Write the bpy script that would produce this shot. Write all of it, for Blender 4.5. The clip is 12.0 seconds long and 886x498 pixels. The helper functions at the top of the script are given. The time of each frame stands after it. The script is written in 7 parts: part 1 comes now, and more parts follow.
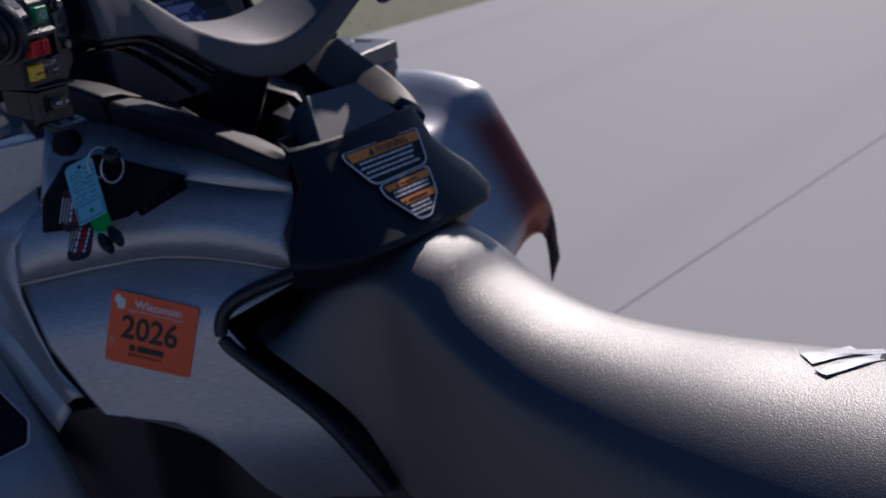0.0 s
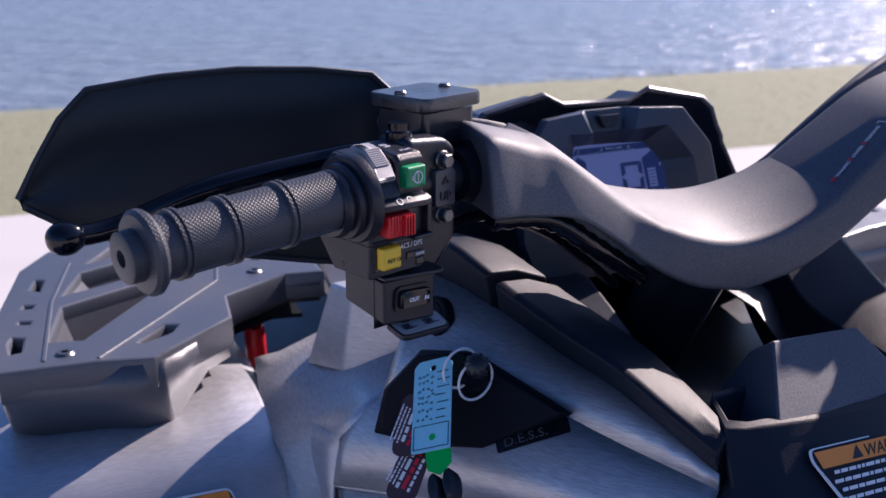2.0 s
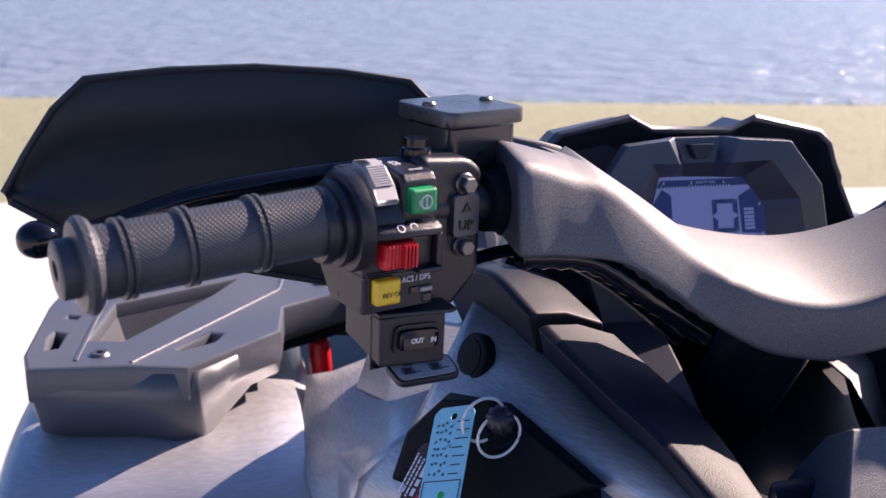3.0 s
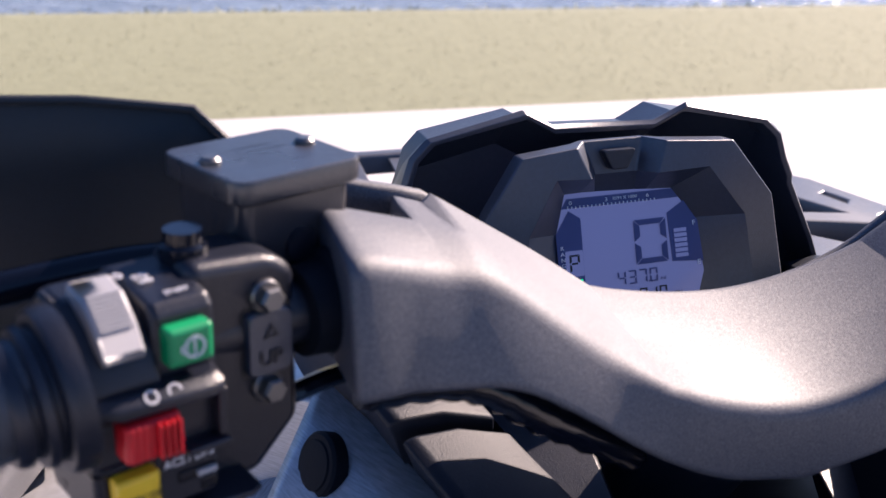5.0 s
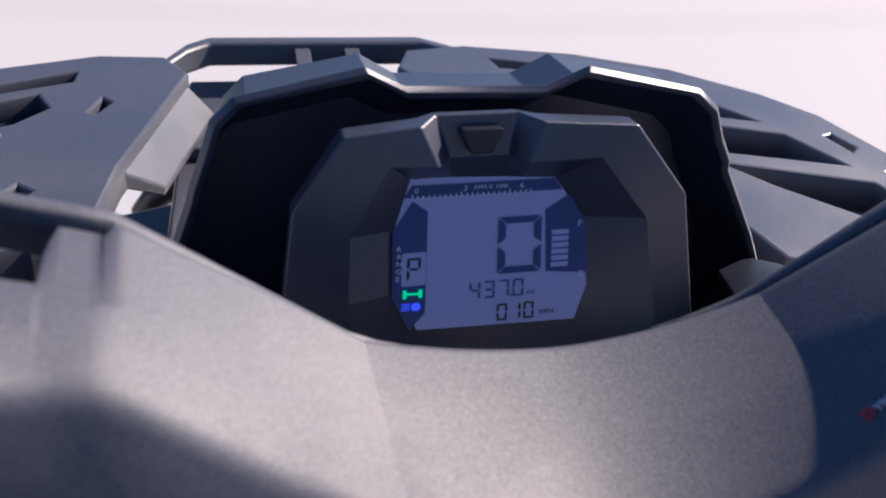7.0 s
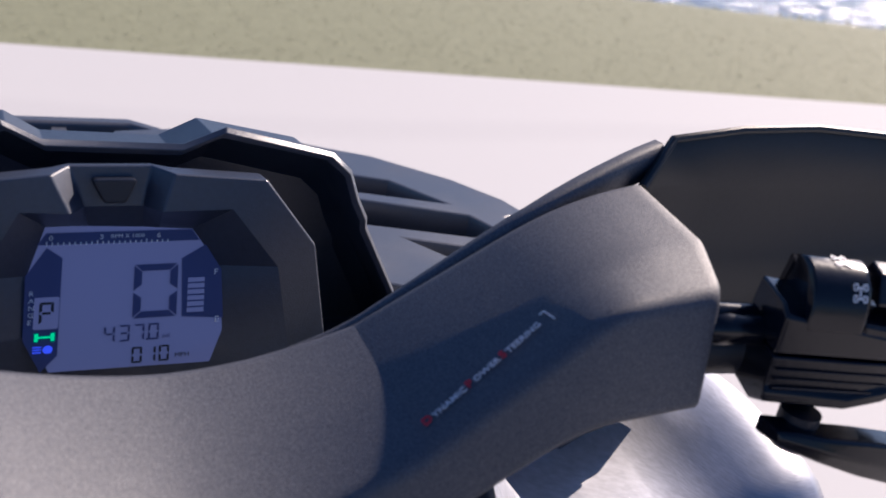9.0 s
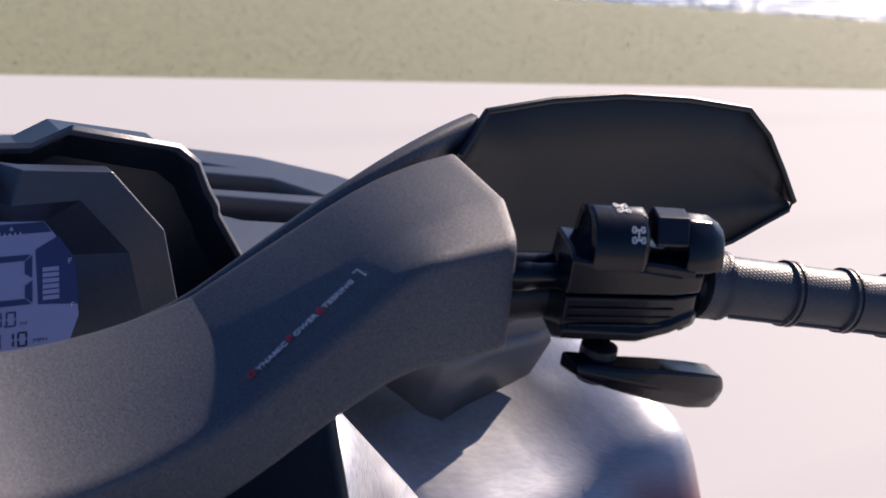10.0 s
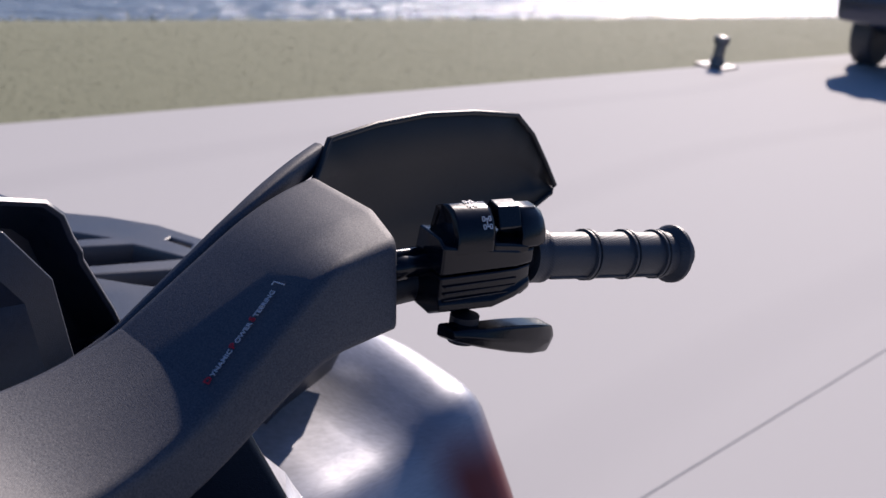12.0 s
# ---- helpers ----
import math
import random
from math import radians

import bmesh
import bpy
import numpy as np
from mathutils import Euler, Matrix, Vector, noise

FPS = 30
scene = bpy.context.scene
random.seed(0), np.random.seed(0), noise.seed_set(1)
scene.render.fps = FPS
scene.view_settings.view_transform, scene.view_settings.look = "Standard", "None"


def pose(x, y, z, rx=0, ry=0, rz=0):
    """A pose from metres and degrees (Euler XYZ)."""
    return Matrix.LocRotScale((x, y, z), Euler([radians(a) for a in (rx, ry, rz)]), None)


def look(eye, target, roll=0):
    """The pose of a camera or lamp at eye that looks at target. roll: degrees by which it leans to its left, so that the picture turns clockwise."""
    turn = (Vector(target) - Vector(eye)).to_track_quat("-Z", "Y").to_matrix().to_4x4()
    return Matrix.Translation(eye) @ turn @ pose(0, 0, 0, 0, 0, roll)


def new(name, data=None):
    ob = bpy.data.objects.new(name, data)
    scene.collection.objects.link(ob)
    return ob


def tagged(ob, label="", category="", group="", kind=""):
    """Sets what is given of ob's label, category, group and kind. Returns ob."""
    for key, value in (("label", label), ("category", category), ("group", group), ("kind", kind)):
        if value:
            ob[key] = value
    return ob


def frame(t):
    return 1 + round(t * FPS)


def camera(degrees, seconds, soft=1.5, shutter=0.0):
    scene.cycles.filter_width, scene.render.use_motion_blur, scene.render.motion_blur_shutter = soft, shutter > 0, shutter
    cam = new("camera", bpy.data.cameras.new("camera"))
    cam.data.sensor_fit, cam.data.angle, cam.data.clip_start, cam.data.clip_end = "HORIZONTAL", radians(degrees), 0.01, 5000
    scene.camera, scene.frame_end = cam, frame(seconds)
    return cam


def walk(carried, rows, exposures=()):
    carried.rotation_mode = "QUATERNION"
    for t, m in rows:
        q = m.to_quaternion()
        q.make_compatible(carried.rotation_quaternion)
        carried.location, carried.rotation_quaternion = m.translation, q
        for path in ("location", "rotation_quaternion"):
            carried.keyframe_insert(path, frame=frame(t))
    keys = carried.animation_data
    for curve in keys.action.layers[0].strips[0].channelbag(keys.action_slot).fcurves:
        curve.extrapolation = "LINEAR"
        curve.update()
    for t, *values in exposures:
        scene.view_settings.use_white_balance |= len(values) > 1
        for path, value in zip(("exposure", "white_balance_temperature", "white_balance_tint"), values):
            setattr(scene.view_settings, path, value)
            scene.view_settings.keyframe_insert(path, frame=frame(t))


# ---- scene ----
# camera and its way: seconds, eye, yaw, pitch, lean
cam = camera(45.0, 12.0)
ROWS = [
    (0.0, -0.613, -0.781, 1.362, -44.15, -22.41, -6.39),
    (0.5, -0.603, -0.751, 1.379, -38.66, -20.02, -4.73),
    (1.0, -0.581, -0.677, 1.391, -35.31, -18.87, -4.03),
    (1.5, -0.508, -0.582, 1.388, -29.41, -17.44, -3.12),
    (2.0, -0.414, -0.505, 1.383, -20.32, -17.74, -0.99),
    (2.5, -0.360, -0.474, 1.378, -13.15, -17.21, 0.73),
    (2.7, -0.341, -0.466, 1.376, -11.77, -17.12, 1.48),
    (4.3, -0.296, -0.342, 1.355, -11.00, -17.60, -0.09),
    (4.5, -0.290, -0.318, 1.363, -13.49, -17.89, 0.43),
    (5.0, -0.246, -0.260, 1.387, -16.92, -22.20, 1.04),
    (5.5, -0.180, -0.223, 1.395, -17.67, -26.00, 2.19),
    (6.0, -0.142, -0.178, 1.395, -15.87, -27.71, 2.79),
    (6.5, -0.131, -0.160, 1.400, -14.01, -29.75, 3.91),
    (6.7, -0.1215, -0.155, 1.402, -13.29, -30.82, 4.15),
    (8.3, -0.0805, -0.155, 1.4105, -19.90, -29.19, 10.15),
    (8.5, -0.077, -0.172, 1.412, -21.26, -27.61, 9.96),
    (9.0, -0.062, -0.215, 1.406, -26.43, -23.63, 10.28),
    (9.5, -0.053, -0.247, 1.407, -28.56, -25.26, 9.32),
    (10.0, -0.037, -0.273, 1.413, -30.10, -22.74, 8.08),
    (10.5, -0.026, -0.283, 1.406, -31.96, -21.63, 5.94),
    (11.0, -0.023, -0.298, 1.409, -34.95, -21.56, 5.28),
    (11.5, -0.061, -0.308, 1.428, -39.07, -20.78, 5.37),
    (12.0, -0.173, -0.295, 1.433, -48.27, -19.78, 6.45),
]


def aim(x, y, z, yaw, pitch, lean):
    a, b = radians(yaw), radians(pitch)
    way = Vector((-math.sin(a) * math.cos(b), math.cos(a) * math.cos(b), math.sin(b)))
    return look((x, y, z), Vector((x, y, z)) + way, lean)


EXPOSURES = [(t, stops, kelvin, tint) for t, stops, kelvin, tint in (
    (0.0, -0.62, 4700, 15), (0.5, -0.6, 4650, 15), (1.0, -0.17, 4650, 18), (1.5, 0.28, 4650, 20), (2.0, 0.9, 4900, 23), (2.5, 1.2, 5150, 24), (4.5, 1.82, 5700, 23),
    (5.0, 1.36, 5200, 21), (5.5, 1.02, 5050, 19), (6.5, 0.82, 4950, 17), (8.5, 0.82, 5000, 17), (9.5, 0.66, 5020, 16), (10.5, 0.72, 5250, 17), (11.2, 0.45, 5150, 17), (12.0, 0.16, 4850, 16))]
walk(cam, [(t, aim(*row)) for t, *row in ROWS], EXPOSURES)
cam.data.dof.use_dof = True
cam.data.dof.focus_distance = 0.60
cam.data.dof.aperture_fstop = 13.0

# ---- daylight: low clear sun from ahead on the right ----
SUN_AZIMUTH, SUN_HEIGHT = radians(64), radians(32.5)
world = bpy.data.worlds.new("daylight")
scene.world = world
world.use_nodes = True
sky = world.node_tree.nodes.new("ShaderNodeTexSky")
sky.sky_type = "NISHITA"
sky.sun_disc = False
sky.ozone_density = 4.0
sky.sun_elevation = SUN_HEIGHT
sky.sun_rotation = SUN_AZIMUTH
back = world.node_tree.nodes["Background"]
back.inputs["Strength"].default_value = 0.051
world.node_tree.links.new(sky.outputs["Color"], back.inputs["Color"])
sun_way = Vector((math.sin(SUN_AZIMUTH) * math.cos(SUN_HEIGHT), math.cos(SUN_AZIMUTH) * math.cos(SUN_HEIGHT), math.sin(SUN_HEIGHT)))
sun = new("sun", bpy.data.lights.new("sun", "SUN"))
sun.data.energy = 5.9
sun.data.angle = radians(0.53)
sun.data.color = (1.0, 0.72, 0.450)
sun.matrix_world = look(sun_way * 30, (0, 0, 0))


# ---- materials ----
def material(name, color, rough=0.5, metal=0.0, coat=0.0, spread=0.0, grain=0.0, grain_scale=400.0, bump=0.0, bump_scale=900.0,
             stretch=(1, 1, 1), wear=0.0, spec=0.5):
    """Principled surface whose colour varies at two scales, with fine relief."""
    m = bpy.data.materials.new(name)
    m.use_nodes = True
    n, l = m.node_tree.nodes, m.node_tree.links
    p = n["Principled BSDF"]
    p.inputs["Roughness"].default_value = rough
    p.inputs["Metallic"].default_value = metal
    p.inputs["Coat Weight"].default_value = coat
    p.inputs["Coat Roughness"].default_value = 0.15
    p.inputs["Specular IOR Level"].default_value = spec
    coord = n.new("ShaderNodeTexCoord")
    mapping = n.new("ShaderNodeMapping")
    mapping.inputs["Scale"].default_value = stretch
    l.new(coord.outputs["Object"], mapping.inputs["Vector"])
    big = n.new("ShaderNodeTexNoise")
    big.inputs["Scale"].default_value = 9.0
    big.inputs["Detail"].default_value = 6.0
    l.new(coord.outputs["Object"], big.inputs["Vector"])
    fine = n.new("ShaderNodeTexNoise")
    fine.inputs["Scale"].default_value = grain_scale
    fine.inputs["Detail"].default_value = 3.0
    l.new(mapping.outputs["Vector"], fine.inputs["Vector"])
    mix1 = n.new("ShaderNodeMix")
    mix1.data_type = "RGBA"
    mix1.inputs["A"].default_value = (*[c * (1 - spread) for c in color], 1)
    mix1.inputs["B"].default_value = (*[min(1, c * (1 + spread)) for c in color], 1)
    l.new(big.outputs["Fac"], mix1.inputs["Factor"])
    mix2 = n.new("ShaderNodeMix")
    mix2.data_type = "RGBA"
    mix2.blend_type = "OVERLAY"
    mix2.inputs["Factor"].default_value = grain
    l.new(mix1.outputs["Result"], mix2.inputs["A"])
    l.new(fine.outputs["Fac"], mix2.inputs["B"])
    l.new(mix2.outputs["Result"], p.inputs["Base Color"])
    if wear:
        ramp = n.new("ShaderNodeMapRange")
        ramp.inputs["From Min"].default_value = 0.35
        ramp.inputs["From Max"].default_value = 0.7
        ramp.inputs["To Min"].default_value = max(0.02, rough - wear)
        ramp.inputs["To Max"].default_value = min(1.0, rough + wear)
        l.new(big.outputs["Fac"], ramp.inputs["Value"])
        l.new(ramp.outputs["Result"], p.inputs["Roughness"])
    if bump:
        tex = n.new("ShaderNodeTexNoise")
        tex.inputs["Scale"].default_value = bump_scale
        tex.inputs["Detail"].default_value = 2.0
        l.new(mapping.outputs["Vector"], tex.inputs["Vector"])
        b = n.new("ShaderNodeBump")
        b.inputs["Strength"].default_value = bump
        b.inputs["Distance"].default_value = 0.001
        l.new(tex.outputs["Fac"], b.inputs["Height"])
        l.new(b.outputs["Normal"], p.inputs["Normal"])
    return m


M_COVER = material("charcoal_textured_plastic", (0.019, 0.025, 0.046), 0.66, 0.0, spec=1.3, spread=0.12, grain=0.8, grain_scale=2000, bump=0.22, bump_scale=1700, wear=0.06)


def speckle(m, scale, low, high):
    """Tiny facets of a moulded texture, some glossier than others."""
    n, l = m.node_tree.nodes, m.node_tree.links
    coord, tex, r = n.new("ShaderNodeTexCoord"), n.new("ShaderNodeTexNoise"), n.new("ShaderNodeMapRange")
    tex.inputs["Scale"].default_value, tex.inputs["Detail"].default_value = scale, 1.0
    for key, v in (("From Min", 0.32), ("From Max", 0.70), ("To Min", low), ("To Max", high)):
        r.inputs[key].default_value = v
    l.new(coord.outputs["Object"], tex.inputs["Vector"])
    l.new(tex.outputs["Fac"], r.inputs["Value"])
    l.new(r.outputs["Result"], n["Principled BSDF"].inputs["Specular IOR Level"])


speckle(M_COVER, 1300, 0.95, 1.75)
M_BLACK = material("black_moulded_plastic", (0.010, 0.012, 0.021), 0.38, 0.0, spec=0.5, spread=0.2, grain=0.2, bump=0.25, bump_scale=1500, wear=0.08)
M_POD = material("charcoal_moulded_plastic", (0.007, 0.010, 0.020), 0.50, 0.0, spec=0.28, spread=0.2, grain=0.2, bump=0.25, bump_scale=1500, wear=0.06)
M_MATT = material("matt_black_plastic", (0.004, 0.006, 0.012), 0.66, 0.0, spec=0.14, spread=0.2, grain=0.2, bump=0.2, bump_scale=1500, wear=0.06)
M_GLOSS = material("gloss_black_plastic", (0.003, 0.004, 0.009), 0.16, 0.0, spec=0.40, spread=0.1, bump=0.06, bump_scale=300, wear=0.08)
M_HOOD = material("dark_grey_plastic", (0.030, 0.038, 0.062), 0.38, 0.0, spec=0.8, spread=0.15, grain=0.3, bump=0.2, bump_scale=1600, wear=0.07)
M_PAINT = material("brushed_titanium_paint", (0.43, 0.44, 0.478), 0.41, 0.55, coat=0.2, spread=0.08, grain=0.55, grain_scale=110, stretch=(1.0, 1.0, 16.0), bump=0.09, bump_scale=120, wear=0.05)
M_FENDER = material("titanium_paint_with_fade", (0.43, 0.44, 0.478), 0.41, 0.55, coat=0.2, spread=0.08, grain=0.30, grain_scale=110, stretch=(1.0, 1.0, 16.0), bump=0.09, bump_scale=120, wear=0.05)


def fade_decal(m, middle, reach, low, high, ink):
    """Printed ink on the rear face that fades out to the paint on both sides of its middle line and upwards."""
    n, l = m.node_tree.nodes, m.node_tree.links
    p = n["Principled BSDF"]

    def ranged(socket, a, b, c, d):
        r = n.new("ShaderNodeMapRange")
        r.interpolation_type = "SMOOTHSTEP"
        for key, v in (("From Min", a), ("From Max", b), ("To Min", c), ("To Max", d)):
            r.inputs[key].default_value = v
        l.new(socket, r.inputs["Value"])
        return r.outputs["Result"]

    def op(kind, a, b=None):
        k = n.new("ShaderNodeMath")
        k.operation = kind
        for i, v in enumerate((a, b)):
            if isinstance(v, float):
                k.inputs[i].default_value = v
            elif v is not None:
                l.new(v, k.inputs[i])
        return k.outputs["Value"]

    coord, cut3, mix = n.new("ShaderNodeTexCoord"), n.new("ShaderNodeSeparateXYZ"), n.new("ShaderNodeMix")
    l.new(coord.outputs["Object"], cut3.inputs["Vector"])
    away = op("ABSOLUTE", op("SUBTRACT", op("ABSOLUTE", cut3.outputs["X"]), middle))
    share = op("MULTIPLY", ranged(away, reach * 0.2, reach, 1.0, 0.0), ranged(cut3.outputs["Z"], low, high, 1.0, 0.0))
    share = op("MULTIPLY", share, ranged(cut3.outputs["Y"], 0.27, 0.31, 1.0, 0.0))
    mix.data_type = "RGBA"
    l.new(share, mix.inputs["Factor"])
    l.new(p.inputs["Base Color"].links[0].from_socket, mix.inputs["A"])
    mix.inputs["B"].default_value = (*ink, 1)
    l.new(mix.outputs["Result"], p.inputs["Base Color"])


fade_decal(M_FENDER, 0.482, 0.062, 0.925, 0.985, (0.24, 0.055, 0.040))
M_RACK = material("grey_composite", (0.060, 0.066, 0.084), 0.40, 0.0, spec=1.0, spread=0.15, grain=0.25, bump=0.25, bump_scale=1200, wear=0.08)
M_SEAT = material("grained_vinyl", (0.012, 0.014, 0.023), 0.42, 0.0, spec=1.0, spread=0.15, grain=1.0, grain_scale=650, bump=0.5, bump_scale=800, wear=0.04)
for key, value in (("Coat Weight", 0.7), ("Coat Roughness", 0.58), ("Coat IOR", 1.9)):
    M_SEAT.node_tree.nodes["Principled BSDF"].inputs[key].default_value = value
M_RUBBER = material("grip_rubber", (0.043, 0.048, 0.061), 0.45, 0.0, spread=0.2, grain=0.25, bump=0.3, bump_scale=2200)


def knurl(m, pitch):
    """Fine crossed ridges pressed into a surface."""
    n, l = m.node_tree.nodes, m.node_tree.links
    coord = n.new("ShaderNodeTexCoord")
    waves = []
    for turn in (0.9, -0.9):
        mp = n.new("ShaderNodeMapping")
        mp.inputs["Rotation"].default_value = (0, turn, 0)
        l.new(coord.outputs["Object"], mp.inputs["Vector"])
        w = n.new("ShaderNodeTexWave")
        w.inputs["Scale"].default_value = 6.283 / 20 / pitch
        l.new(mp.outputs["Vector"], w.inputs["Vector"])
        waves.append(w)
    top = n.new("ShaderNodeMath")
    top.operation = "MULTIPLY"
    for i, w in enumerate(waves):
        l.new(w.outputs["Fac"], top.inputs[i])
    b = n.new("ShaderNodeBump")
    b.inputs["Strength"].default_value, b.inputs["Distance"].default_value = 0.38, 0.0004
    l.new(top.outputs["Value"], b.inputs["Height"])
    l.new(b.outputs["Normal"], n["Principled BSDF"].inputs["Normal"])


knurl(M_RUBBER, 0.0013)
M_STEEL = material("zinc_steel", (0.45, 0.45, 0.46), 0.35, 0.9, spread=0.15, bump=0.1)
M_BOLT = material("dark_steel", (0.16, 0.16, 0.165), 0.35, 0.8, spread=0.2, bump=0.1)
M_GREEN = material("green_button_plastic", (0.012, 0.25, 0.085), 0.4, spread=0.08, bump=0.05)
M_RED = material("red_switch_plastic", (0.55, 0.012, 0.02), 0.4, spread=0.08, bump=0.05)
M_YELLOW = material("yellow_button_plastic", (0.70, 0.48, 0.01), 0.4, spread=0.08, bump=0.05)
M_GREY = material("pale_grey_plastic", (0.32, 0.32, 0.34), 0.4, spread=0.08, bump=0.05)
M_WHITE = material("white_print", (0.78, 0.78, 0.8), 0.5, spread=0.05)
M_PRINT = material("pale_grey_print", (0.6, 0.61, 0.66), 0.5)
M_INK = material("black_print", (0.01, 0.01, 0.014), 0.45, spread=0.1)
M_NAVY = material("dark_label_film", (0.006, 0.006, 0.010), 0.3, spec=0.25, spread=0.1)
M_ORANGE = material("orange_label_film", (0.80, 0.27, 0.025), 0.38, spread=0.05)
M_DECAL = material("orange_red_vinyl", (0.88, 0.105, 0.020), 0.38, spread=0.06, bump=0.1, bump_scale=60)
M_DPSRED = material("red_print", (0.55, 0.01, 0.03), 0.4)
M_BLUETAG = material("pale_blue_card", (0.30, 0.64, 0.80), 0.55, spread=0.06, grain=0.2)
M_GREENTAG = material("green_card", (0.02, 0.42, 0.05), 0.5, spread=0.1)
M_TAGDARK = material("maroon_black_card", (0.05, 0.02, 0.025), 0.45, spread=0.2)
M_TAPE = material("silver_duct_tape", (0.56, 0.58, 0.62), 0.36, 0.25, spread=0.15, grain=0.4, grain_scale=250, bump=0.6, bump_scale=90)
M_TAILRED = material("red_lens", (0.5, 0.02, 0.01), 0.2, coat=0.5)


def plain_emitter(name, color, strength):
    m = bpy.data.materials.new(name)
    m.use_nodes = True
    p = m.node_tree.nodes["Principled BSDF"]
    p.inputs["Base Color"].default_value = (*color, 1)
    p.inputs["Emission Color"].default_value = (*color, 1)
    p.inputs["Emission Strength"].default_value = strength
    return m


M_LCD = plain_emitter("lcd_backlight", (0.14, 0.145, 0.255), 0.20)
M_LCD.node_tree.nodes["Principled BSDF"].inputs["Roughness"].default_value = 0.12
M_SEGMENT = material("lcd_segment", (0.070, 0.074, 0.19), 0.3)
M_LCDFRAME = material("lcd_dark_film", (0.075, 0.08, 0.20), 0.2)
M_LEDGREEN = plain_emitter("green_lamp", (0.0, 0.8, 0.25), 0.35)
M_LEDBLUE = plain_emitter("blue_lamp", (0.08, 0.12, 0.9), 0.35)


def concrete_material():
    m = material("broom_finished_concrete", (0.42, 0.405, 0.39), 0.85, 0.0, spread=0.0, bump=0.3, bump_scale=260)
    n, l = m.node_tree.nodes, m.node_tree.links
    p = n["Principled BSDF"]
    coord = n.new("ShaderNodeTexCoord")
    def noise_tex(scale, detail, rough=0.55):
        t = n.new("ShaderNodeTexNoise")
        t.inputs["Scale"].default_value, t.inputs["Detail"].default_value, t.inputs["Roughness"].default_value = scale, detail, rough
        l.new(coord.outputs["Object"], t.inputs["Vector"])
        return t
    def ramp(tex, lo, hi, c0, c1):
        r = n.new("ShaderNodeValToRGB")
        r.color_ramp.elements[0].position, r.color_ramp.elements[1].position = lo, hi
        r.color_ramp.elements[0].color, r.color_ramp.elements[1].color = (*c0, 1), (*c1, 1)
        l.new(tex.outputs["Fac"], r.inputs["Fac"])
        return r
    base = ramp(noise_tex(0.9, 8), 0.35, 0.68, (0.322, 0.310, 0.298), (0.396, 0.380, 0.360))
    spots = ramp(noise_tex(5.0, 4, 0.7), 0.28, 0.42, (0.82, 0.82, 0.83), (1, 1, 1))
    sand = ramp(noise_tex(420, 2), 0.3, 0.7, (0.85, 0.85, 0.85), (1.1, 1.1, 1.1))
    m1, m2 = n.new("ShaderNodeMix"), n.new("ShaderNodeMix")
    for a, b, c in ((m1, base.outputs["Color"], spots.outputs["Color"]), (m2, m1.outputs["Result"], sand.outputs["Color"])):
        a.data_type, a.blend_type = "RGBA", "MULTIPLY"
        a.inputs["Factor"].default_value = 1.0
        l.new(b, a.inputs["A"])
        l.new(c, a.inputs["B"])
    # faint turning marks of tyres
    rings = n.new("ShaderNodeTexWave")
    rings.wave_type = "RINGS"
    rings.inputs["Scale"].default_value, rings.inputs["Distortion"].default_value, rings.inputs["Detail Scale"].default_value = 0.22, 9.0, 0.35
    l.new(coord.outputs["Object"], rings.inputs["Vector"])
    arcs = ramp(rings, 0.86, 0.99, (1, 1, 1), (0.955, 0.955, 0.96))
    m3 = n.new("ShaderNodeMix")
    m3.data_type, m3.blend_type = "RGBA", "MULTIPLY"
    m3.inputs["Factor"].default_value = 1.0
    l.new(m2.outputs["Result"], m3.inputs["A"])
    l.new(arcs.outputs["Color"], m3.inputs["B"])
    l.new(m3.outputs["Result"], p.inputs["Base Color"])
    return m


M_CONCRETE = concrete_material()
M_JOINT = material("joint_dirt", (0.37, 0.36, 0.345), 0.9, spread=0.3)
M_TURF = material("dry_turf", (0.208, 0.220, 0.135), 0.9, spread=0.12, grain=0.2, grain_scale=40, bump=0.05, bump_scale=60)
M_GUARD = material("satin_black_guard", (0.013, 0.017, 0.023), 0.5, 0.0, spec=0.45, spread=0.2, grain=0.2, bump=0.15, bump_scale=1500, wear=0.05)
M_BLADE = material("grass_blade", (0.262, 0.276, 0.165), 0.7, spread=0.15)
M_LID = material("satin_dark_lid", (0.030, 0.032, 0.040), 0.33, spec=0.8, spread=0.2, grain=0.2, bump=0.2, bump_scale=900, wear=0.1)
M_SLEEVE = material("smoky_reservoir_plastic", (0.030, 0.030, 0.036), 0.22, spread=0.15, bump=0.1)



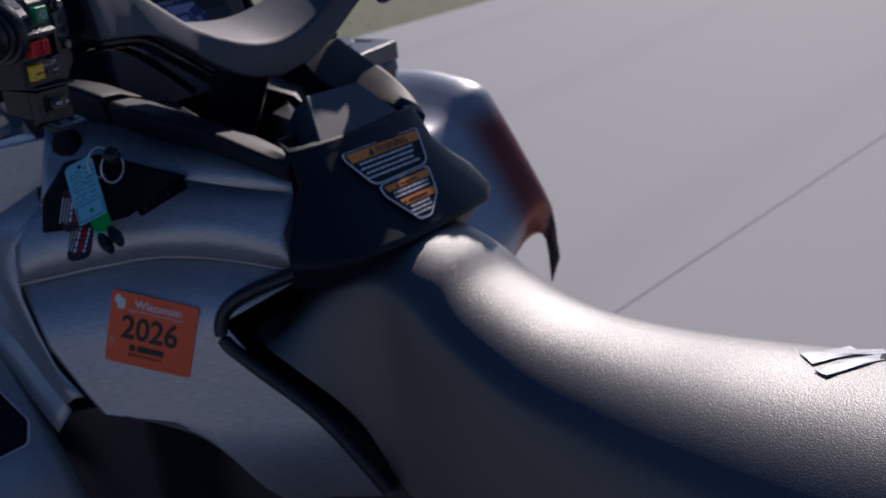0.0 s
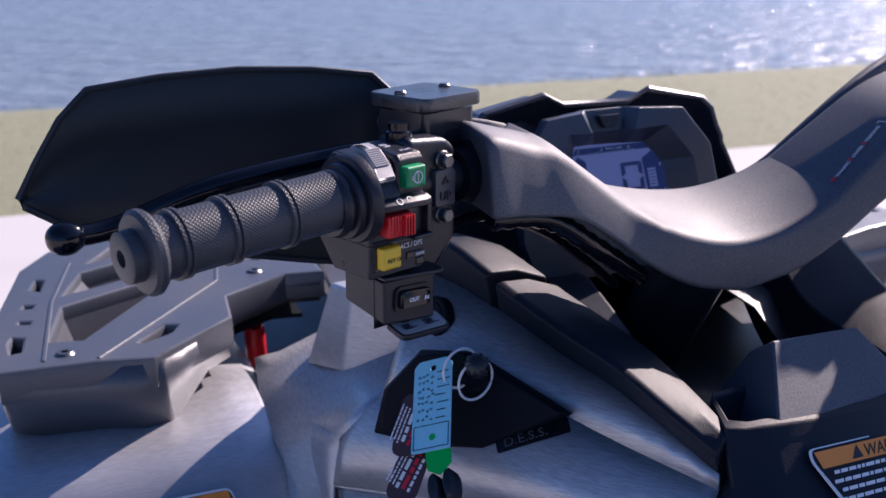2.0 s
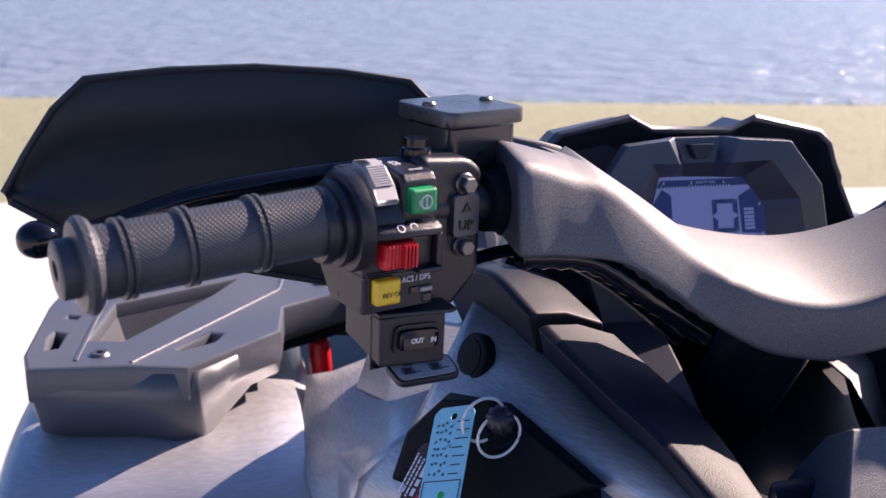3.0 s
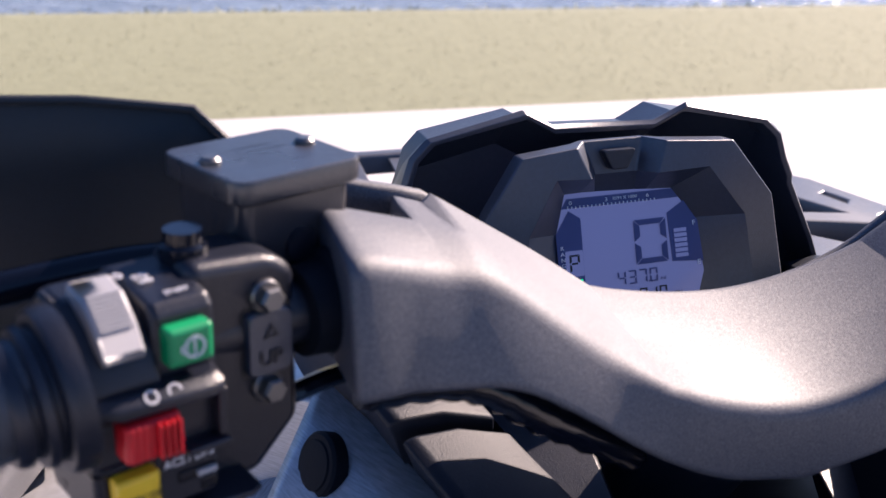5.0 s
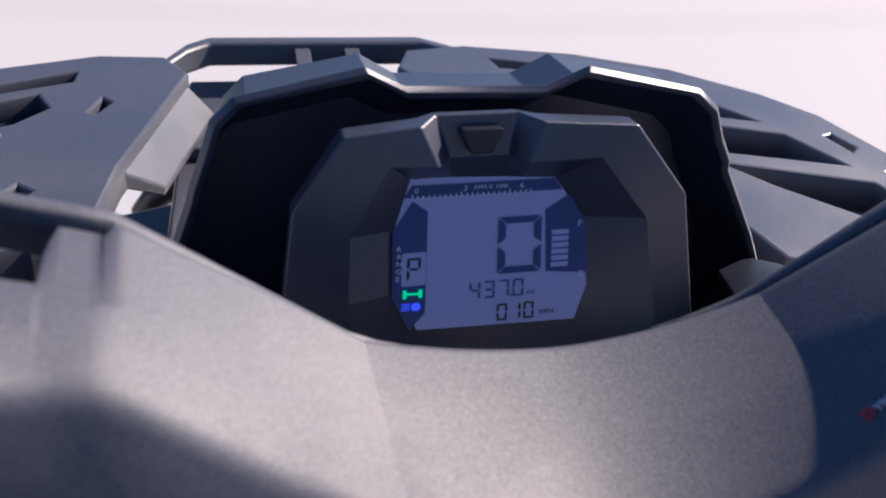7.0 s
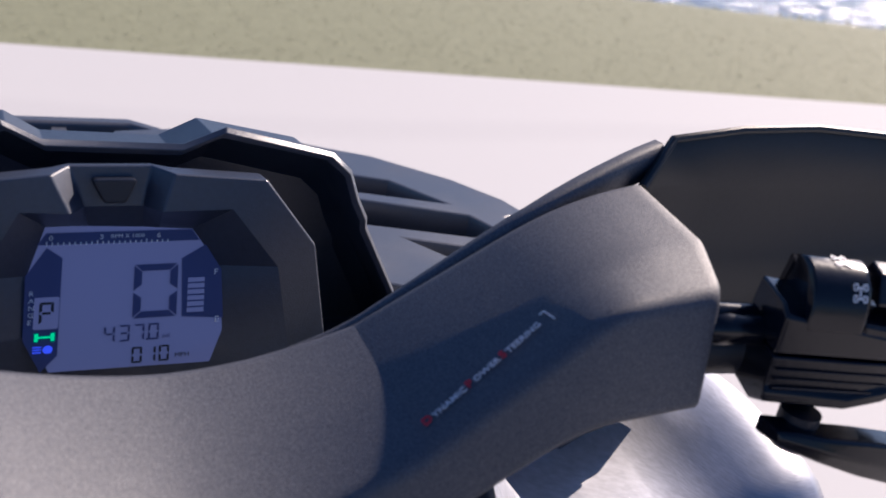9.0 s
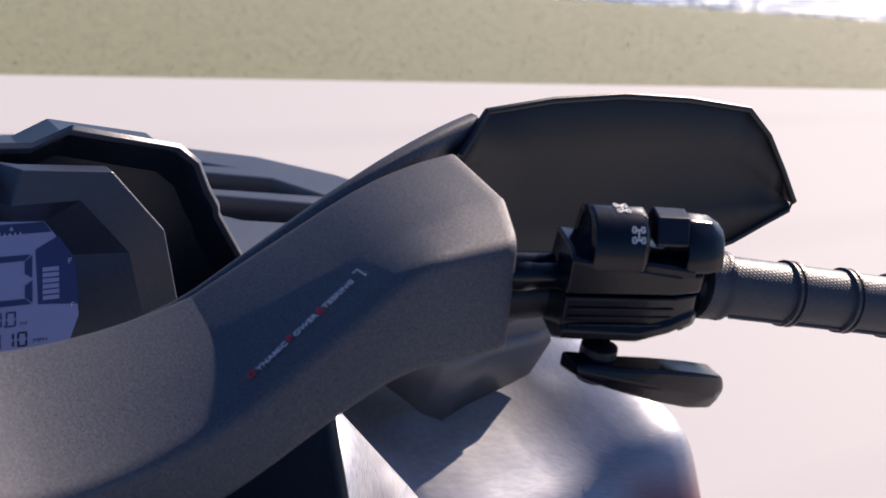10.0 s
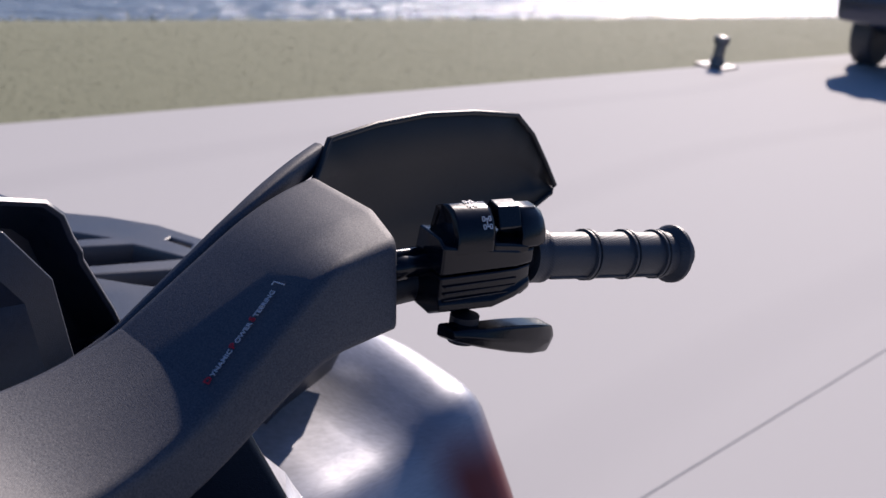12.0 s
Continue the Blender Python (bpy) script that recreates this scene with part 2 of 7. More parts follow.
def water_material():
    m = bpy.data.materials.new("rippled_lake_water")
    m.use_nodes = True
    n, l = m.node_tree.nodes, m.node_tree.links
    p = n["Principled BSDF"]
    p.inputs["Base Color"].default_value = (0.19, 0.235, 0.30, 1)
    p.inputs["Roughness"].default_value = 0.22
    p.inputs["IOR"].default_value = 1.33
    coord = n.new("ShaderNodeTexCoord")
    mp = n.new("ShaderNodeMapping")
    mp.inputs["Scale"].default_value = (1.0, 1.9, 1.0)
    mp.inputs["Rotation"].default_value = (0, 0, 0.3)
    l.new(coord.outputs["Object"], mp.inputs["Vector"])
    t = n.new("ShaderNodeTexNoise")
    t.inputs["Scale"].default_value, t.inputs["Detail"].default_value = 2.2, 8
    l.new(mp.outputs["Vector"], t.inputs["Vector"])
    b = n.new("ShaderNodeBump")
    b.inputs["Strength"].default_value, b.inputs["Distance"].default_value = 1.0, 0.16
    l.new(t.outputs["Fac"], b.inputs["Height"])
    l.new(b.outputs["Normal"], p.inputs["Normal"])
    return m


M_WATER = water_material()


# ---- mesh helpers ----
def part(name, bm, mat, parent=None, label="", bevel=0.0, smooth=40, seg=2):
    """Links a bmesh as one mesh object under a thing or a part."""
    bmesh.ops.recalc_face_normals(bm, faces=bm.faces)
    me = bpy.data.meshes.new(name)
    bm.to_mesh(me)
    bm.free()
    me.materials.append(mat)
    if smooth:
        me.shade_smooth()
        me.set_sharp_from_angle(angle=radians(smooth))
    ob = new(name, me)
    ob.parent = parent
    if bevel:
        mod = ob.modifiers.new("edge", "BEVEL")
        mod.width, mod.segments, mod.limit_method, mod.angle_limit = bevel, seg, "ANGLE", radians(28)
        mod.harden_normals = True
    if label:
        tagged(ob, label)
    return ob


def thing(name, label, category, at=(0, 0, 0), group=""):
    ob = new(name)
    ob.location = at
    ob.empty_display_size = 0.05
    return tagged(ob, label, category, group)


def loft(rings, caps=True, closed=True, bm=None):
    """Skins a row of equal rings of points."""
    bm = bm or bmesh.new()
    rows = [[bm.verts.new(p) for p in ring] for ring in rings]
    k = len(rings[0])
    for a, b in zip(rows, rows[1:]):
        for i in range(k if closed else k - 1):
            j = (i + 1) % k
            bm.faces.new((a[i], a[j], b[j], b[i]))
    if caps and closed:
        bm.faces.new(rows[0][::-1])
        bm.faces.new(rows[-1])
    return bm


def frame_of(a, b):
    """Two directions square to the way from a to b."""
    w = (Vector(b) - Vector(a)).normalized()
    u = w.cross(Vector((0, 0, 1)) if abs(w.z) < 0.9 else Vector((1, 0, 0))).normalized()
    return w, u, w.cross(u)


def turned(a, b, profile, n=20, bm=None):
    """A body of revolution about the line a-b; profile rows are share of the way and radius."""
    w, u, v = frame_of(a, b)
    a, b = Vector(a), Vector(b)
    rings = []
    for s, r in profile:
        c = a + (b - a) * s
        rings.append([c + (u * math.cos(2 * math.pi * i / n) + v * math.sin(2 * math.pi * i / n)) * max(r, 1e-5) for i in range(n)])
    return loft(rings, bm=bm)


def tube(points, r, n=10, bm=None, flat=1.0):
    """A round bar through points."""
    pts = [Vector(p) for p in points]
    rings = []
    for i, p in enumerate(pts):
        w = (pts[min(i + 1, len(pts) - 1)] - pts[max(i - 1, 0)]).normalized()
        u = w.cross(Vector((0, 0, 1)) if abs(w.z) < 0.95 else Vector((0, 1, 0))).normalized()
        v = w.cross(u)
        rr = r[i] if isinstance(r, (list, tuple)) else r
        rings.append([p + (u * math.cos(2 * math.pi * k / n) + v * flat * math.sin(2 * math.pi * k / n)) * rr for k in range(n)])
    return loft(rings, bm=bm)


def smooth_line(points, k=6):
    """Points along a soft curve through the given ones."""
    pts = [Vector(p) for p in points]
    out = []
    for i in range(len(pts) - 1):
        p0, p1, p2, p3 = pts[max(i - 1, 0)], pts[i], pts[i + 1], pts[min(i + 2, len(pts) - 1)]
        for s in range(k):
            t = s / k
            out.append(0.5 * ((2 * p1) + (p2 - p0) * t + (2 * p0 - 5 * p1 + 4 * p2 - p3) * t * t + (3 * p1 - p0 - 3 * p2 + p3) * t ** 3))
    out.append(pts[-1])
    return out


def box(x0, x1, y0, y1, z0, z1, bm=None, m=None):
    bm = bm or bmesh.new()
    v = [bm.verts.new(Vector(p) if m is None else m @ Vector(p)) for p in
         ((x0, y0, z0), (x1, y0, z0), (x1, y1, z0), (x0, y1, z0), (x0, y0, z1), (x1, y0, z1), (x1, y1, z1), (x0, y1, z1))]
    for f in ((0, 3, 2, 1), (4, 5, 6, 7), (0, 1, 5, 4), (1, 2, 6, 5), (2, 3, 7, 6), (3, 0, 4, 7)):
        bm.faces.new([v[i] for i in f])
    return bm


def slab(points, normal, thick, bm=None):
    """A flat polygon with depth along normal."""
    nrm = Vector(normal).normalized() * thick
    return loft([[Vector(p) for p in points], [Vector(p) + nrm for p in points]], bm=bm)


def plate(outlines, depth, bevel=0.0, text=None, size=0.01, align="LEFT", bold=0.0):
    """A flat plate in x, y with holes (each outline a list of points), or lettering in the built-in font, as a bmesh."""
    if text is None:
        cu = bpy.data.curves.new("outline", "CURVE")
        cu.dimensions = "2D"
        for pts in outlines:
            sp = cu.splines.new("POLY")
            sp.points.add(len(pts) - 1)
            for q, p in zip(sp.points, pts):
                q.co = (p[0], p[1], 0, 1)
            sp.use_cyclic_u = True
    else:
        cu = bpy.data.curves.new("lettering", "FONT")
        cu.body, cu.size, cu.align_x, cu.resolution_u = text, size, align, 3
    cu.fill_mode = "BOTH"
    cu.offset = bold
    cu.extrude, cu.bevel_depth, cu.bevel_resolution = depth / 2, bevel, 1
    ob = new("draft", cu)
    me = bpy.data.meshes.new_from_object(ob.evaluated_get(bpy.context.evaluated_depsgraph_get()))
    bm = bmesh.new()
    bm.from_mesh(me)
    bpy.data.objects.remove(ob)
    bpy.data.meshes.remove(me)
    bpy.data.curves.remove(cu)
    return bm


def rounded(pts, r, k=4):
    """A polygon with rounded corners, in two dimensions."""
    out = []
    n = len(pts)
    for i in range(n):
        p, a, b = Vector(pts[i]), Vector(pts[i - 1]), Vector(pts[(i + 1) % n])
        d = min(r, (a - p).length * 0.45, (b - p).length * 0.45)
        s, e = p + (a - p).normalized() * d, p + (b - p).normalized() * d
        for j in range(k + 1):
            t = j / k
            q = s * (1 - t) ** 2 + p * 2 * t * (1 - t) + e * t * t
            out.append((q.x, q.y))
    return out


def basis(origin, right, up):
    """The pose whose x runs along right and whose y lies as near up as may be."""
    x = Vector(right).normalized()
    z = x.cross(Vector(up)).normalized()
    y = z.cross(x)
    m = Matrix((x, y, z)).transposed().to_4x4()
    m.translation = Vector(origin)
    return m


def placed(bm, m):
    bm.transform(m)
    return bm


def lettering(name, text, size, m, mat, parent, label="", depth=0.0003, align="LEFT", wide=1.0, bold=0.0):
    bm = plate([], depth, text=text, size=size, align=align, bold=bold)
    bm.transform(Matrix.Diagonal((wide, 1, 1, 1)))
    return part(name, placed(bm, m), mat, parent, label, smooth=0)


def circle2(r, n=24, cx=0.0, cy=0.0):
    return [(cx + r * math.cos(2 * math.pi * i / n), cy + r * math.sin(2 * math.pi * i / n)) for i in range(n)]


# the steering is turned a little to the left: all that sits on the handlebar shares this pose
HB = Matrix.Translation((0, 0, 1.2)) @ pose(0, 0, 0, 0, 1.15, 3.5) @ Matrix.Translation((0, 0, -1.2))


# ---- ground: concrete apron, turf strip, lake ----
def edge_y(x):
    return 4.84 - 0.049 * x


def shore_y(x):
    return 8.35 - 0.13 * x


XS = [-400, -120, -40, -16, -8, -4, -2, 0, 2, 4, 6, 8, 10, 12, 15, 20, 26]
bm = bmesh.new()
rows = []
for y_of, z in ((lambda x: -600, -0.02), (lambda x: -40, -0.02), (lambda x: edge_y(x) - 1.0, -0.02), (lambda x: edge_y(x) + 0.01, -0.012),
                (lambda x: edge_y(x) + 0.4, 0.015), (lambda x: shore_y(x) - 0.7, 0.0), (shore_y, -0.08), (lambda x: shore_y(x) + 1.2, -0.4)):
    rows.append([(x, y_of(x), z) for x in XS])
rows = [r + [(600, r[-1][1] - (0 if i < 2 else 30), r[-1][2])] for i, r in enumerate(rows)]
ground = part("ground", loft(rows, caps=False, closed=False), M_TURF, smooth=60)
tagged(ground, "dry green and straw coloured mown turf beside concrete", "ground", kind="structure")

bm = loft([[(x, y, -0.16) for x in (-900, -50, 0, 50, 900)] for y in (-25, 6, 30, 120, 1500)], caps=False, closed=False)
water = part("water", bm, M_WATER, smooth=60)
tagged(water, "rippled blue lake water with glitter from the sun", "lake", kind="structure")

pavement = tagged(new("pavement"), "pale grey concrete apron of large slabs", "pavement", kind="structure")
bed = bmesh.new()
loft([[(-60, -60, -0.014), (60, -60, -0.014)], [(-60, edge_y(-60) - 0.05, -0.014), (60, edge_y(60) - 0.05, -0.014)]], caps=False, closed=False, bm=bed)
part("joint_bed", bed, M_JOINT, pavement, "dirt-filled joints between slabs", smooth=0)
JX = [-60, -20, -11, -6.5, -2, 18, 25, 60]
JY = [-60, -20, -11.5, -7.4, -3.3, 0.83, 99]
for x0, x1 in zip(JX, JX[1:]):
    for y0, y1 in zip(JY, JY[1:]):
        g = 0.0008
        ya, yb = (edge_y(x0), edge_y(x1)) if y1 == 99 else (y1 - g, y1 - g)
        bm = bmesh.new()
        low = [(x0 + g, y0 + g, -0.2), (x1 - g, y0 + g, -0.2), (x1 - g, yb, -0.2), (x0 + g, ya, -0.2)]
        mid = [(x, y, -0.003) for x, y, z in low]
        cx, cy = (x0 + x1) / 2, (y0 + y1 if y1 != 99 else y0 + 4.8) / 2
        top = [(x + (0.002 if x < cx else -0.002), y + (0.002 if y < cy else -0.002), 0) for x, y, z in low]
        part("slab", loft([low, mid, top]), M_CONCRETE, pavement, smooth=0)

# turf blades on the strip, too many to count
rng = random.Random(4)
verts, faces = [], []
for i in range(60000):
    x = rng.uniform(-7, 17)
    y = edge_y(x) + 0.06 + (shore_y(x) - edge_y(x) - 0.35) * rng.random()
    h, a, w = rng.uniform(0.002, 0.006), rng.uniform(0, 6.28), rng.uniform(0.004, 0.010)
    dx, dy = math.cos(a) * w, math.sin(a) * w
    tx, ty = rng.gauss(0, 0.02), rng.gauss(0, 0.02)
    past, short = y - edge_y(x), shore_y(x) - 0.7 - y
    z = (-0.012 + 0.069 * (past - 0.01) if past < 0.4 else 0.015 * short / (short + past - 0.4) if short > 0 else 0.114 * short) - 0.001
    k = len(verts)
    verts += [(x - dx, y - dy, z), (x + dx, y + dy, z), (x + tx, y + ty, z + h)]
    faces.append((k, k + 1, k + 2))
me = bpy.data.meshes.new("grass")
me.from_pydata(verts, [], faces)
me.materials.append(M_BLADE)
tagged(new("grass", me), "short dry green grass blades on the strip", "grass", kind="stuff")

# low reeds and stones along the waterline
verts, faces = [], []
for i in range(5000):
    x = rng.uniform(2, 25) if i % 3 else rng.uniform(-8, 2)
    y = shore_y(x) + rng.gauss(-0.1, 0.12)
    h = rng.uniform(0.006, 0.022) * (1 + 0.5 * math.sin(x * 1.7) + 0.3 * math.sin(x * 4.1))
    a, w = rng.uniform(0, 6.28), rng.uniform(0.006, 0.012)
    k = len(verts)
    verts += [(x - math.cos(a) * w, y - math.sin(a) * w, -0.1), (x + math.cos(a) * w, y + math.sin(a) * w, -0.1), (x + rng.gauss(0, 0.07), y + rng.gauss(0, 0.07), -0.07 + h)]
    faces.append((k, k + 1, k + 2))
me = bpy.data.meshes.new("shore_grass")
me.from_pydata(verts, [], faces)
me.materials.append(M_BLADE)
tagged(new("shore_grass", me), "taller grass tufts along the waterline", "grass", kind="stuff")

# ---- the quad bike ----
bike = thing("quad_bike", "grey and black quad bike with brushed titanium panels", "quad bike")


HS = HB @ Matrix.Translation((0.009, 0, 0))  # the bike's own middle plane
HT = HB @ Matrix.Translation((0, 0.006, 0))


def hb(bm):
    return placed(bm, HB)


def hs(bm):
    return placed(bm, HS)


def side(s, p, seen=-1):
    """The place on side s of a point known on the side seen, mirrored in the bike's middle plane."""
    q = HS.inverted() @ Vector((seen * p[0], p[1], p[2]))
    return HS @ Vector((q.x * s * seen, q.y, q.z))


def lerp_table(table, x):
    x = abs(x)
    for (a, va), (b, vb) in zip(table, table[1:]):
        if x <= b:
            t = (x - a) / (b - a)
            return va + (vb - va) * t
    return table[-1][1]


REAR_Z = [(0, 1.1367), (0.066, 1.1896), (0.142, 1.2505), (0.19, 1.2560)]
RIDGE_Z = [(0, 1.1444), (0.066, 1.1928), (0.142, 1.2485), (0.165, 1.2575), (0.20, 1.2630)]
FRONT_Z = [(0, 1.1593), (0.066, 1.2003), (0.142, 1.2475), (0.153, 1.2535), (0.17, 1.2605), (0.19, 1.2660), (0.21, 1.2690)]
LOW_Z = [(0, 1.136), (0.04, 1.144), (0.06, 1.154), (0.08, 1.166), (0.105, 1.185), (0.135, 1.204), (0.19, 1.2105)]
FRONT_Y, RIDGE_Y, REAR_Y = 0.128, 0.078, 0.05


def eased(table, x, reach=0.010, edge=0.066):
    """The table's value with its corners eased over a short stretch."""
    x = abs(x)
    w = min(reach, max(0.0, x - edge))
    return sum(lerp_table(table, x + w * k / 4) for k in range(-4, 5)) / 9


def arm_z(table, low, x):
    """Straight arms that meet a rounded dip at a crease."""
    crease, power = (0.076, 1.85) if x > 0 else (0.066, 1.8)
    if abs(x) > crease:
        return eased(table, x, 0.010, crease)
    return low + (lerp_table(table, crease) - low) * (abs(x) / crease) ** power


def arm_lean(x):
    """How far the left arm leans back: none in the dip, full along the arm, easing off to its end."""
    t = max(0.0, min(1.0, (-0.056 - x) / 0.042, (x + 0.192) / 0.042))
    return t * t * (3 - 2 * t)


def cover_z(x, y):
    zr, zm, zf = arm_z(REAR_Z, 1.1715, x), arm_z(RIDGE_Z, 1.1785, x), arm_z(FRONT_Z, 1.191, x)
    if x < -0.06:  # the left arm leans back
        lean = arm_lean(x)
        zr, zm, zf = zr - 0.0074 * lean, zm - 0.0008 * lean, zf + 0.002 * lean
    if x < -0.142:  # the left end stays low beside the reservoir
        zm, zf = 1.2475 - 0.25 * (x + 0.142), 1.244 - 0.3 * (x + 0.142)
    if y < RIDGE_Y:
        return zr + (zm - zr) * (y - REAR_Y) / (RIDGE_Y - REAR_Y)
    return zm + (zf - zm) * (y - RIDGE_Y) / (FRONT_Y - RIDGE_Y)


def cover_ring(x):
    """A cross-section of the cover with rounded edges; the right end runs askew and bulges at its ridge."""
    fy = FRONT_Y if x > -0.1545 else 0.094 + 0.034 * max(0.0, min(1.0, (x + 0.1585) / 0.004)) ** 0.5
    zl = eased(LOW_Z, x, 0.012, 0.0)
    end = max(0.0, (x - 0.142) / 0.042)
    lean = 0.20 * end

    def out(y):
        bulge = 0.0075 * end ** 2 * max(0.0, 1 - abs(y - 0.079) / 0.040)
        return x + lean * (y - REAR_Y) + bulge

    ry = REAR_Y - (0.004 * max(0.0, (-x - 0.15) / 0.04)) + 0.0058 * arm_lean(x)
    pts = [(min(ry, REAR_Y) - 0.010 * min(1, abs(x) / 0.19), zl), (ry, cover_z(x, REAR_Y)), (RIDGE_Y, cover_z(out(RIDGE_Y), RIDGE_Y)), (fy, cover_z(out(fy), fy)), (fy + 0.003, cover_z(out(fy), fy) - 0.028), (0.088, min(zl + 0.004, cover_z(out(fy), fy) - 0.033))]
    ring = []
    for i, r in enumerate((0.0045, 0.0065, 0.016 - 0.0125 * max(0.0, min(1.0, (x - 0.085) / 0.05)), 0.0045, 0.003, 0.004)):
        p, a, b = Vector(pts[i]), Vector(pts[i - 1]), Vector(pts[(i + 1) % 6])
        d = min(r, (a - p).length * 0.45, (b - p).length * 0.45)
        e0, e1 = p + (a - p).normalized() * d, p + (b - p).normalized() * d
        for j in range(5):
            t = j / 4
            q = e0 * (1 - t) ** 2 + p * 2 * t * (1 - t) + e1 * t * t
            ring.append((out(q.x), q.x, q.y))
    return ring


def drawn_in(ring, k):
    """An end ring pulled towards its middle, for a rounded end."""
    c = Vector((0, sum(p[1] for p in ring) / len(ring), sum(p[2] for p in ring) / len(ring)))
    return [(p[0], c.y + (p[1] - c.y) * k, c.z + (p[2] - c.z) * k) for p in ring]


def build_cover():
    def span(a, b, n):
        return [a + (b - a) * i / n for i in range(n + 1)]

    bm = bmesh.new()
    left = [cover_ring(x) for x in span(-0.1905, -0.1590, 8) + span(-0.1585, -0.1545, 4) + span(-0.1530, -0.066, 26)]
    tip = [[(p[0] - d, p[1], p[2]) for p in drawn_in(left[0], k)] for d, k in ((0.0032, 0.90), (0.0028, 0.955), (0.0018, 0.985))]
    loft(tip + left, caps=False, bm=bm)
    bm.faces.new([bm.verts.new(p) for p in tip[0]])
    loft([cover_ring(x) for x in span(-0.066, 0.076, 40)], caps=False, bm=bm)
    right = [cover_ring(x) for x in span(0.076, 0.182, 34)]
    tip = [[(p[0] + d, p[1], p[2]) for p in drawn_in(right[-1], k)] for d, k in ((0.0014, 0.985), (0.0022, 0.955), (0.0025, 0.90))]
    loft(right + tip, caps=False, bm=bm)
    bm.faces.new([bm.verts.new(p) for p in tip[-1]])
    return bm


cover = part("handlebar_cover", hs(build_cover()), M_COVER, bike, "charcoal textured plastic handlebar cover with a dip", smooth=60)

# lettering along the arm
a = Vector((0.0788, 0.0612, cover_z(0.0788, 0.0612)))
b = Vector((0.1257, 0.0690, cover_z(0.1257, 0.0690)))
nrm = (b - a).cross(Vector((0.11, 0.128, cover_z(0.11, 0.128))) - Vector((0.11, 0.05, cover_z(0.11, 0.05)))).normalized()
run = (b - a).length
m = HS @ basis(a + nrm * 0.0008, b - a, nrm.cross(b - a))
WORDS = [(w, mat, size, plate([], 0.0003, text=w, size=size, bold=0.00004)) for w, mat, size in (("D", M_DPSRED, 0.0050), ("YNAMIC", M_PRINT, 0.0037), ("P", M_DPSRED, 0.0050), ("OWER", M_PRINT, 0.0037), ("S", M_DPSRED, 0.0050), ("TEERING", M_PRINT, 0.0037))]
stretch = (run - 0.004 - 5 * 0.0006) / sum(max(v.co.x for v in bm.verts) for w, mat, size, bm in WORDS)
cut = 0.0
for w, mat, size, bm in WORDS:
    wide = max(v.co.x for v in bm.verts)
    part("lettering", placed(bm, m @ Matrix.Translation((cut, 0, 0.0002)) @ Matrix.Diagonal((stretch, 1, 1, 1))), mat, cover, smooth=0)
    cut += wide * stretch + 0.0006
part("lettering", placed(plate([[(run + 0.0008, -0.002), (run + 0.0012, -0.002), (run + 0.0012, 0.0048), (run - 0.0012, 0.0048), (run - 0.0012, 0.0044), (run + 0.0008, 0.0044)]], 0.0003), m), M_WHITE, cover, smooth=0)


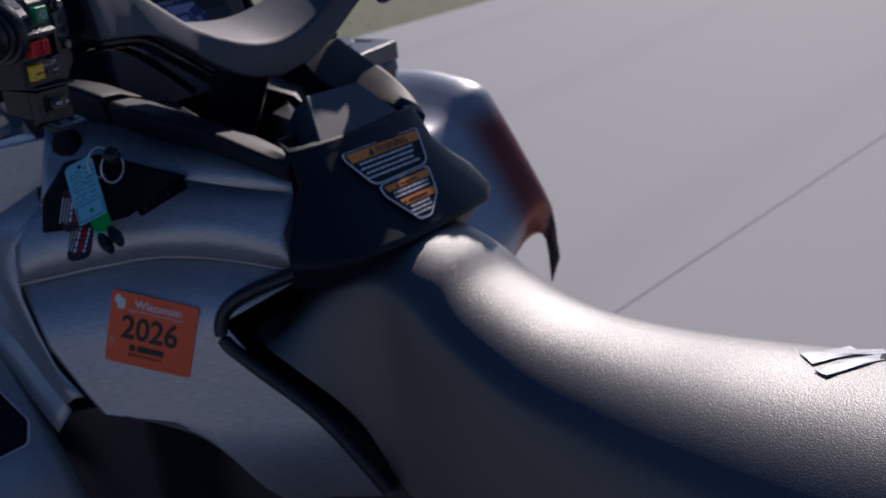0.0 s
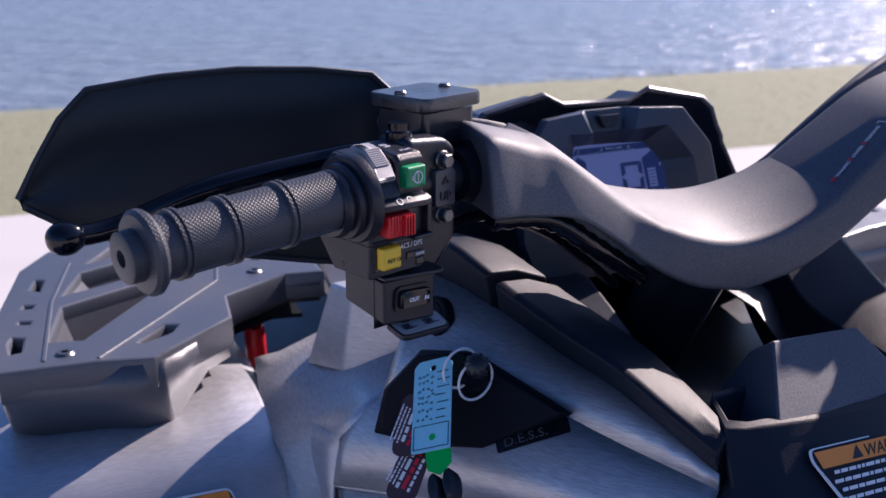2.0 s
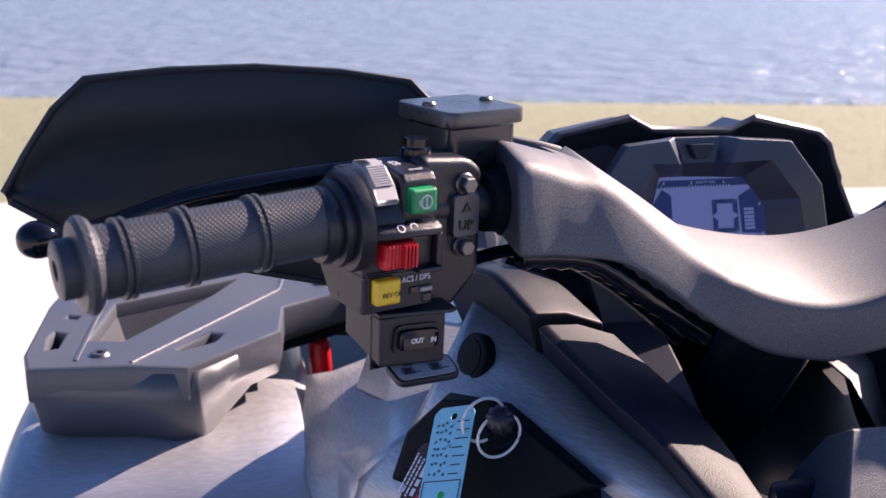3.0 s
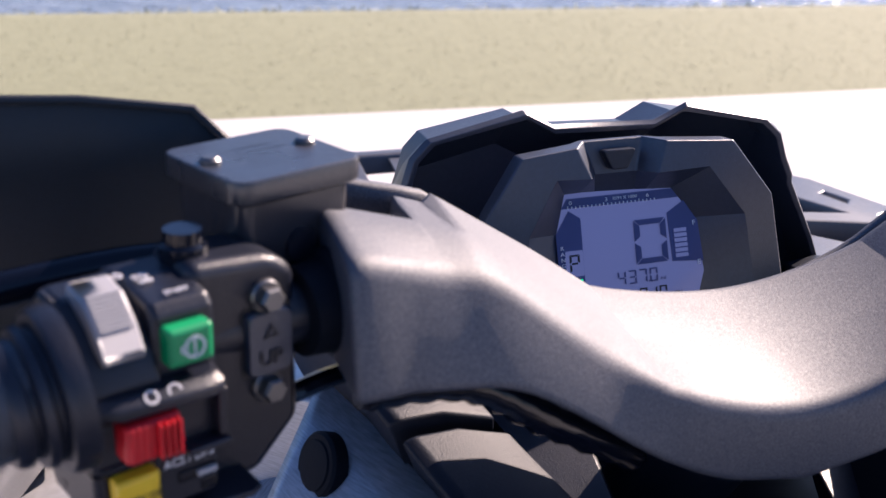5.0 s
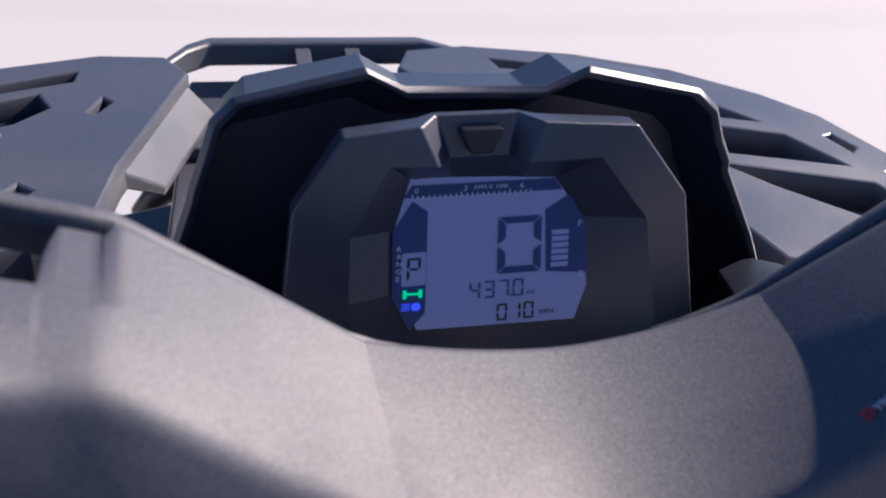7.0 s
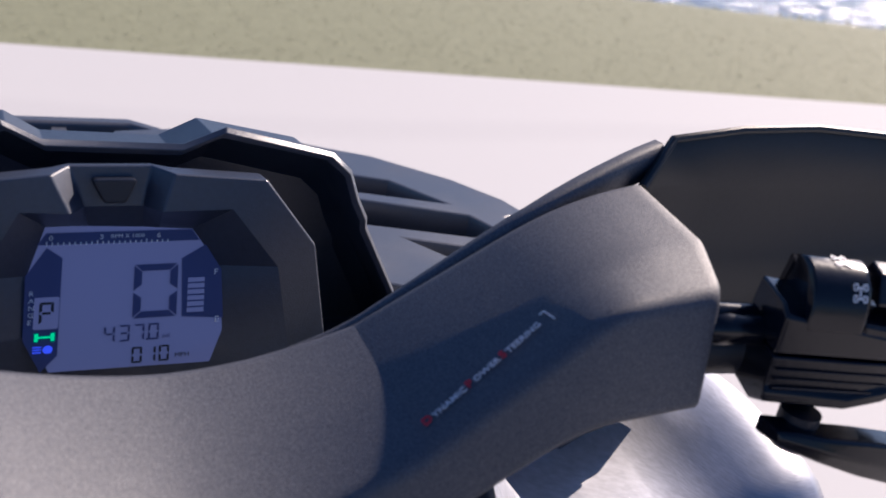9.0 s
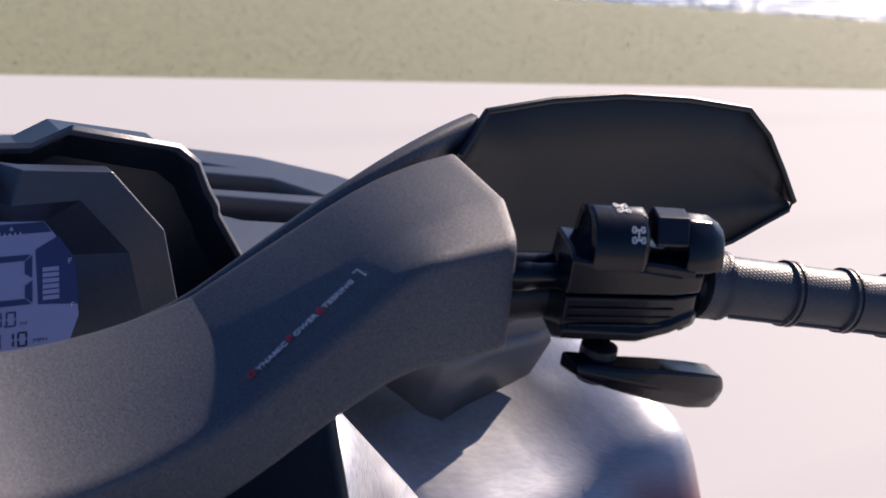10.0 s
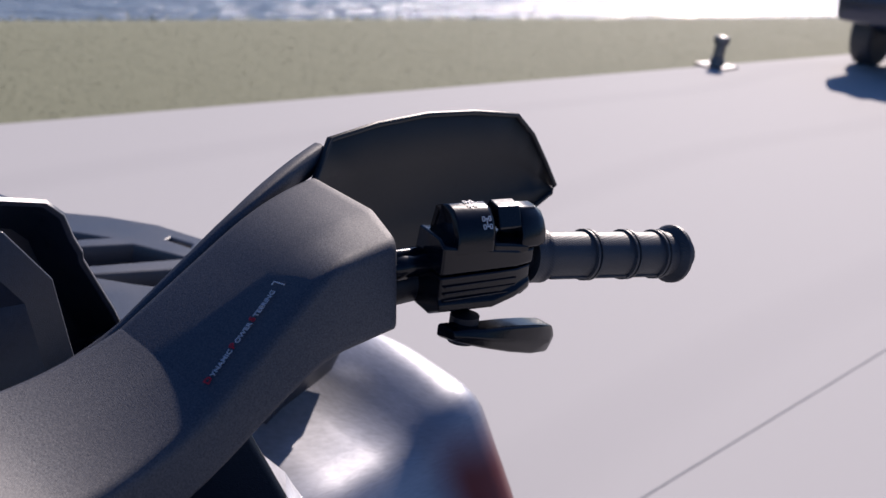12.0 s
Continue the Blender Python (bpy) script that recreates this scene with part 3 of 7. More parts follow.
def build_guard(s):
    """Hand guard shell seen from inside, with a rolled rim and a lower fold; s is the side."""
    top = [(0.207, 0.135, 1.262), (0.226, 0.145, 1.281), (0.265, 0.146, 1.286), (0.310, 0.145, 1.2885), (0.355, 0.142, 1.287), (0.396, 0.136, 1.283), (0.418, 0.134, 1.268), (0.440, 0.132, 1.246), (0.457, 0.130, 1.227)]
    fold = [(0.212, 0.150, 1.215), (0.232, 0.158, 1.214), (0.268, 0.160, 1.2125), (0.310, 0.158, 1.2135), (0.352, 0.154, 1.2155), (0.390, 0.148, 1.219), (0.415, 0.143, 1.222), (0.438, 0.137, 1.224), (0.455, 0.131, 1.2245)]
    low = [(0.232, 0.135, 1.166), (0.246, 0.140, 1.163), (0.268, 0.143, 1.166), (0.305, 0.143, 1.174), (0.345, 0.140, 1.184), (0.380, 0.136, 1.194), (0.410, 0.134, 1.203), (0.435, 0.132, 1.214), (0.453, 0.130, 1.222)]
    pull = 0.020 if s < 0 else 0.009
    top, fold, low = ([(x - pull * max(0.0, (x - 0.40) / 0.057), y, z) for x, y, z in row] for row in (top, fold, low))
    mid1 = [tuple((Vector(p) * 0.55 + Vector(q) * 0.45) + Vector((0, 0.006, 0))) for p, q in zip(top, fold)]
    rows = [[Vector((s * x, y, z)) for x, y, z in r] for r in (top, mid1, fold, low)]
    bm = loft(rows, caps=False, closed=False)
    g = part("hand_guard", hs(bm), M_GUARD, bike, "black plastic hand guard shell", smooth=55)
    mod = g.modifiers.new("shell", "SOLIDIFY")
    mod.thickness, mod.offset = 0.0035, 0.0
    rim = [Vector((s * x, y - 0.001, z)) for x, y, z in top + low[::-1]]
    part("rim", hs(tube(rim, 0.0019, 8)), M_GUARD, g)
    # the guard's arm: a tapering band that runs down along the front of the cover
    rings = []
    for x in (0.040, 0.050, 0.060, 0.070, 0.080, 0.095, 0.110, 0.125, 0.140, 0.152, 0.164, 0.176, 0.188, 0.200, 0.208, 0.215, 0.221):
        t = max(0.0, (x - 0.15) / 0.077)
        w = 0.0035 + 0.0075 * min(1.0, max(0.0, (x - 0.04) / 0.13))
        base = arm_z(FRONT_Z, 1.191, s * x) if s > 0 or x < 0.142 else 1.2475 + 0.12 * (x - 0.142)
        up = base - 0.0045 + 0.0050 * min(1.0, max(0.0, (x - 0.05) / 0.10)) + 0.0100 * t ** 1.6
        y = FRONT_Y + 0.0015 + 0.0155 * t ** 1.3
        rings.append([Vector((s * x, y - 0.001, up - 0.007)), Vector((s * x, y + 0.0005, up - 0.0012)), Vector((s * x, y + 0.0022, up)), Vector((s * x, y + w * 0.7, up - 0.0004)), Vector((s * x, y + w, up - 0.0030)), Vector((s * x, y + w, up - 0.014)), Vector((s * x, y + w * 0.4, up - 0.018))])
    part("guard_arm", hs(loft(rings)), M_COVER, g, "charcoal arm of the hand guard", smooth=50)
    return g


for flank in (-1, 1):
    build_guard(flank)


def bar_at(s, x):
    """A point of the handlebar's tube."""
    t = (x - 0.275) / 0.13
    return Vector((s * x, 0.032 - 0.040 * t, 1.237 - 0.009 * max(t, 0.0)))


def build_grip(s):
    a, b = (bar_at(s, 0.277), bar_at(s, 0.402)) if s < 0 else (bar_at(s, 0.274) - Vector((0, 0, 0.001)), bar_at(s, 0.397) - Vector((0, 0, 0.003)))
    fat = 1.12 if s < 0 else 1.0
    L = 0.14
    prof = [(0.0, 0.010), (0.0, 0.0150), (0.05, 0.0150), (0.095, 0.0138)] if s < 0 else [(0.0, 0.010), (0.0, 0.0215), (0.014, 0.0228), (0.03, 0.0220), (0.035, 0.0160), (0.065, 0.0155), (0.07, 0.0172), (0.09, 0.0172), (0.095, 0.0138)]
    for c in (0.36, 0.60, 0.80):
        prof += [(c - 0.022, 0.0138), (c - 0.018, 0.0153), (c - 0.006, 0.0153), (c - 0.003, 0.0142), (c + 0.003, 0.0142), (c + 0.006, 0.0153), (c + 0.018, 0.0153), (c + 0.022, 0.0138)]
    prof += [(0.875, 0.0138), (0.89, 0.0168), (0.905, 0.0182), (0.925, 0.0182), (0.94, 0.0165), (0.945, 0.0112), (0.995, 0.0110), (1.0, 0.0100), (1.0, 0.0038), (0.97, 0.0036), (0.97, 0.0)]
    g = part("grip", hs(turned(a, b, [(t, r * fat if s < 0 or t > 0.095 else min(r, 0.0158)) for t, r in prof], 28)), M_RUBBER, bike, "ribbed black rubber grip with a hollow end", smooth=35)
    w, u, v = frame_of(a, b)
    down = Vector((0, 0, -1)) - w * w.dot(Vector((0, 0, -1)))
    down.normalize()
    for c0, c1 in ((0.12, 0.33), (0.385, 0.575), (0.625, 0.775)):
        p, q = a + (b - a) * c0, a + (b - a) * c1
        for k in (-1, 1):
            off = (down * 0.75 + w.cross(down) * k * 0.66).normalized() * 0.0139 * fat
            part("pad_edge", hs(tube([p + off, q + off], 0.0011, 6)), M_RUBBER, g)
    inner, outer = (Vector((-0.165, 0.080, 1.232)), Vector((-0.250, 0.056, 1.232))) if s < 0 else (Vector((0.160, 0.085, 1.2130)), bar_at(s, 0.275))
    part("bar_tube", hs(turned(inner, outer, [(0, 0.0), (0, 0.011), (1, 0.011), (1, 0.0)], 20)), M_BLACK, bike, "black steel handlebar tube")
    return g


for flank in (-1, 1):
    build_grip(flank)


# ---- left switch housing ----
def section_block(sections):
    """A block lofted through cross-sections given as (x, outline of y, z)."""
    return loft([[(x, y, z) for y, z in o] for x, o in sections])


# the housing stands square to the swept-back bar: x inboard, y ahead, z up
HG = HS @ Matrix.Translation((-0.255, 0.0382, 1.237)) @ pose(0, 0, 0, 0, 0, 20)


def hg(bm):
    return placed(bm, HG)


def on_face(x, z, y):
    """A pose on the rider's side of the left housing; x inboard, y up, z towards the rider."""
    return HG @ Matrix.Translation((x, y, z)) @ pose(0, 0, 0, 90, 0, 0)


low_o = [(-0.0075, -0.0465), (-0.0080, -0.0100), (0.0340, -0.0100), (0.0350, -0.0300), (0.0220, -0.0465)]
lhouse = part("switch_housing", hg(section_block([(-0.0222, [(y + 0.001, z) for y, z in low_o]), (-0.0200, low_o), (0.0150, low_o), (0.0165, [(y + 0.001, z + 0.001) for y, z in low_o])])), M_BLACK, bike, "black switch housing with coloured buttons", bevel=0.0018, seg=3, smooth=35)
dome_o = [(-0.0065, -0.0110), (-0.0085, -0.0045), (-0.0055, 0.0035), (0.0010, 0.0120), (0.0105, 0.0178), (0.0240, 0.0185), (0.0340, 0.0090), (0.0350, -0.0100)]
part("upper_shell", hg(section_block([(-0.0222, [(0.014 + (y - 0.014) * 0.94, -0.004 + (z + 0.004) * 0.93) for y, z in dome_o]), (-0.0195, dome_o), (0.0000, dome_o)])), M_BLACK, lhouse, bevel=0.0018, seg=3, smooth=40)
start_o = [(-0.0060, -0.0100), (-0.0060, 0.0140), (-0.0035, 0.0172), (0.0120, 0.0192), (0.0260, 0.0190), (0.0345, 0.0100), (0.0345, -0.0100)]
part("start_block", hg(section_block([(-0.0012, [(y + 0.0015, z - 0.0008) for y, z in start_o]), (0.0005, start_o), (0.0170, start_o), (0.0184, [(y + 0.0012, z - 0.001) for y, z in start_o])])), M_BLACK, lhouse, bevel=0.0014, seg=3, smooth=35)
ax0, ax1 = bar_at(-1, 0.2955), bar_at(-1, 0.2770)
part("collar", hs(turned(ax0 + Vector((0, 0, -0.002)), ax1 + Vector((0, 0, -0.002)), [(0, 0.0), (0, 0.0165), (0.10, 0.0178), (0.22, 0.0178), (0.26, 0.0165), (0.34, 0.0165), (0.38, 0.0195), (0.50, 0.0203), (0.55, 0.0190), (0.62, 0.0190), (0.66, 0.0228), (0.74, 0.0236), (1.0, 0.0236), (1.0, 0.0)], 40)), M_BLACK, lhouse, smooth=35)
# shelf over the red rocker, its printed mark and the lips round the rocker
shelf_pts = [(-0.0228, -0.0105), (-0.0150, -0.0150), (0.0120, -0.0165), (0.0164, -0.0145), (0.0172, -0.0100), (0.0172, 0.006), (-0.0228, 0.006)]
part("shelf", hg(loft([[(x, y, -0.0098) for x, y in shelf_pts], [(x, y, -0.0066) for x, y in shelf_pts], [(x * 0.97, y + 0.004, -0.0042) for x, y in shelf_pts]])), M_BLACK, lhouse, bevel=0.0012, seg=3)
part("stop_mark", placed(plate([circle2(0.0021, 16, -0.006, 0), circle2(0.0016, 16, -0.006, 0), circle2(0.0021, 16, 0.001, 0), circle2(0.0016, 16, 0.001, 0)], 0.0003), HG @ Matrix.Translation((0, -0.0135, -0.0052)) @ pose(0, 0, 0, 42, 0, 0)), M_PRINT, lhouse, smooth=0)
for x0, x1, z0, z1, out in ((0.0040, 0.0180, -0.0285, -0.0262, 0.0062), (0.0150, 0.0180, -0.0262, -0.0098, 0.0045), (-0.0205, 0.0050, -0.0272, -0.0262, 0.0012)):
    part("lip", hg(box(x0, x1, -0.008 - out, 0.0, z0, z1)), M_BLACK, lhouse, bevel=0.0009)
for z in (-0.0125, -0.0285):
    part("seam", hg(box(-0.0226, 0.0120, -0.0083, 0.0300, z - 0.0003, z + 0.0003)), M_GLOSS, lhouse)
for y, z in ((0.016, -0.0425), (-0.0045, -0.0440)):
    part("screw_hole", hg(turned((-0.0224, y, z), (-0.0200, y, z), [(0, 0), (0, 0.0017), (1, 0.0017), (1, 0)], 12)), M_INK, lhouse)


def button(name, x, z, w, h, base, out, mat, label, turn=0.0):
    """A moulded key with a dished, softly rounded face."""
    bm = loft([[(sx * w / 2 * k, sy * h / 2 * k, d) for sx, sy in ((-1, -1), (1, -1), (1, 1), (-1, 1))] for k, d in ((1.0, -0.004), (1.0, out * 0.75), (0.93, out))])
    return part(name, placed(bm, on_face(x, z, base) @ pose(0, 0, 0, 0, 0, turn)), mat, lhouse, label, bevel=0.0013, seg=3, smooth=35)


green = button("start_button", 0.0080, 0.0055, 0.0140, 0.0118, -0.0060, 0.0055, M_GREEN, "green start button")
gm = on_face(0.0088, 0.0052, -0.0116)
part("start_mark", placed(plate([circle2(0.0034), circle2(0.0027), [(-0.0003, -0.0024), (0.0003, -0.0024), (0.0003, 0.0024), (-0.0003, 0.0024)], [(-0.0042, -0.0010), (-0.0022, -0.0010), (-0.0022, 0.0010), (-0.0042, 0.0010)]], 0.0003), gm), M_PRINT, green, smooth=0)
red = button("engine_stop_switch", -0.0066, -0.0176, 0.0172, 0.0122, -0.0080, 0.0075, M_RED, "red engine stop rocker", 2.0)
for i in range(8):
    out = 0.0082 if i < 4 else 0.0104
    part("rib", placed(box(-0.0072 + 0.0019 * i, -0.0063 + 0.0019 * i, -0.0056, 0.0056, 0.005, out), on_face(-0.0066, -0.0176, -0.0080)), M_RED, red, bevel=0.0004)
part("override_recess", hg(box(-0.0195, -0.0035, -0.0084, -0.004, -0.0430, -0.0275)), M_GLOSS, lhouse, bevel=0.0006)
yellow = button("override_button", -0.0114, -0.0352, 0.0132, 0.0122, -0.0078, 0.0058, M_YELLOW, "yellow override button")
lettering("lettering", "REV OR", 0.0033, on_face(-0.0152, -0.0372, -0.0138), M_INK, yellow, wide=0.95)
lettering("lettering", "ACS / DPS", 0.0040, on_face(-0.0016, -0.0334, -0.0083), M_WHITE, lhouse, wide=0.92)
lettering("lettering", "START", 0.0026, HG @ Matrix.Translation((0.0055, -0.0015, 0.0183)) @ pose(0, 0, 0, 7, 0, 0), M_PRINT, lhouse)
lettering("lettering", "OFF", 0.0026, HG @ Matrix.Translation((0.0020, 0.0072, 0.0193)) @ pose(0, 0, 0, 7, 0, 0), M_PRINT, lhouse)
slide = part("slide_switch", hg(box(0.0030, 0.0155, -0.0086, -0.004, -0.0398, -0.0362)), M_GLOSS, lhouse, bevel=0.0005)
part("slide_knob", hg(box(0.0085, 0.0150, -0.0098, -0.006, -0.0390, -0.0370)), M_GREY, slide, bevel=0.0004)
part("slide_pad", hg(box(0.0100, 0.0160, -0.0083, -0.004, -0.0450, -0.0405)), M_GLOSS, slide, bevel=0.0008)
# ribbed headlight toggle that folds over the top edge
tog_o = [(0.0150, 0.0180), (0.0130, 0.0224), (0.0030, 0.0206), (-0.0050, 0.0135), (-0.0092, 0.0068), (-0.0085, 0.0045), (-0.0030, 0.0070), (0.0020, 0.0120)]
tog = part("light_toggle", hg(section_block([(-0.0170, tog_o), (-0.0160, tog_o), (-0.0055, tog_o), (-0.0045, tog_o)])), M_GREY, lhouse, "pale grey ribbed headlight toggle", bevel=0.0010, seg=3)
for i in range(9):
    t = i / 8
    y, z = (0.0030 - 0.0080 * t, 0.0208 - 0.0071 * t)
    part("rib", hg(tube([(-0.0155, y, z), (-0.0060, y, z)], 0.00055, 6)), M_GREY, tog)
for i, (x, y) in enumerate(((-0.0020, 0.0150), (0.0040, 0.0112))):
    mm = HG @ Matrix.Translation((x, y, 0.0198)) @ pose(0, 0, 0, 5, 0, 0)
    part("lamp_mark", placed(plate([[(0.0, -0.0016), (0.0012, -0.0016), (0.0022, -0.0007), (0.0022, 0.0007), (0.0012, 0.0016), (0.0, 0.0016)], [(0.0004, -0.0011), (0.0011, -0.0011), (0.0017, -0.0005), (0.0017, 0.0005), (0.0011, 0.0011), (0.0004, 0.0011)]] + [[(-0.0024, z), (-0.0008, z), (-0.0008, z + 0.0003), (-0.0024, z + 0.0003)] for z in (-0.0012, -0.0002, 0.0008)], 0.0003), mm), M_PRINT, lhouse, smooth=0)

# clamp bracket with two hex bolts beside the housing
clamp_o = [(0.0150, 0.0225), (0.0440, 0.0200), (0.0530, 0.0135), (0.0535, -0.0400), (0.0370, -0.0560), (0.0150, -0.0560)]
clamp = part("clamp_bracket", hg(loft([[(x, 0.0035, z) for x, z in clamp_o], [(x, 0.0300, z) for x, z in clamp_o]])), M_BLACK, bike, "black clamp bracket with hex bolts", bevel=0.0048, seg=4, smooth=40)
for z in (0.0075, -0.0238):
    c = Vector((0.0402, 0.0035, z))
    bolt = part("bolt", hg(turned(c, c + Vector((0, -0.0022, 0)), [(0, 0), (0, 0.0055), (0.7, 0.0055), (1, 0.0048), (1, 0.0)], 24)), M_BOLT, clamp)
    part("bolt_head", hg(turned(c + Vector((0, -0.0020, 0)), c + Vector((0, -0.0066, 0)), [(0, 0), (0, 0.0044), (0.8, 0.0044), (1, 0.0036), (1, 0.0)], 6)), M_BOLT, bolt, smooth=20)
part("cap_recess", hg(loft([[(x, y, z) for x, z in rounded([(0.0315, -0.0205), (0.0495, -0.0205), (0.0495, 0.0045), (0.0315, 0.0045)], 0.003)] for y in (0.0050, 0.0032)])), M_INK, clamp, smooth=0)
cp = part("cap_plate", hg(loft([[(0.0405 + (x - 0.0405) * k, y, -0.008 + (z + 0.008) * k) for x, z in rounded([(0.0325, -0.0190), (0.0485, -0.0190), (0.0485, 0.0030), (0.0325, 0.0030)], 0.003)] for y, k in ((0.0050, 1.0), (0.0012, 1.0), (0.0002, 0.93))])), M_HOOD, clamp, "glossy clamp cap marked up", smooth=35)
lettering("lettering", "UP", 0.0070, on_face(0.0360, -0.0150, 0.0), M_BLACK, cp, depth=0.0010, bold=0.0001)
part("arrow", placed(plate([[(-0.0028, 0), (0.0028, 0), (0, 0.0046)], [(-0.0015, 0.0008), (0.0015, 0.0008), (0, 0.0033)]], 0.0010), on_face(0.0405, -0.0058, 0.0)), M_BLACK, cp, smooth=0)

# winch switch box hung under the housing
wbox = part("winch_switch", hg(section_block([(-0.0105, [(-0.0045, -0.0760), (-0.0045, -0.0510), (0.0290, -0.0480), (0.0290, -0.0690)]), (0.0275, [(-0.0045, -0.0805), (-0.0045, -0.0530), (0.0290, -0.0500), (0.0290, -0.0740)])])), M_BLACK, bike, "black winch switch box under the housing", bevel=0.0016, seg=3)
part("seam", hg(box(-0.0108, 0.0278, 0.0035, 0.0040, -0.0800, -0.0520)), M_GLOSS, wbox)
part("flap", hg(loft([[(x, y, z + dz) for x, y, z in ((-0.0140, -0.0095, -0.0490), (0.0260, -0.0115, -0.0522), (0.0305, -0.0090, -0.0526), (0.0300, 0.020, -0.0505), (-0.0140, 0.020, -0.0475))] for dz in (0.0, 0.0022)])), M_BLACK, wbox, bevel=0.0008)
wm = HG @ Matrix.Translation((0.0098, -0.0045, -0.0640)) @ pose(0, 0, 0, 90, 0, 0) @ pose(0, 0, 0, 0, 0, -5)
part("rocker_frame", placed(plate([rounded([(-0.0132, -0.0072), (0.0132, -0.0072), (0.0132, 0.0072), (-0.0132, 0.0072)], 0.0045)], 0.003), wm), M_INK, wbox)
part("rocker", placed(loft([[(x * k, y * k, d + 0.0012 * abs(x) / 0.011) for x, y in rounded([(-0.0112, -0.0052), (0.0, -0.0052), (0.0112, -0.0052), (0.0112, 0.0052), (0.0, 0.0052), (-0.0112, 0.0052)], 0.003)] for k, d in ((1, 0.0), (1, 0.0022), (0.9, 0.0030))]), wm), M_GLOSS, wbox, "glossy black rocker lettered out and in", smooth=40)
lettering("lettering", "OUT", 0.0034, wm @ Matrix.Translation((-0.0052, -0.0014, 0.0042)), M_WHITE, wbox, bold=0.0001)
lettering("lettering", "IN", 0.0034, wm @ Matrix.Translation((0.0058, -0.0014, 0.0044)), M_WHITE, wbox, bold=0.0001)
pm = HG @ Matrix.Translation((0.0150, -0.0045, -0.0825)) @ pose(0, 0, 0, 14, 2, -3)
plate_ob = part("label_plate", placed(plate([rounded([(-0.0175, -0.0085), (0.0165, -0.0085), (0.0185, 0.0085), (-0.0175, 0.0085)], 0.0045)], 0.0022, 0.0005), pm), M_BLACK, wbox)
part("label", placed(plate([rounded([(-0.0165, -0.0073), (0.0155, -0.0073), (0.0172, 0.0078), (-0.0165, 0.0078)], 0.0038)], 0.0003), pm @ Matrix.Translation((0, 0, 0.0019))), M_GREY, plate_ob, "pale grey pictogram label", smooth=0)
for sx in (-1, 1):
    cx = sx * 0.0078
    drum = []
    for k in range(4):
        o = cx - 0.0040 + 0.0014 * k
        drum += [[(o + 0.0012 * math.cos(a), 0.0026 * math.sin(a) - 0.0010) for a in [math.pi * j / 8 for j in range(16)]], [(o + 0.0008 * math.cos(a), 0.0021 * math.sin(a) - 0.0010) for a in [math.pi * j / 8 for j in range(16)]]]
    part("drum_mark", placed(plate(drum + [[(cx + 0.0012, -0.0030), (cx + 0.0048, -0.0030), (cx + 0.0048, -0.0026), (cx + 0.0012, -0.0026)]], 0.0003), pm @ Matrix.Translation((0, 0, 0.0022))), M_INK, plate_ob, smooth=0)
    tip, tail = cx + 0.0010 - sx * 0.0030, cx + 0.0010 + sx * 0.0030
    mid = cx + 0.0010 - sx * 0.0006
    part("arrow", placed(plate([[(tail, 0.0032), (mid, 0.0032), (mid, 0.0024), (tip, 0.0038), (mid, 0.0052), (mid, 0.0044), (tail, 0.0044)][::(1 if sx < 0 else -1)]], 0.0003), pm @ Matrix.Translation((0, 0, 0.0022))), M_INK, plate_ob, smooth=0)

# brake reservoir with its lid, lever and cables
rm = HB @ Matrix.Translation((-0.2005, 0.098, 1.2)) @ pose(0, 0, 0, 0, 0, 24)
body = [rounded([(-0.022, -0.020), (0.022, -0.020), (0.022, 0.020), (-0.022, 0.020)], 0.005)]
tank = part("brake_reservoir", placed(plate(body, 0.034), rm @ Matrix.Translation((0, 0, 0.050))), M_SLEEVE, bike, "milky grey brake fluid reservoir with a dark screwed lid", smooth=40)
part("window", placed(turned((0, -0.0195, 0.050), (0, -0.0215, 0.050), [(0, 0), (0, 0.006), (1, 0.006), (1, 0.0)], 20), rm), M_BLACK, tank)
lid = part("lid", placed(plate([rounded([(-0.0245, -0.0225), (0.0245, -0.0225), (0.0245, 0.0225), (-0.0245, 0.0225)], 0.006)], 0.006, 0.001), rm @ Matrix.Translation((0, 0, 0.0725))), M_LID, tank, "dark lid with raised lettering bars", smooth=40)
for x, y in ((-0.019, 0.002), (0.019, 0.002)):
    part("screw", placed(turned((x, y, 0.076), (x, y, 0.0785), [(0, 0), (0, 0.0036), (0.6, 0.0036), (1, 0.0026), (1, 0.0)], 14), rm), M_BOLT, lid)
for i in range(5):
    part("raised_bar", placed(box(-0.012 + 0.002 * (i % 2), 0.012 - 0.003 * (i % 3), -0.012 + i * 0.005, -0.0105 + i * 0.005, 0.0755, 0.0765), rm), M_LID, lid)
grasp = [HB @ Vector(p) for p in ((-0.225, 0.085, 1.247), (-0.26, 0.092, 1.243), (-0.33, 0.085, 1.2345))] + [Vector((-0.385, 0.070, 1.2235)), Vector((-0.408, 0.0635, 1.2222))]
lever_left = part("lever", tube(smooth_line(grasp, 5), 0.0060, 12), M_GLOSS, bike, "black brake lever with a ball end")
part("ball_end", turned((-0.4035, 0.0655, 1.2222), (-0.4225, 0.0585, 1.2222), [(0.5 - 0.5 * math.cos(a), max(0.0002, 0.0092 * math.sin(a) ** 0.8)) for a in [math.pi * i / 14 for i in range(15)]], 20), M_GLOSS, lever_left, smooth=60)
part("bar_boot", hs(turned((-0.182, 0.074, 1.232), (-0.206, 0.066, 1.232), [(0, 0), (0, 0.020), (0.5, 0.019), (0.6, 0.016), (1, 0.015), (1, 0)], 24)), M_MATT, bike, "black rubber boot on the bar")
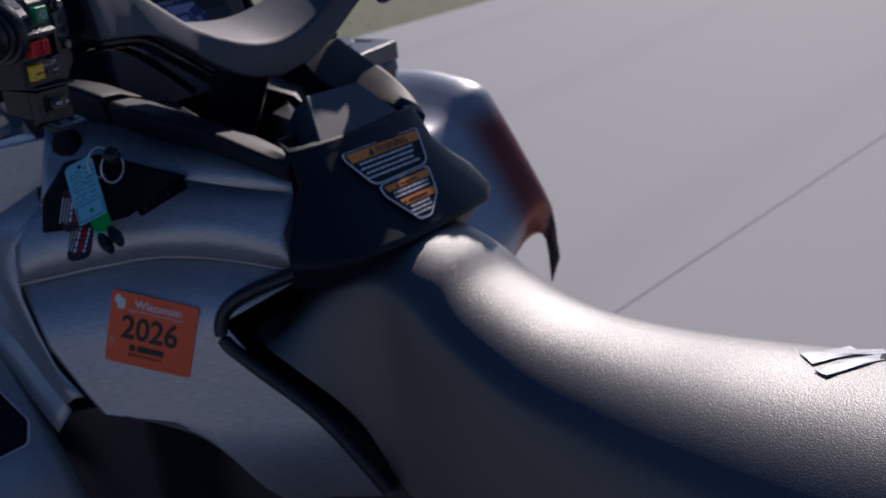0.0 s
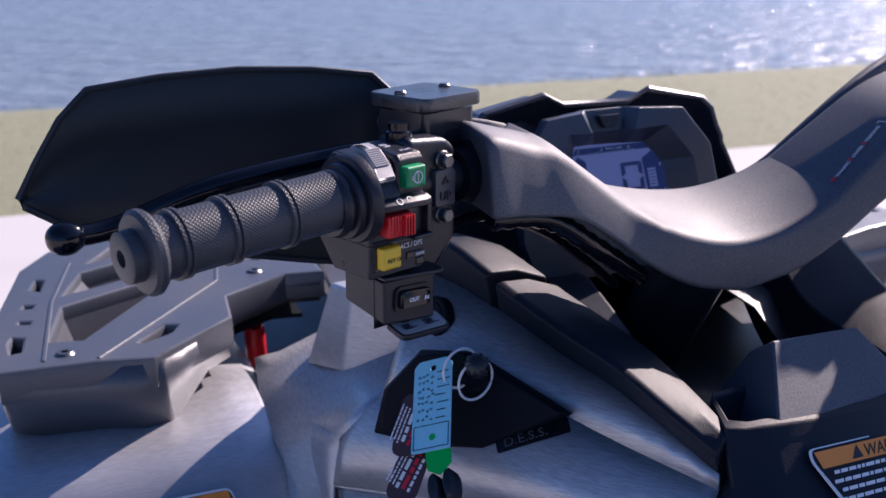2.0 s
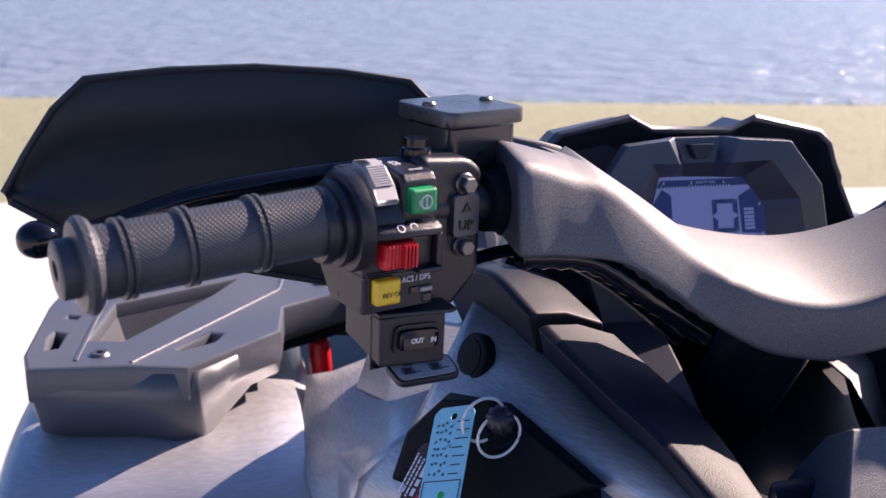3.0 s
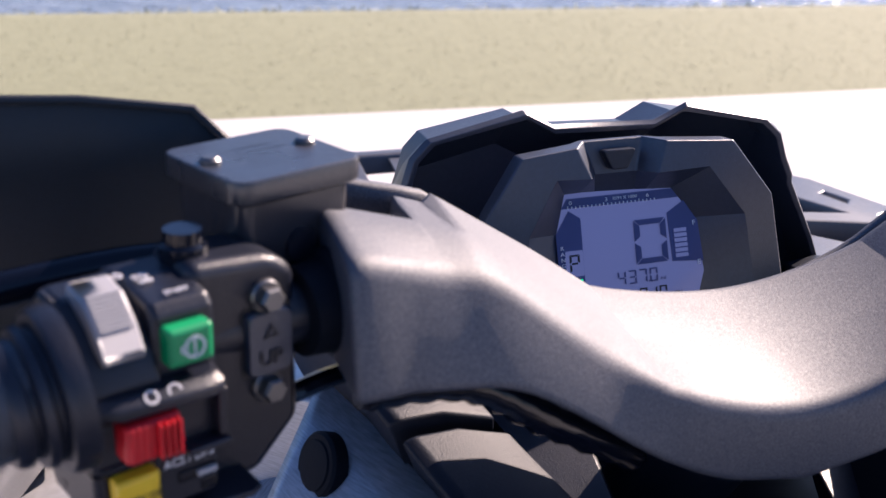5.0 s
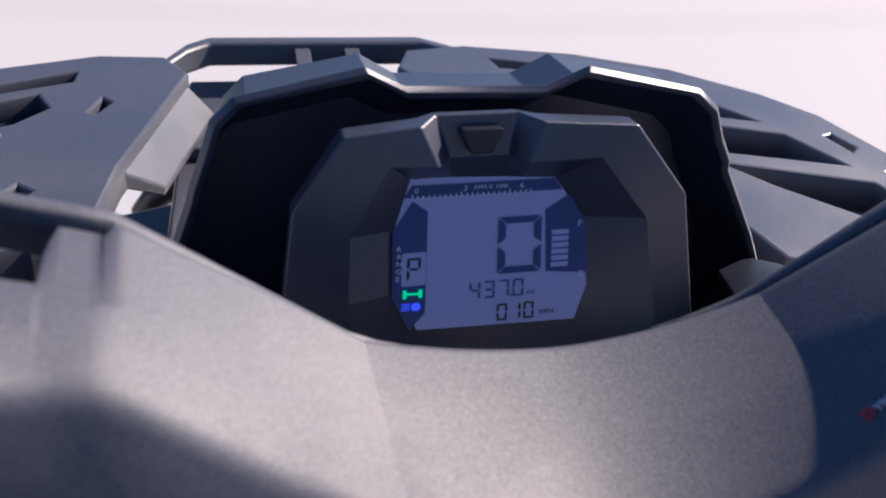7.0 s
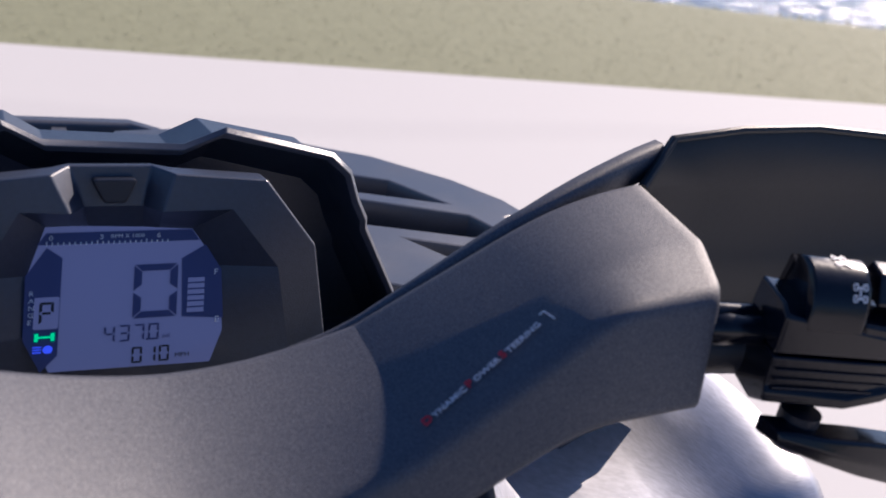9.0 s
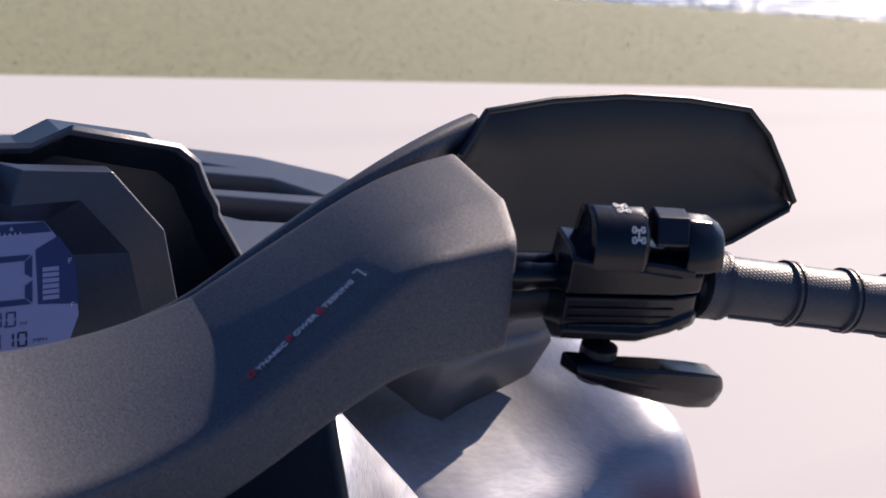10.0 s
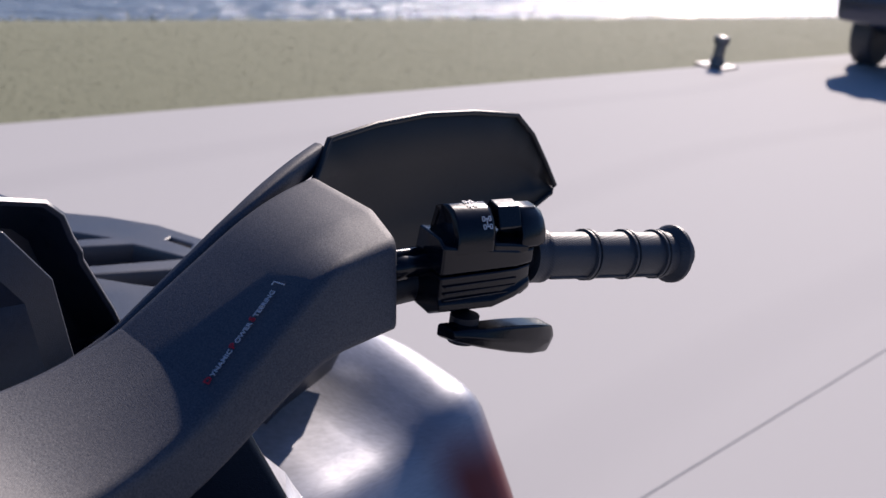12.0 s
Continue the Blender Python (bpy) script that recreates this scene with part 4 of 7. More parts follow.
part("pivot", hb(turned((-0.232, 0.062, 1.246), (-0.232, 0.062, 1.266), [(0, 0), (0, 0.0075), (0.75, 0.0075), (0.8, 0.006), (1, 0.006), (1, 0)], 16)), M_GLOSS, bike)
part("cable", hb(tube(smooth_line(((-0.215, 0.060, 1.200), (-0.17, 0.075, 1.203), (-0.12, 0.085, 1.182), (-0.06, 0.10, 1.135)), 6), 0.0036, 8)), M_GLOSS, bike, "black cable")
loom = smooth_line([(-0.18, 0.052, 1.207), (-0.14, 0.056, 1.202), (-0.105, 0.058, 1.180), (-0.06, 0.07, 1.150)], 8)
part("loom", hb(tube(loom, [0.006 + 0.0012 * (i % 2) for i in range(len(loom))], 9)), M_GLOSS, bike, "crinkled black wiring sleeve")

# ---- right switch housing and throttle ----
def back_of(x):
    """How far ahead the rider's face of the housing stands along the bar."""
    return 0.030 - 0.26 * (x - 0.205)


def right_block(sections, dx=0.0, dz=0.0):
    """A block on the right bar through cross-sections square to the swept bar, given as (x, outline of depth behind the face and z)."""
    return hb(loft([[(x + dx + 0.42 * d, back_of(x + dx) + d, z + dz) for d, z in o] for x, o in sections]))


def upper_outline(d, top):
    return [(d, 1.2392), (d, top), (d + 0.006, top + 0.003), (0.028, top + 0.003), (0.031, 1.2392)]


def lower_outline(d, low):
    return [(d, 1.2384), (d, low + 0.0075), (d - 0.0016, low + 0.0055), (d - 0.0016, low + 0.0015), (d + 0.009, low - 0.004), (0.028, low - 0.004), (0.031, 1.2384)]


rhouse = part("throttle_housing", right_block([(0.2072, upper_outline(0.0006, 1.2550)), (0.2550, upper_outline(0.0, 1.2486)), (0.2680, upper_outline(0.0030, 1.2475)), (0.2745, upper_outline(0.0120, 1.2465))]),
              M_GLOSS, bike, "gloss black throttle housing", bevel=0.0016, seg=2, smooth=35)
part("lower_shell", right_block([(0.2076, lower_outline(0.0006, 1.2188)), (0.2420, lower_outline(0.0, 1.2175)), (0.2560, lower_outline(0.0, 1.2215)), (0.2670, lower_outline(0.0035, 1.2240)), (0.2745, lower_outline(0.013, 1.2250))]),
     M_GLOSS, rhouse, bevel=0.0012, seg=2, smooth=35)
part("screw_boss", right_block([(0.2625, [(0.001, 1.2235), (0.0, 1.2275), (0.004, 1.2300), (0.02, 1.2300), (0.02, 1.2205), (0.004, 1.2205)]), (0.2705, [(0.006, 1.2235), (0.005, 1.2275), (0.009, 1.2300), (0.02, 1.2300), (0.02, 1.2205), (0.009, 1.2205)])]), M_BLACK, rhouse, bevel=0.0012)
dome = [(0.0, 1.2470), (0.0004, 1.2570), (0.0042, 1.2640), (0.0095, 1.2682), (0.0165, 1.2694), (0.0230, 1.2665), (0.0270, 1.2500)]
sel = part("drive_selector", right_block([(0.2112, [(d * 0.6 + 0.011, z - 0.005) for d, z in dome]), (0.2095, [(d + 0.0035, z - 0.0010) for d, z in dome]), (0.2106, dome), (0.2325, dome), (0.2345, [(d + 0.0012, z - 0.0008) for d, z in dome])], 0.0055, 0.003), M_GLOSS, rhouse, "black drive mode housing", bevel=0.0018, seg=2)
part("selector_base", right_block([(0.2340, [(0.0006, 1.2470), (0.0006, 1.2535), (0.008, 1.2565), (0.024, 1.2555), (0.027, 1.2470)]), (0.2575, [(0.0008, 1.2465), (0.0008, 1.2505), (0.008, 1.2545), (0.024, 1.2535), (0.027, 1.2465)])], 0.0055, 0), M_GLOSS, rhouse, bevel=0.0012)
part("selector_button", right_block([(0.2358, [(0.0040, 1.2580), (0.0034, 1.2596), (0.0082, 1.2698), (0.0170, 1.2712), (0.024, 1.2600)]), (0.2508, [(0.0046, 1.2576), (0.0040, 1.2592), (0.0088, 1.2694), (0.0170, 1.2708), (0.024, 1.2596)])], 0.0075, 0.0015), M_GLOSS, rhouse, "gloss black drive button", bevel=0.0014, seg=2)
part("cheek", right_block([(0.2525, [(0.0010, 1.2470), (0.0016, 1.2550), (0.0060, 1.2625), (0.0100, 1.2675), (0.0170, 1.2690), (0.024, 1.2630), (0.027, 1.2480)]), (0.2635, [(0.0010, 1.2470), (0.0016, 1.2555), (0.0055, 1.2625), (0.0100, 1.2668), (0.0170, 1.2682), (0.024, 1.2630), (0.027, 1.2480)]), (0.2710, [(0.0040, 1.2470), (0.0050, 1.2545), (0.0080, 1.2595), (0.0120, 1.2630), (0.0180, 1.2640), (0.024, 1.2590), (0.027, 1.2480)])], 0.0055, 0.002), M_GLOSS, rhouse, bevel=0.0016, seg=2)


def drive_mark(m):
    k = 0.00092
    for sx in (-1, 1):
        for sy in (-1, 1):
            part("drive_mark", placed(plate([rounded([(sx * 2.2 * k - k, sy * 2.3 * k - 1.5 * k), (sx * 2.2 * k + k, sy * 2.3 * k - 1.5 * k), (sx * 2.2 * k + k, sy * 2.3 * k + 1.5 * k), (sx * 2.2 * k - k, sy * 2.3 * k + 1.5 * k)], k * 0.8),
                                             rounded([(sx * 2.2 * k - k * 0.55, sy * 2.3 * k - k), (sx * 2.2 * k + k * 0.55, sy * 2.3 * k - k), (sx * 2.2 * k + k * 0.55, sy * 2.3 * k + k), (sx * 2.2 * k - k * 0.55, sy * 2.3 * k + k)], k * 0.4)], 0.0003), m), M_WHITE, sel, smooth=0)
    bars = [[(-1.2 * k, y * k - 0.3 * k), (1.2 * k, y * k - 0.3 * k), (1.2 * k, y * k + 0.3 * k), (-1.2 * k, y * k + 0.3 * k)] for y in (-2.3, 2.3)]
    bars.append([(-0.3 * k, -2.0 * k), (0.3 * k, -2.0 * k), (0.3 * k, 2.0 * k), (-0.3 * k, 2.0 * k)])
    part("drive_mark", placed(plate(bars, 0.0003), m), M_WHITE, sel, smooth=0)


drive_mark(HB @ Matrix.Translation((0.2352, back_of(0.2340) + 0.0029, 1.2654)) @ pose(0, 0, 0, 61, 0, -14.5))
drive_mark(HB @ Matrix.Translation((0.2345, back_of(0.2290) + 0.0140, 1.2724)) @ pose(0, 0, 0, 9, 0, -14.5))
# moulded ridges along the rider's face of the lower shell
for z, out in ((1.2262, 0.0010), (1.2296, 0.0007), (1.2335, 0.0009)):
    part("shell_ridge", right_block([(x, [(0.002, z - 0.0008), (-out, z - 0.0005), (-out, z + 0.0005), (0.002, z + 0.0008)]) for x in (0.2100, 0.2560)]), M_GLOSS, rhouse, bevel=0.0004)


def htl(bm):
    return placed(bm, HT)


LEVER = ((0.2145, 0.018, 1.2035, 1.2110), (0.2220, 0.014, 1.2010, 1.2115), (0.2330, 0.010, 1.1975, 1.2105), (0.252, 0.006, 1.1915, 1.2090),
         (0.270, 0.004, 1.1865, 1.2060), (0.284, 0.004, 1.1840, 1.2025), (0.2905, 0.006, 1.1860, 1.2000), (0.2925, 0.008, 1.1890, 1.1970))
lever = part("throttle_lever", htl(loft([[(x, y + 0.010, z1), (x, y - 0.002, z1 - 0.001), (x, y - 0.004, (z0 + z1) / 2), (x, y - 0.002, z0 + 0.001), (x, y + 0.010, z0)] for x, y, z0, z1 in LEVER])),
             M_GLOSS, rhouse, "glossy black thumb throttle lever", bevel=0.0015, smooth=40)
part("pivot", htl(turned((0.230, 0.022, 1.199), (0.230, 0.022, 1.214), [(0, 0), (0, 0.008), (1, 0.008), (1, 0)], 16)), M_BLACK, rhouse)
part("throttle_cable", hb(tube(smooth_line([(0.185, 0.056, 1.238), (0.197, 0.052, 1.239), (0.214, 0.046, 1.240)], 4), [0.004, 0.0045, 0.005, 0.006, 0.007, 0.007, 0.006, 0.006, 0.006], 10)), M_GLOSS, bike, "black throttle cable sleeve")
part("throttle_cable", hb(tube([(0.172, 0.058, 1.2450), (0.215, 0.052, 1.2430)], 0.0048, 10)), M_GLOSS, bike)

# ---- gauge ----
HOOD = [(-0.150, 1.105), (-0.134, 1.150), (-0.1215, 1.187), (-0.1205, 1.192), (-0.1150, 1.2080), (-0.1105, 1.2225), (-0.1015, 1.2320), (-0.048, 1.2435), (-0.031, 1.2345),
        (0.031, 1.2325), (0.0505, 1.2410), (0.1055, 1.2285), (0.1165, 1.2190), (0.1225, 1.2040), (0.1285, 1.1930), (0.1290, 1.1880), (0.1500, 1.150), (0.1680, 1.110)]


GP = Matrix.Translation((0, 0.25, 0)) @ pose(0, 0, 0, 0, 0, 3.0) @ Matrix.Translation((0, -0.25, 0))


def gp(bm):
    return placed(bm, GP)


def hood_ring(y, shrink, lower=0.0, wide=1.0):
    """The hood's outline drawn in towards its middle."""
    out = []
    for x, z in HOOD:
        k = shrink / max(0.03, math.hypot(x, z - 1.15))
        out.append((x * (1 - k) * wide, y, 1.15 + (z - 1.15) * (1 - k) - lower))
    return out


hood = part("gauge_hood", gp(loft([hood_ring(0.40, 0.0, 0.115, 0.85), hood_ring(0.30, 0.0, 0.036, 0.98), hood_ring(0.264, 0.0, 0.006), hood_ring(0.254, 0.0), hood_ring(0.2505, 0.0022), hood_ring(0.2515, 0.0055), hood_ring(0.262, 0.0075), hood_ring(0.292, 0.010)])),
            M_HOOD, bike, "dark grey angular gauge hood", bevel=0.0012, smooth=35)


def face(x, z, y):
    return (x, y + 0.2 * (z - 1.175), z)


OUT = [(-0.062, 1.2275, 0), (-0.031, 1.2305, 0), (-0.0225, 1.2300, 1), (0.0125, 1.2300, 1), (0.0205, 1.2305, 0), (0.062, 1.2275, 0), (0.0865, 1.197, 0), (0.0955, 1.139, 0), (0.080, 1.105, 0), (-0.080, 1.105, 0), (-0.0905, 1.139, 0), (-0.0825, 1.199, 0)]
INN = [(-0.0435, 1.2155, 0), (-0.0235, 1.2145, 0), (-0.0160, 1.2125, 1), (0.0085, 1.2125, 1), (0.0150, 1.2145, 0), (0.0460, 1.2150, 0), (0.0680, 1.188, 0), (0.0760, 1.140, 0), (0.060, 1.120, 0), (-0.055, 1.122, 0), (-0.0610, 1.160, 0), (-0.0600, 1.188, 0)]
SCR = [(-0.0314, 1.2019), (-0.0215, 1.2021), (-0.0135, 1.2019), (0.0103, 1.2011), (0.0172, 1.2006), (0.0320, 1.1998), (0.0430, 1.1847), (0.0427, 1.1597), (0.0359, 1.1476), (-0.0333, 1.1485), (-0.0393, 1.1618), (-0.0399, 1.1840)]


def pane(x, z, y=0.2235):
    """A point of the screen, which leans back more than the bezel."""
    return (x, y + 0.6 * (z - 1.187), z)


bez = part("gauge_bezel", gp(loft([[(x * 0.80, 0.256, 1.150 + (z - 1.150) * 0.72) for x, z, r in OUT], [face(x * 0.99, z - 0.001, 0.222 + 0.006 * r) for x, z, r in OUT], [face(x, z, 0.2105 + 0.012 * r) for x, z, r in OUT], [face(x, z, 0.2095 + 0.0125 * r) for x, z, r in INN]], caps=False)), M_HOOD, bike, "dark faceted gauge bezel", bevel=0.0012, smooth=30)
part("screen_surround", gp(loft([[face(x, z, 0.2093 + 0.0125 * r) for x, z, r in INN], [pane(x, z, 0.2240) for x, z in SCR]], caps=False)), M_HOOD, bez, "dark sloping wall round the screen", smooth=20)
part("display", gp(slab([pane(x, z) for x, z in SCR], (0, 1, -0.6), 0.006)), M_LCD, bez, "blue-grey lit liquid crystal display", smooth=0)
GM = GP @ basis(pane(0, 1.1740, 0.2229), (1, 0, 0), (0, 0.6, 1)) @ Matrix(((1.021, 0.088, 0, 0), (0, 0.849, 0, 0), (0, 0, 1, 0), (0, 0, 0, 1)))


def on_lcd(dx, dz, lift=0.0):
    return GM @ Matrix.Translation((dx, dz, lift))


def bars(outlines, mat, name="segment", lift=0.0, label=""):
    return part(name, placed(plate(outlines, 0.0003), on_lcd(0, 0, lift)), mat, bez, label, smooth=0)


# dark film round the lit field
bars([[(-0.0335, 0.0355), (0.0280, 0.0355), (0.0315, 0.0295), (-0.0370, 0.0295)]], M_LCDFRAME, "film")
bars([[(-0.0410, 0.0140), (-0.0330, 0.0280), (-0.0265, 0.0225), (-0.0265, -0.0265), (-0.0330, -0.0345), (-0.0405, -0.0180)]], M_LCDFRAME, "film")
bars([[(0.0420, 0.0130), (0.0345, 0.0270), (0.0240, 0.0200), (0.0250, -0.0110), (0.0435, -0.0130)]], M_LCDFRAME, "film")
lettering("lettering", "RPM X 1000", 0.0028, on_lcd(-0.0072, 0.0320, 0.0003), M_WHITE, bez)
for txt, x in (("0", -0.0325), ("3", -0.0118), ("6", 0.0125)):
    lettering("lettering", txt, 0.0036, on_lcd(x, 0.0316, 0.0003), M_WHITE, bez)
bars([[(-0.0335 + 0.0023 * i, 0.0292), (-0.0330 + 0.0023 * i, 0.0292), (-0.0330 + 0.0023 * i, 0.0305 + 0.0006 * (i % 9 == 0)), (-0.0335 + 0.0023 * i, 0.0305 + 0.0006 * (i % 9 == 0))] for i in range(23)], M_WHITE, "tick", 0.0003)
lettering("lettering", "F", 0.0044, on_lcd(0.0385, 0.0105, 0.0003), M_WHITE, bez)
lettering("lettering", "E", 0.0044, on_lcd(0.0395, -0.0150, 0.0003), M_WHITE, bez)
for i, ch in enumerate("RANGE"):
    lettering("lettering", ch, 0.0034, on_lcd(-0.0392, 0.0040 - 0.0036 * i, 0.0003), M_WHITE, bez)


def digit(x, y, w, h, segs, t, mat=M_SEGMENT, lift=0.0004):
    """Seven-segment figure; segs names the bars that are on."""
    g = t * 0.15
    shapes = {
        "a": [(x + g, y + h), (x + w - g, y + h), (x + w - t, y + h - t), (x + t, y + h - t)],
        "b": [(x + w, y + h - g), (x + w, y + h / 2 + g), (x + w - t, y + h / 2 + t), (x + w - t, y + h - t - g)],
        "c": [(x + w, y + g), (x + w - t, y + t + g), (x + w - t, y + h / 2 - t), (x + w, y + h / 2 - g)],
        "d": [(x + g, y), (x + t, y + t), (x + w - t, y + t), (x + w - g, y)],
        "e": [(x, y + g), (x, y + h / 2 - g), (x + t, y + h / 2 - t), (x + t, y + t + g)],
        "f": [(x, y + h - g), (x + t, y + h - t - g), (x + t, y + h / 2 + t), (x, y + h / 2 + g)],
        "g": [(x + t, y + h / 2 - t / 2), (x + w - t, y + h / 2 - t / 2), (x + w - t, y + h / 2 + t / 2), (x + t, y + h / 2 + t / 2)],
    }
    for s in segs:
        bars([shapes[s]], mat, "segment", lift)


digit(0.0035, -0.0105, 0.0190, 0.0280, "abcdef", 0.0034)
for i, segs in enumerate(("fgbc", "abgcd", "abc", "abcdef")):
    digit(-0.0080 + 0.0062 * i, -0.0220, 0.0046, 0.0085, segs, 0.0009)
bars([[(0.0098, -0.0220), (0.0108, -0.0220), (0.0108, -0.0210), (0.0098, -0.0210)]], M_SEGMENT, "segment", 0.0004)
lettering("lettering", "mi", 0.0034, on_lcd(0.0168, -0.0215, 0.0004), M_SEGMENT, bez)
for i in range(3):
    digit(0.0040 + 0.0058 * i, -0.0335, 0.0044, 0.0082, ("abcdef", "bc", "abcdef")[i], 0.0009, M_INK)
lettering("lettering", "MPH", 0.0032, on_lcd(0.0225, -0.0320, 0.0004), M_INK, bez)
bars([rounded([(-0.0368, -0.0130), (-0.0268, -0.0130), (-0.0268, 0.0030), (-0.0368, 0.0030)], 0.001)], M_LCD, "box_mark", 0.0005)
digit(-0.0347, -0.0105, 0.0058, 0.0110, "abefg", 0.0012, M_INK, 0.0007)
for i in range(6):
    bars([[(0.0270, -0.0090 + 0.0032 * i), (0.0345, -0.0090 + 0.0032 * i), (0.0345, -0.0066 + 0.0032 * i), (0.0270, -0.0066 + 0.0032 * i)]], M_LCD, "fuel_bar", 0.0005)
bars([[(-0.0360, -0.0190), (-0.0345, -0.0190), (-0.0345, -0.0175), (-0.0295, -0.0175), (-0.0295, -0.0190), (-0.0280, -0.0190), (-0.0280, -0.0150), (-0.0295, -0.0150), (-0.0295, -0.0165), (-0.0345, -0.0165), (-0.0345, -0.0150), (-0.0360, -0.0150)]], M_LEDGREEN, "drive_lamp", 0.0006, "green lit drive symbol")
bars([circle2(0.0020, 16, -0.0305, -0.0232)], M_LEDBLUE, "beam_lamp", 0.0006, "blue lit high beam symbol")
bars([[(-0.0365, -0.0247 + 0.0013 * i), (-0.0330, -0.0247 + 0.0013 * i), (-0.0330, -0.0241 + 0.0013 * i), (-0.0365, -0.0241 + 0.0013 * i)] for i in range(3)], M_LEDBLUE, "beam_lamp", 0.0006)
part("mode_button", placed(plate([rounded([(-0.0085, 0.0045), (0.0085, 0.0045), (0.0040, -0.0045), (-0.0040, -0.0045)], 0.0012)], 0.006, 0.0008), GP @ basis(face(-0.004, 1.2205, 0.2195), (1, 0, 0), (0, 0.2, 1))), M_BLACK, bez, "small trapezoid rubber mode button", smooth=40)

# ---- console pod behind the handlebar ----
def pod_ring(z, w, y_mid, y_side):
    """A cross-section of the pod: flat rear face, rounded flanks."""
    return [(-w * 0.80, y_side + 0.035, z), (-w, y_side, z), (-w * 0.88, y_side - (y_side - y_mid) * 0.5, z), (-w * 0.66, y_mid + 0.005, z), (-w * 0.3, y_mid, z), (w * 0.3, y_mid, z), (w * 0.66, y_mid + 0.005, z), (w * 0.88, y_side - (y_side - y_mid) * 0.5, z), (w, y_side, z), (w * 0.80, y_side + 0.035, z)]


pod = part("console_pod", hs(loft([pod_ring(0.985, 0.122, -0.105, -0.070), pod_ring(1.002, 0.126, -0.116, -0.076), pod_ring(1.008, 0.131, -0.128, -0.080), pod_ring(1.014, 0.1315, -0.1265, -0.080), pod_ring(1.030, 0.124, -0.111, -0.072), pod_ring(1.046, 0.106, -0.0965, -0.064), pod_ring(1.066, 0.088, -0.0785, -0.056), pod_ring(1.086, 0.086, -0.060, -0.045), pod_ring(1.0955, 0.084, -0.053, -0.040), pod_ring(1.097, 0.076, -0.046, -0.034), pod_ring(1.060, 0.070, -0.036, -0.024)])),
           M_POD, bike, "charcoal console pod with warning labels", bevel=0.0025, seg=3, smooth=45)
bm = bmesh.new()
LID = [bm.verts.new(p) for p in ((-0.021, -0.014, 1.1305), (0.048, -0.008, 1.1265), (0.042, 0.012, 1.112), (-0.019, 0.010, 1.114), (-0.045, -0.057, 1.089), (-0.010, -0.058, 1.0895), (0.080, -0.047, 1.083), (0.062, 0.03, 1.055), (-0.046, 0.03, 1.055))]
for f in ((0, 1, 2, 3), (0, 4, 5, 1), (1, 5, 6), (1, 6, 7, 2), (2, 7, 8, 3), (3, 8, 4, 0), (4, 8, 7, 6, 5)):
    bm.faces.new([LID[i] for i in f])
bmesh.ops.recalc_face_normals(bm, faces=bm.faces)
part("storage_lid", bm, M_COVER, bike, "wedge-shaped storage lid", bevel=0.002, seg=3, smooth=25)
for s in (-1, 1):
    RAIL = (((0.079, -0.050, 1.071), (0.083, -0.053, 1.086), (0.066, -0.043, 1.092)), ((0.089, -0.018, 1.081), (0.098, -0.028, 1.101), (0.068, -0.008, 1.101)), ((0.101, 0.026, 1.093), (0.114, 0.012, 1.119), (0.068, 0.044, 1.108)),
            ((0.117, 0.073, 1.1015), (0.131, 0.056, 1.130), (0.076, 0.080, 1.115)), ((0.137, 0.117, 1.1165), (0.147, 0.103, 1.143), (0.093, 0.119, 1.128)), ((0.147, 0.144, 1.122), (0.157, 0.128, 1.153), (0.105, 0.145, 1.139)),
            ((0.157, 0.183, 1.127), (0.167, 0.168, 1.159), (0.122, 0.184, 1.149)), ((0.172, 0.240, 1.115), (0.180, 0.230, 1.142), (0.145, 0.245, 1.138)))
    lines = [smooth_line([side(s, p[k]) for p in RAIL], 4) for k in range(3)]
    rings, liner = [], []
    for u, t, n in zip(*lines):
        away = Vector((-s * 0.020, 0.006, -0.042))
        rings.append([u + Vector((-s * 0.012, 0, -0.03)), u, u + (t - u) * 0.9 + Vector((s * 0.001, 0, 0)), t + (n - t) * 0.10 + Vector((0, 0, 0.001)), (t + n) / 2 + Vector((0, 0, 0.004)), n, n + Vector((0, 0, -0.03))])
        liner.append([n + Vector((-s * 0.0005, 0, -0.003)), n + away * 0.4, n + away, n + away + Vector((s * 0.02, 0, -0.02))])
    cut = 18
    part("side_rail", loft(rings[:cut]), M_POD, bike, "black plastic console rail", bevel=0.002, seg=2)
    part("rail_end", loft([[p + Vector((s * 0.0015, 0, 0.0015)) for p in r] for r in rings[cut:]]), M_POD, bike, bevel=0.002)
    part("rail_liner", loft(liner), M_MATT, bike, "charcoal inner liner beside the steering post", smooth=50)
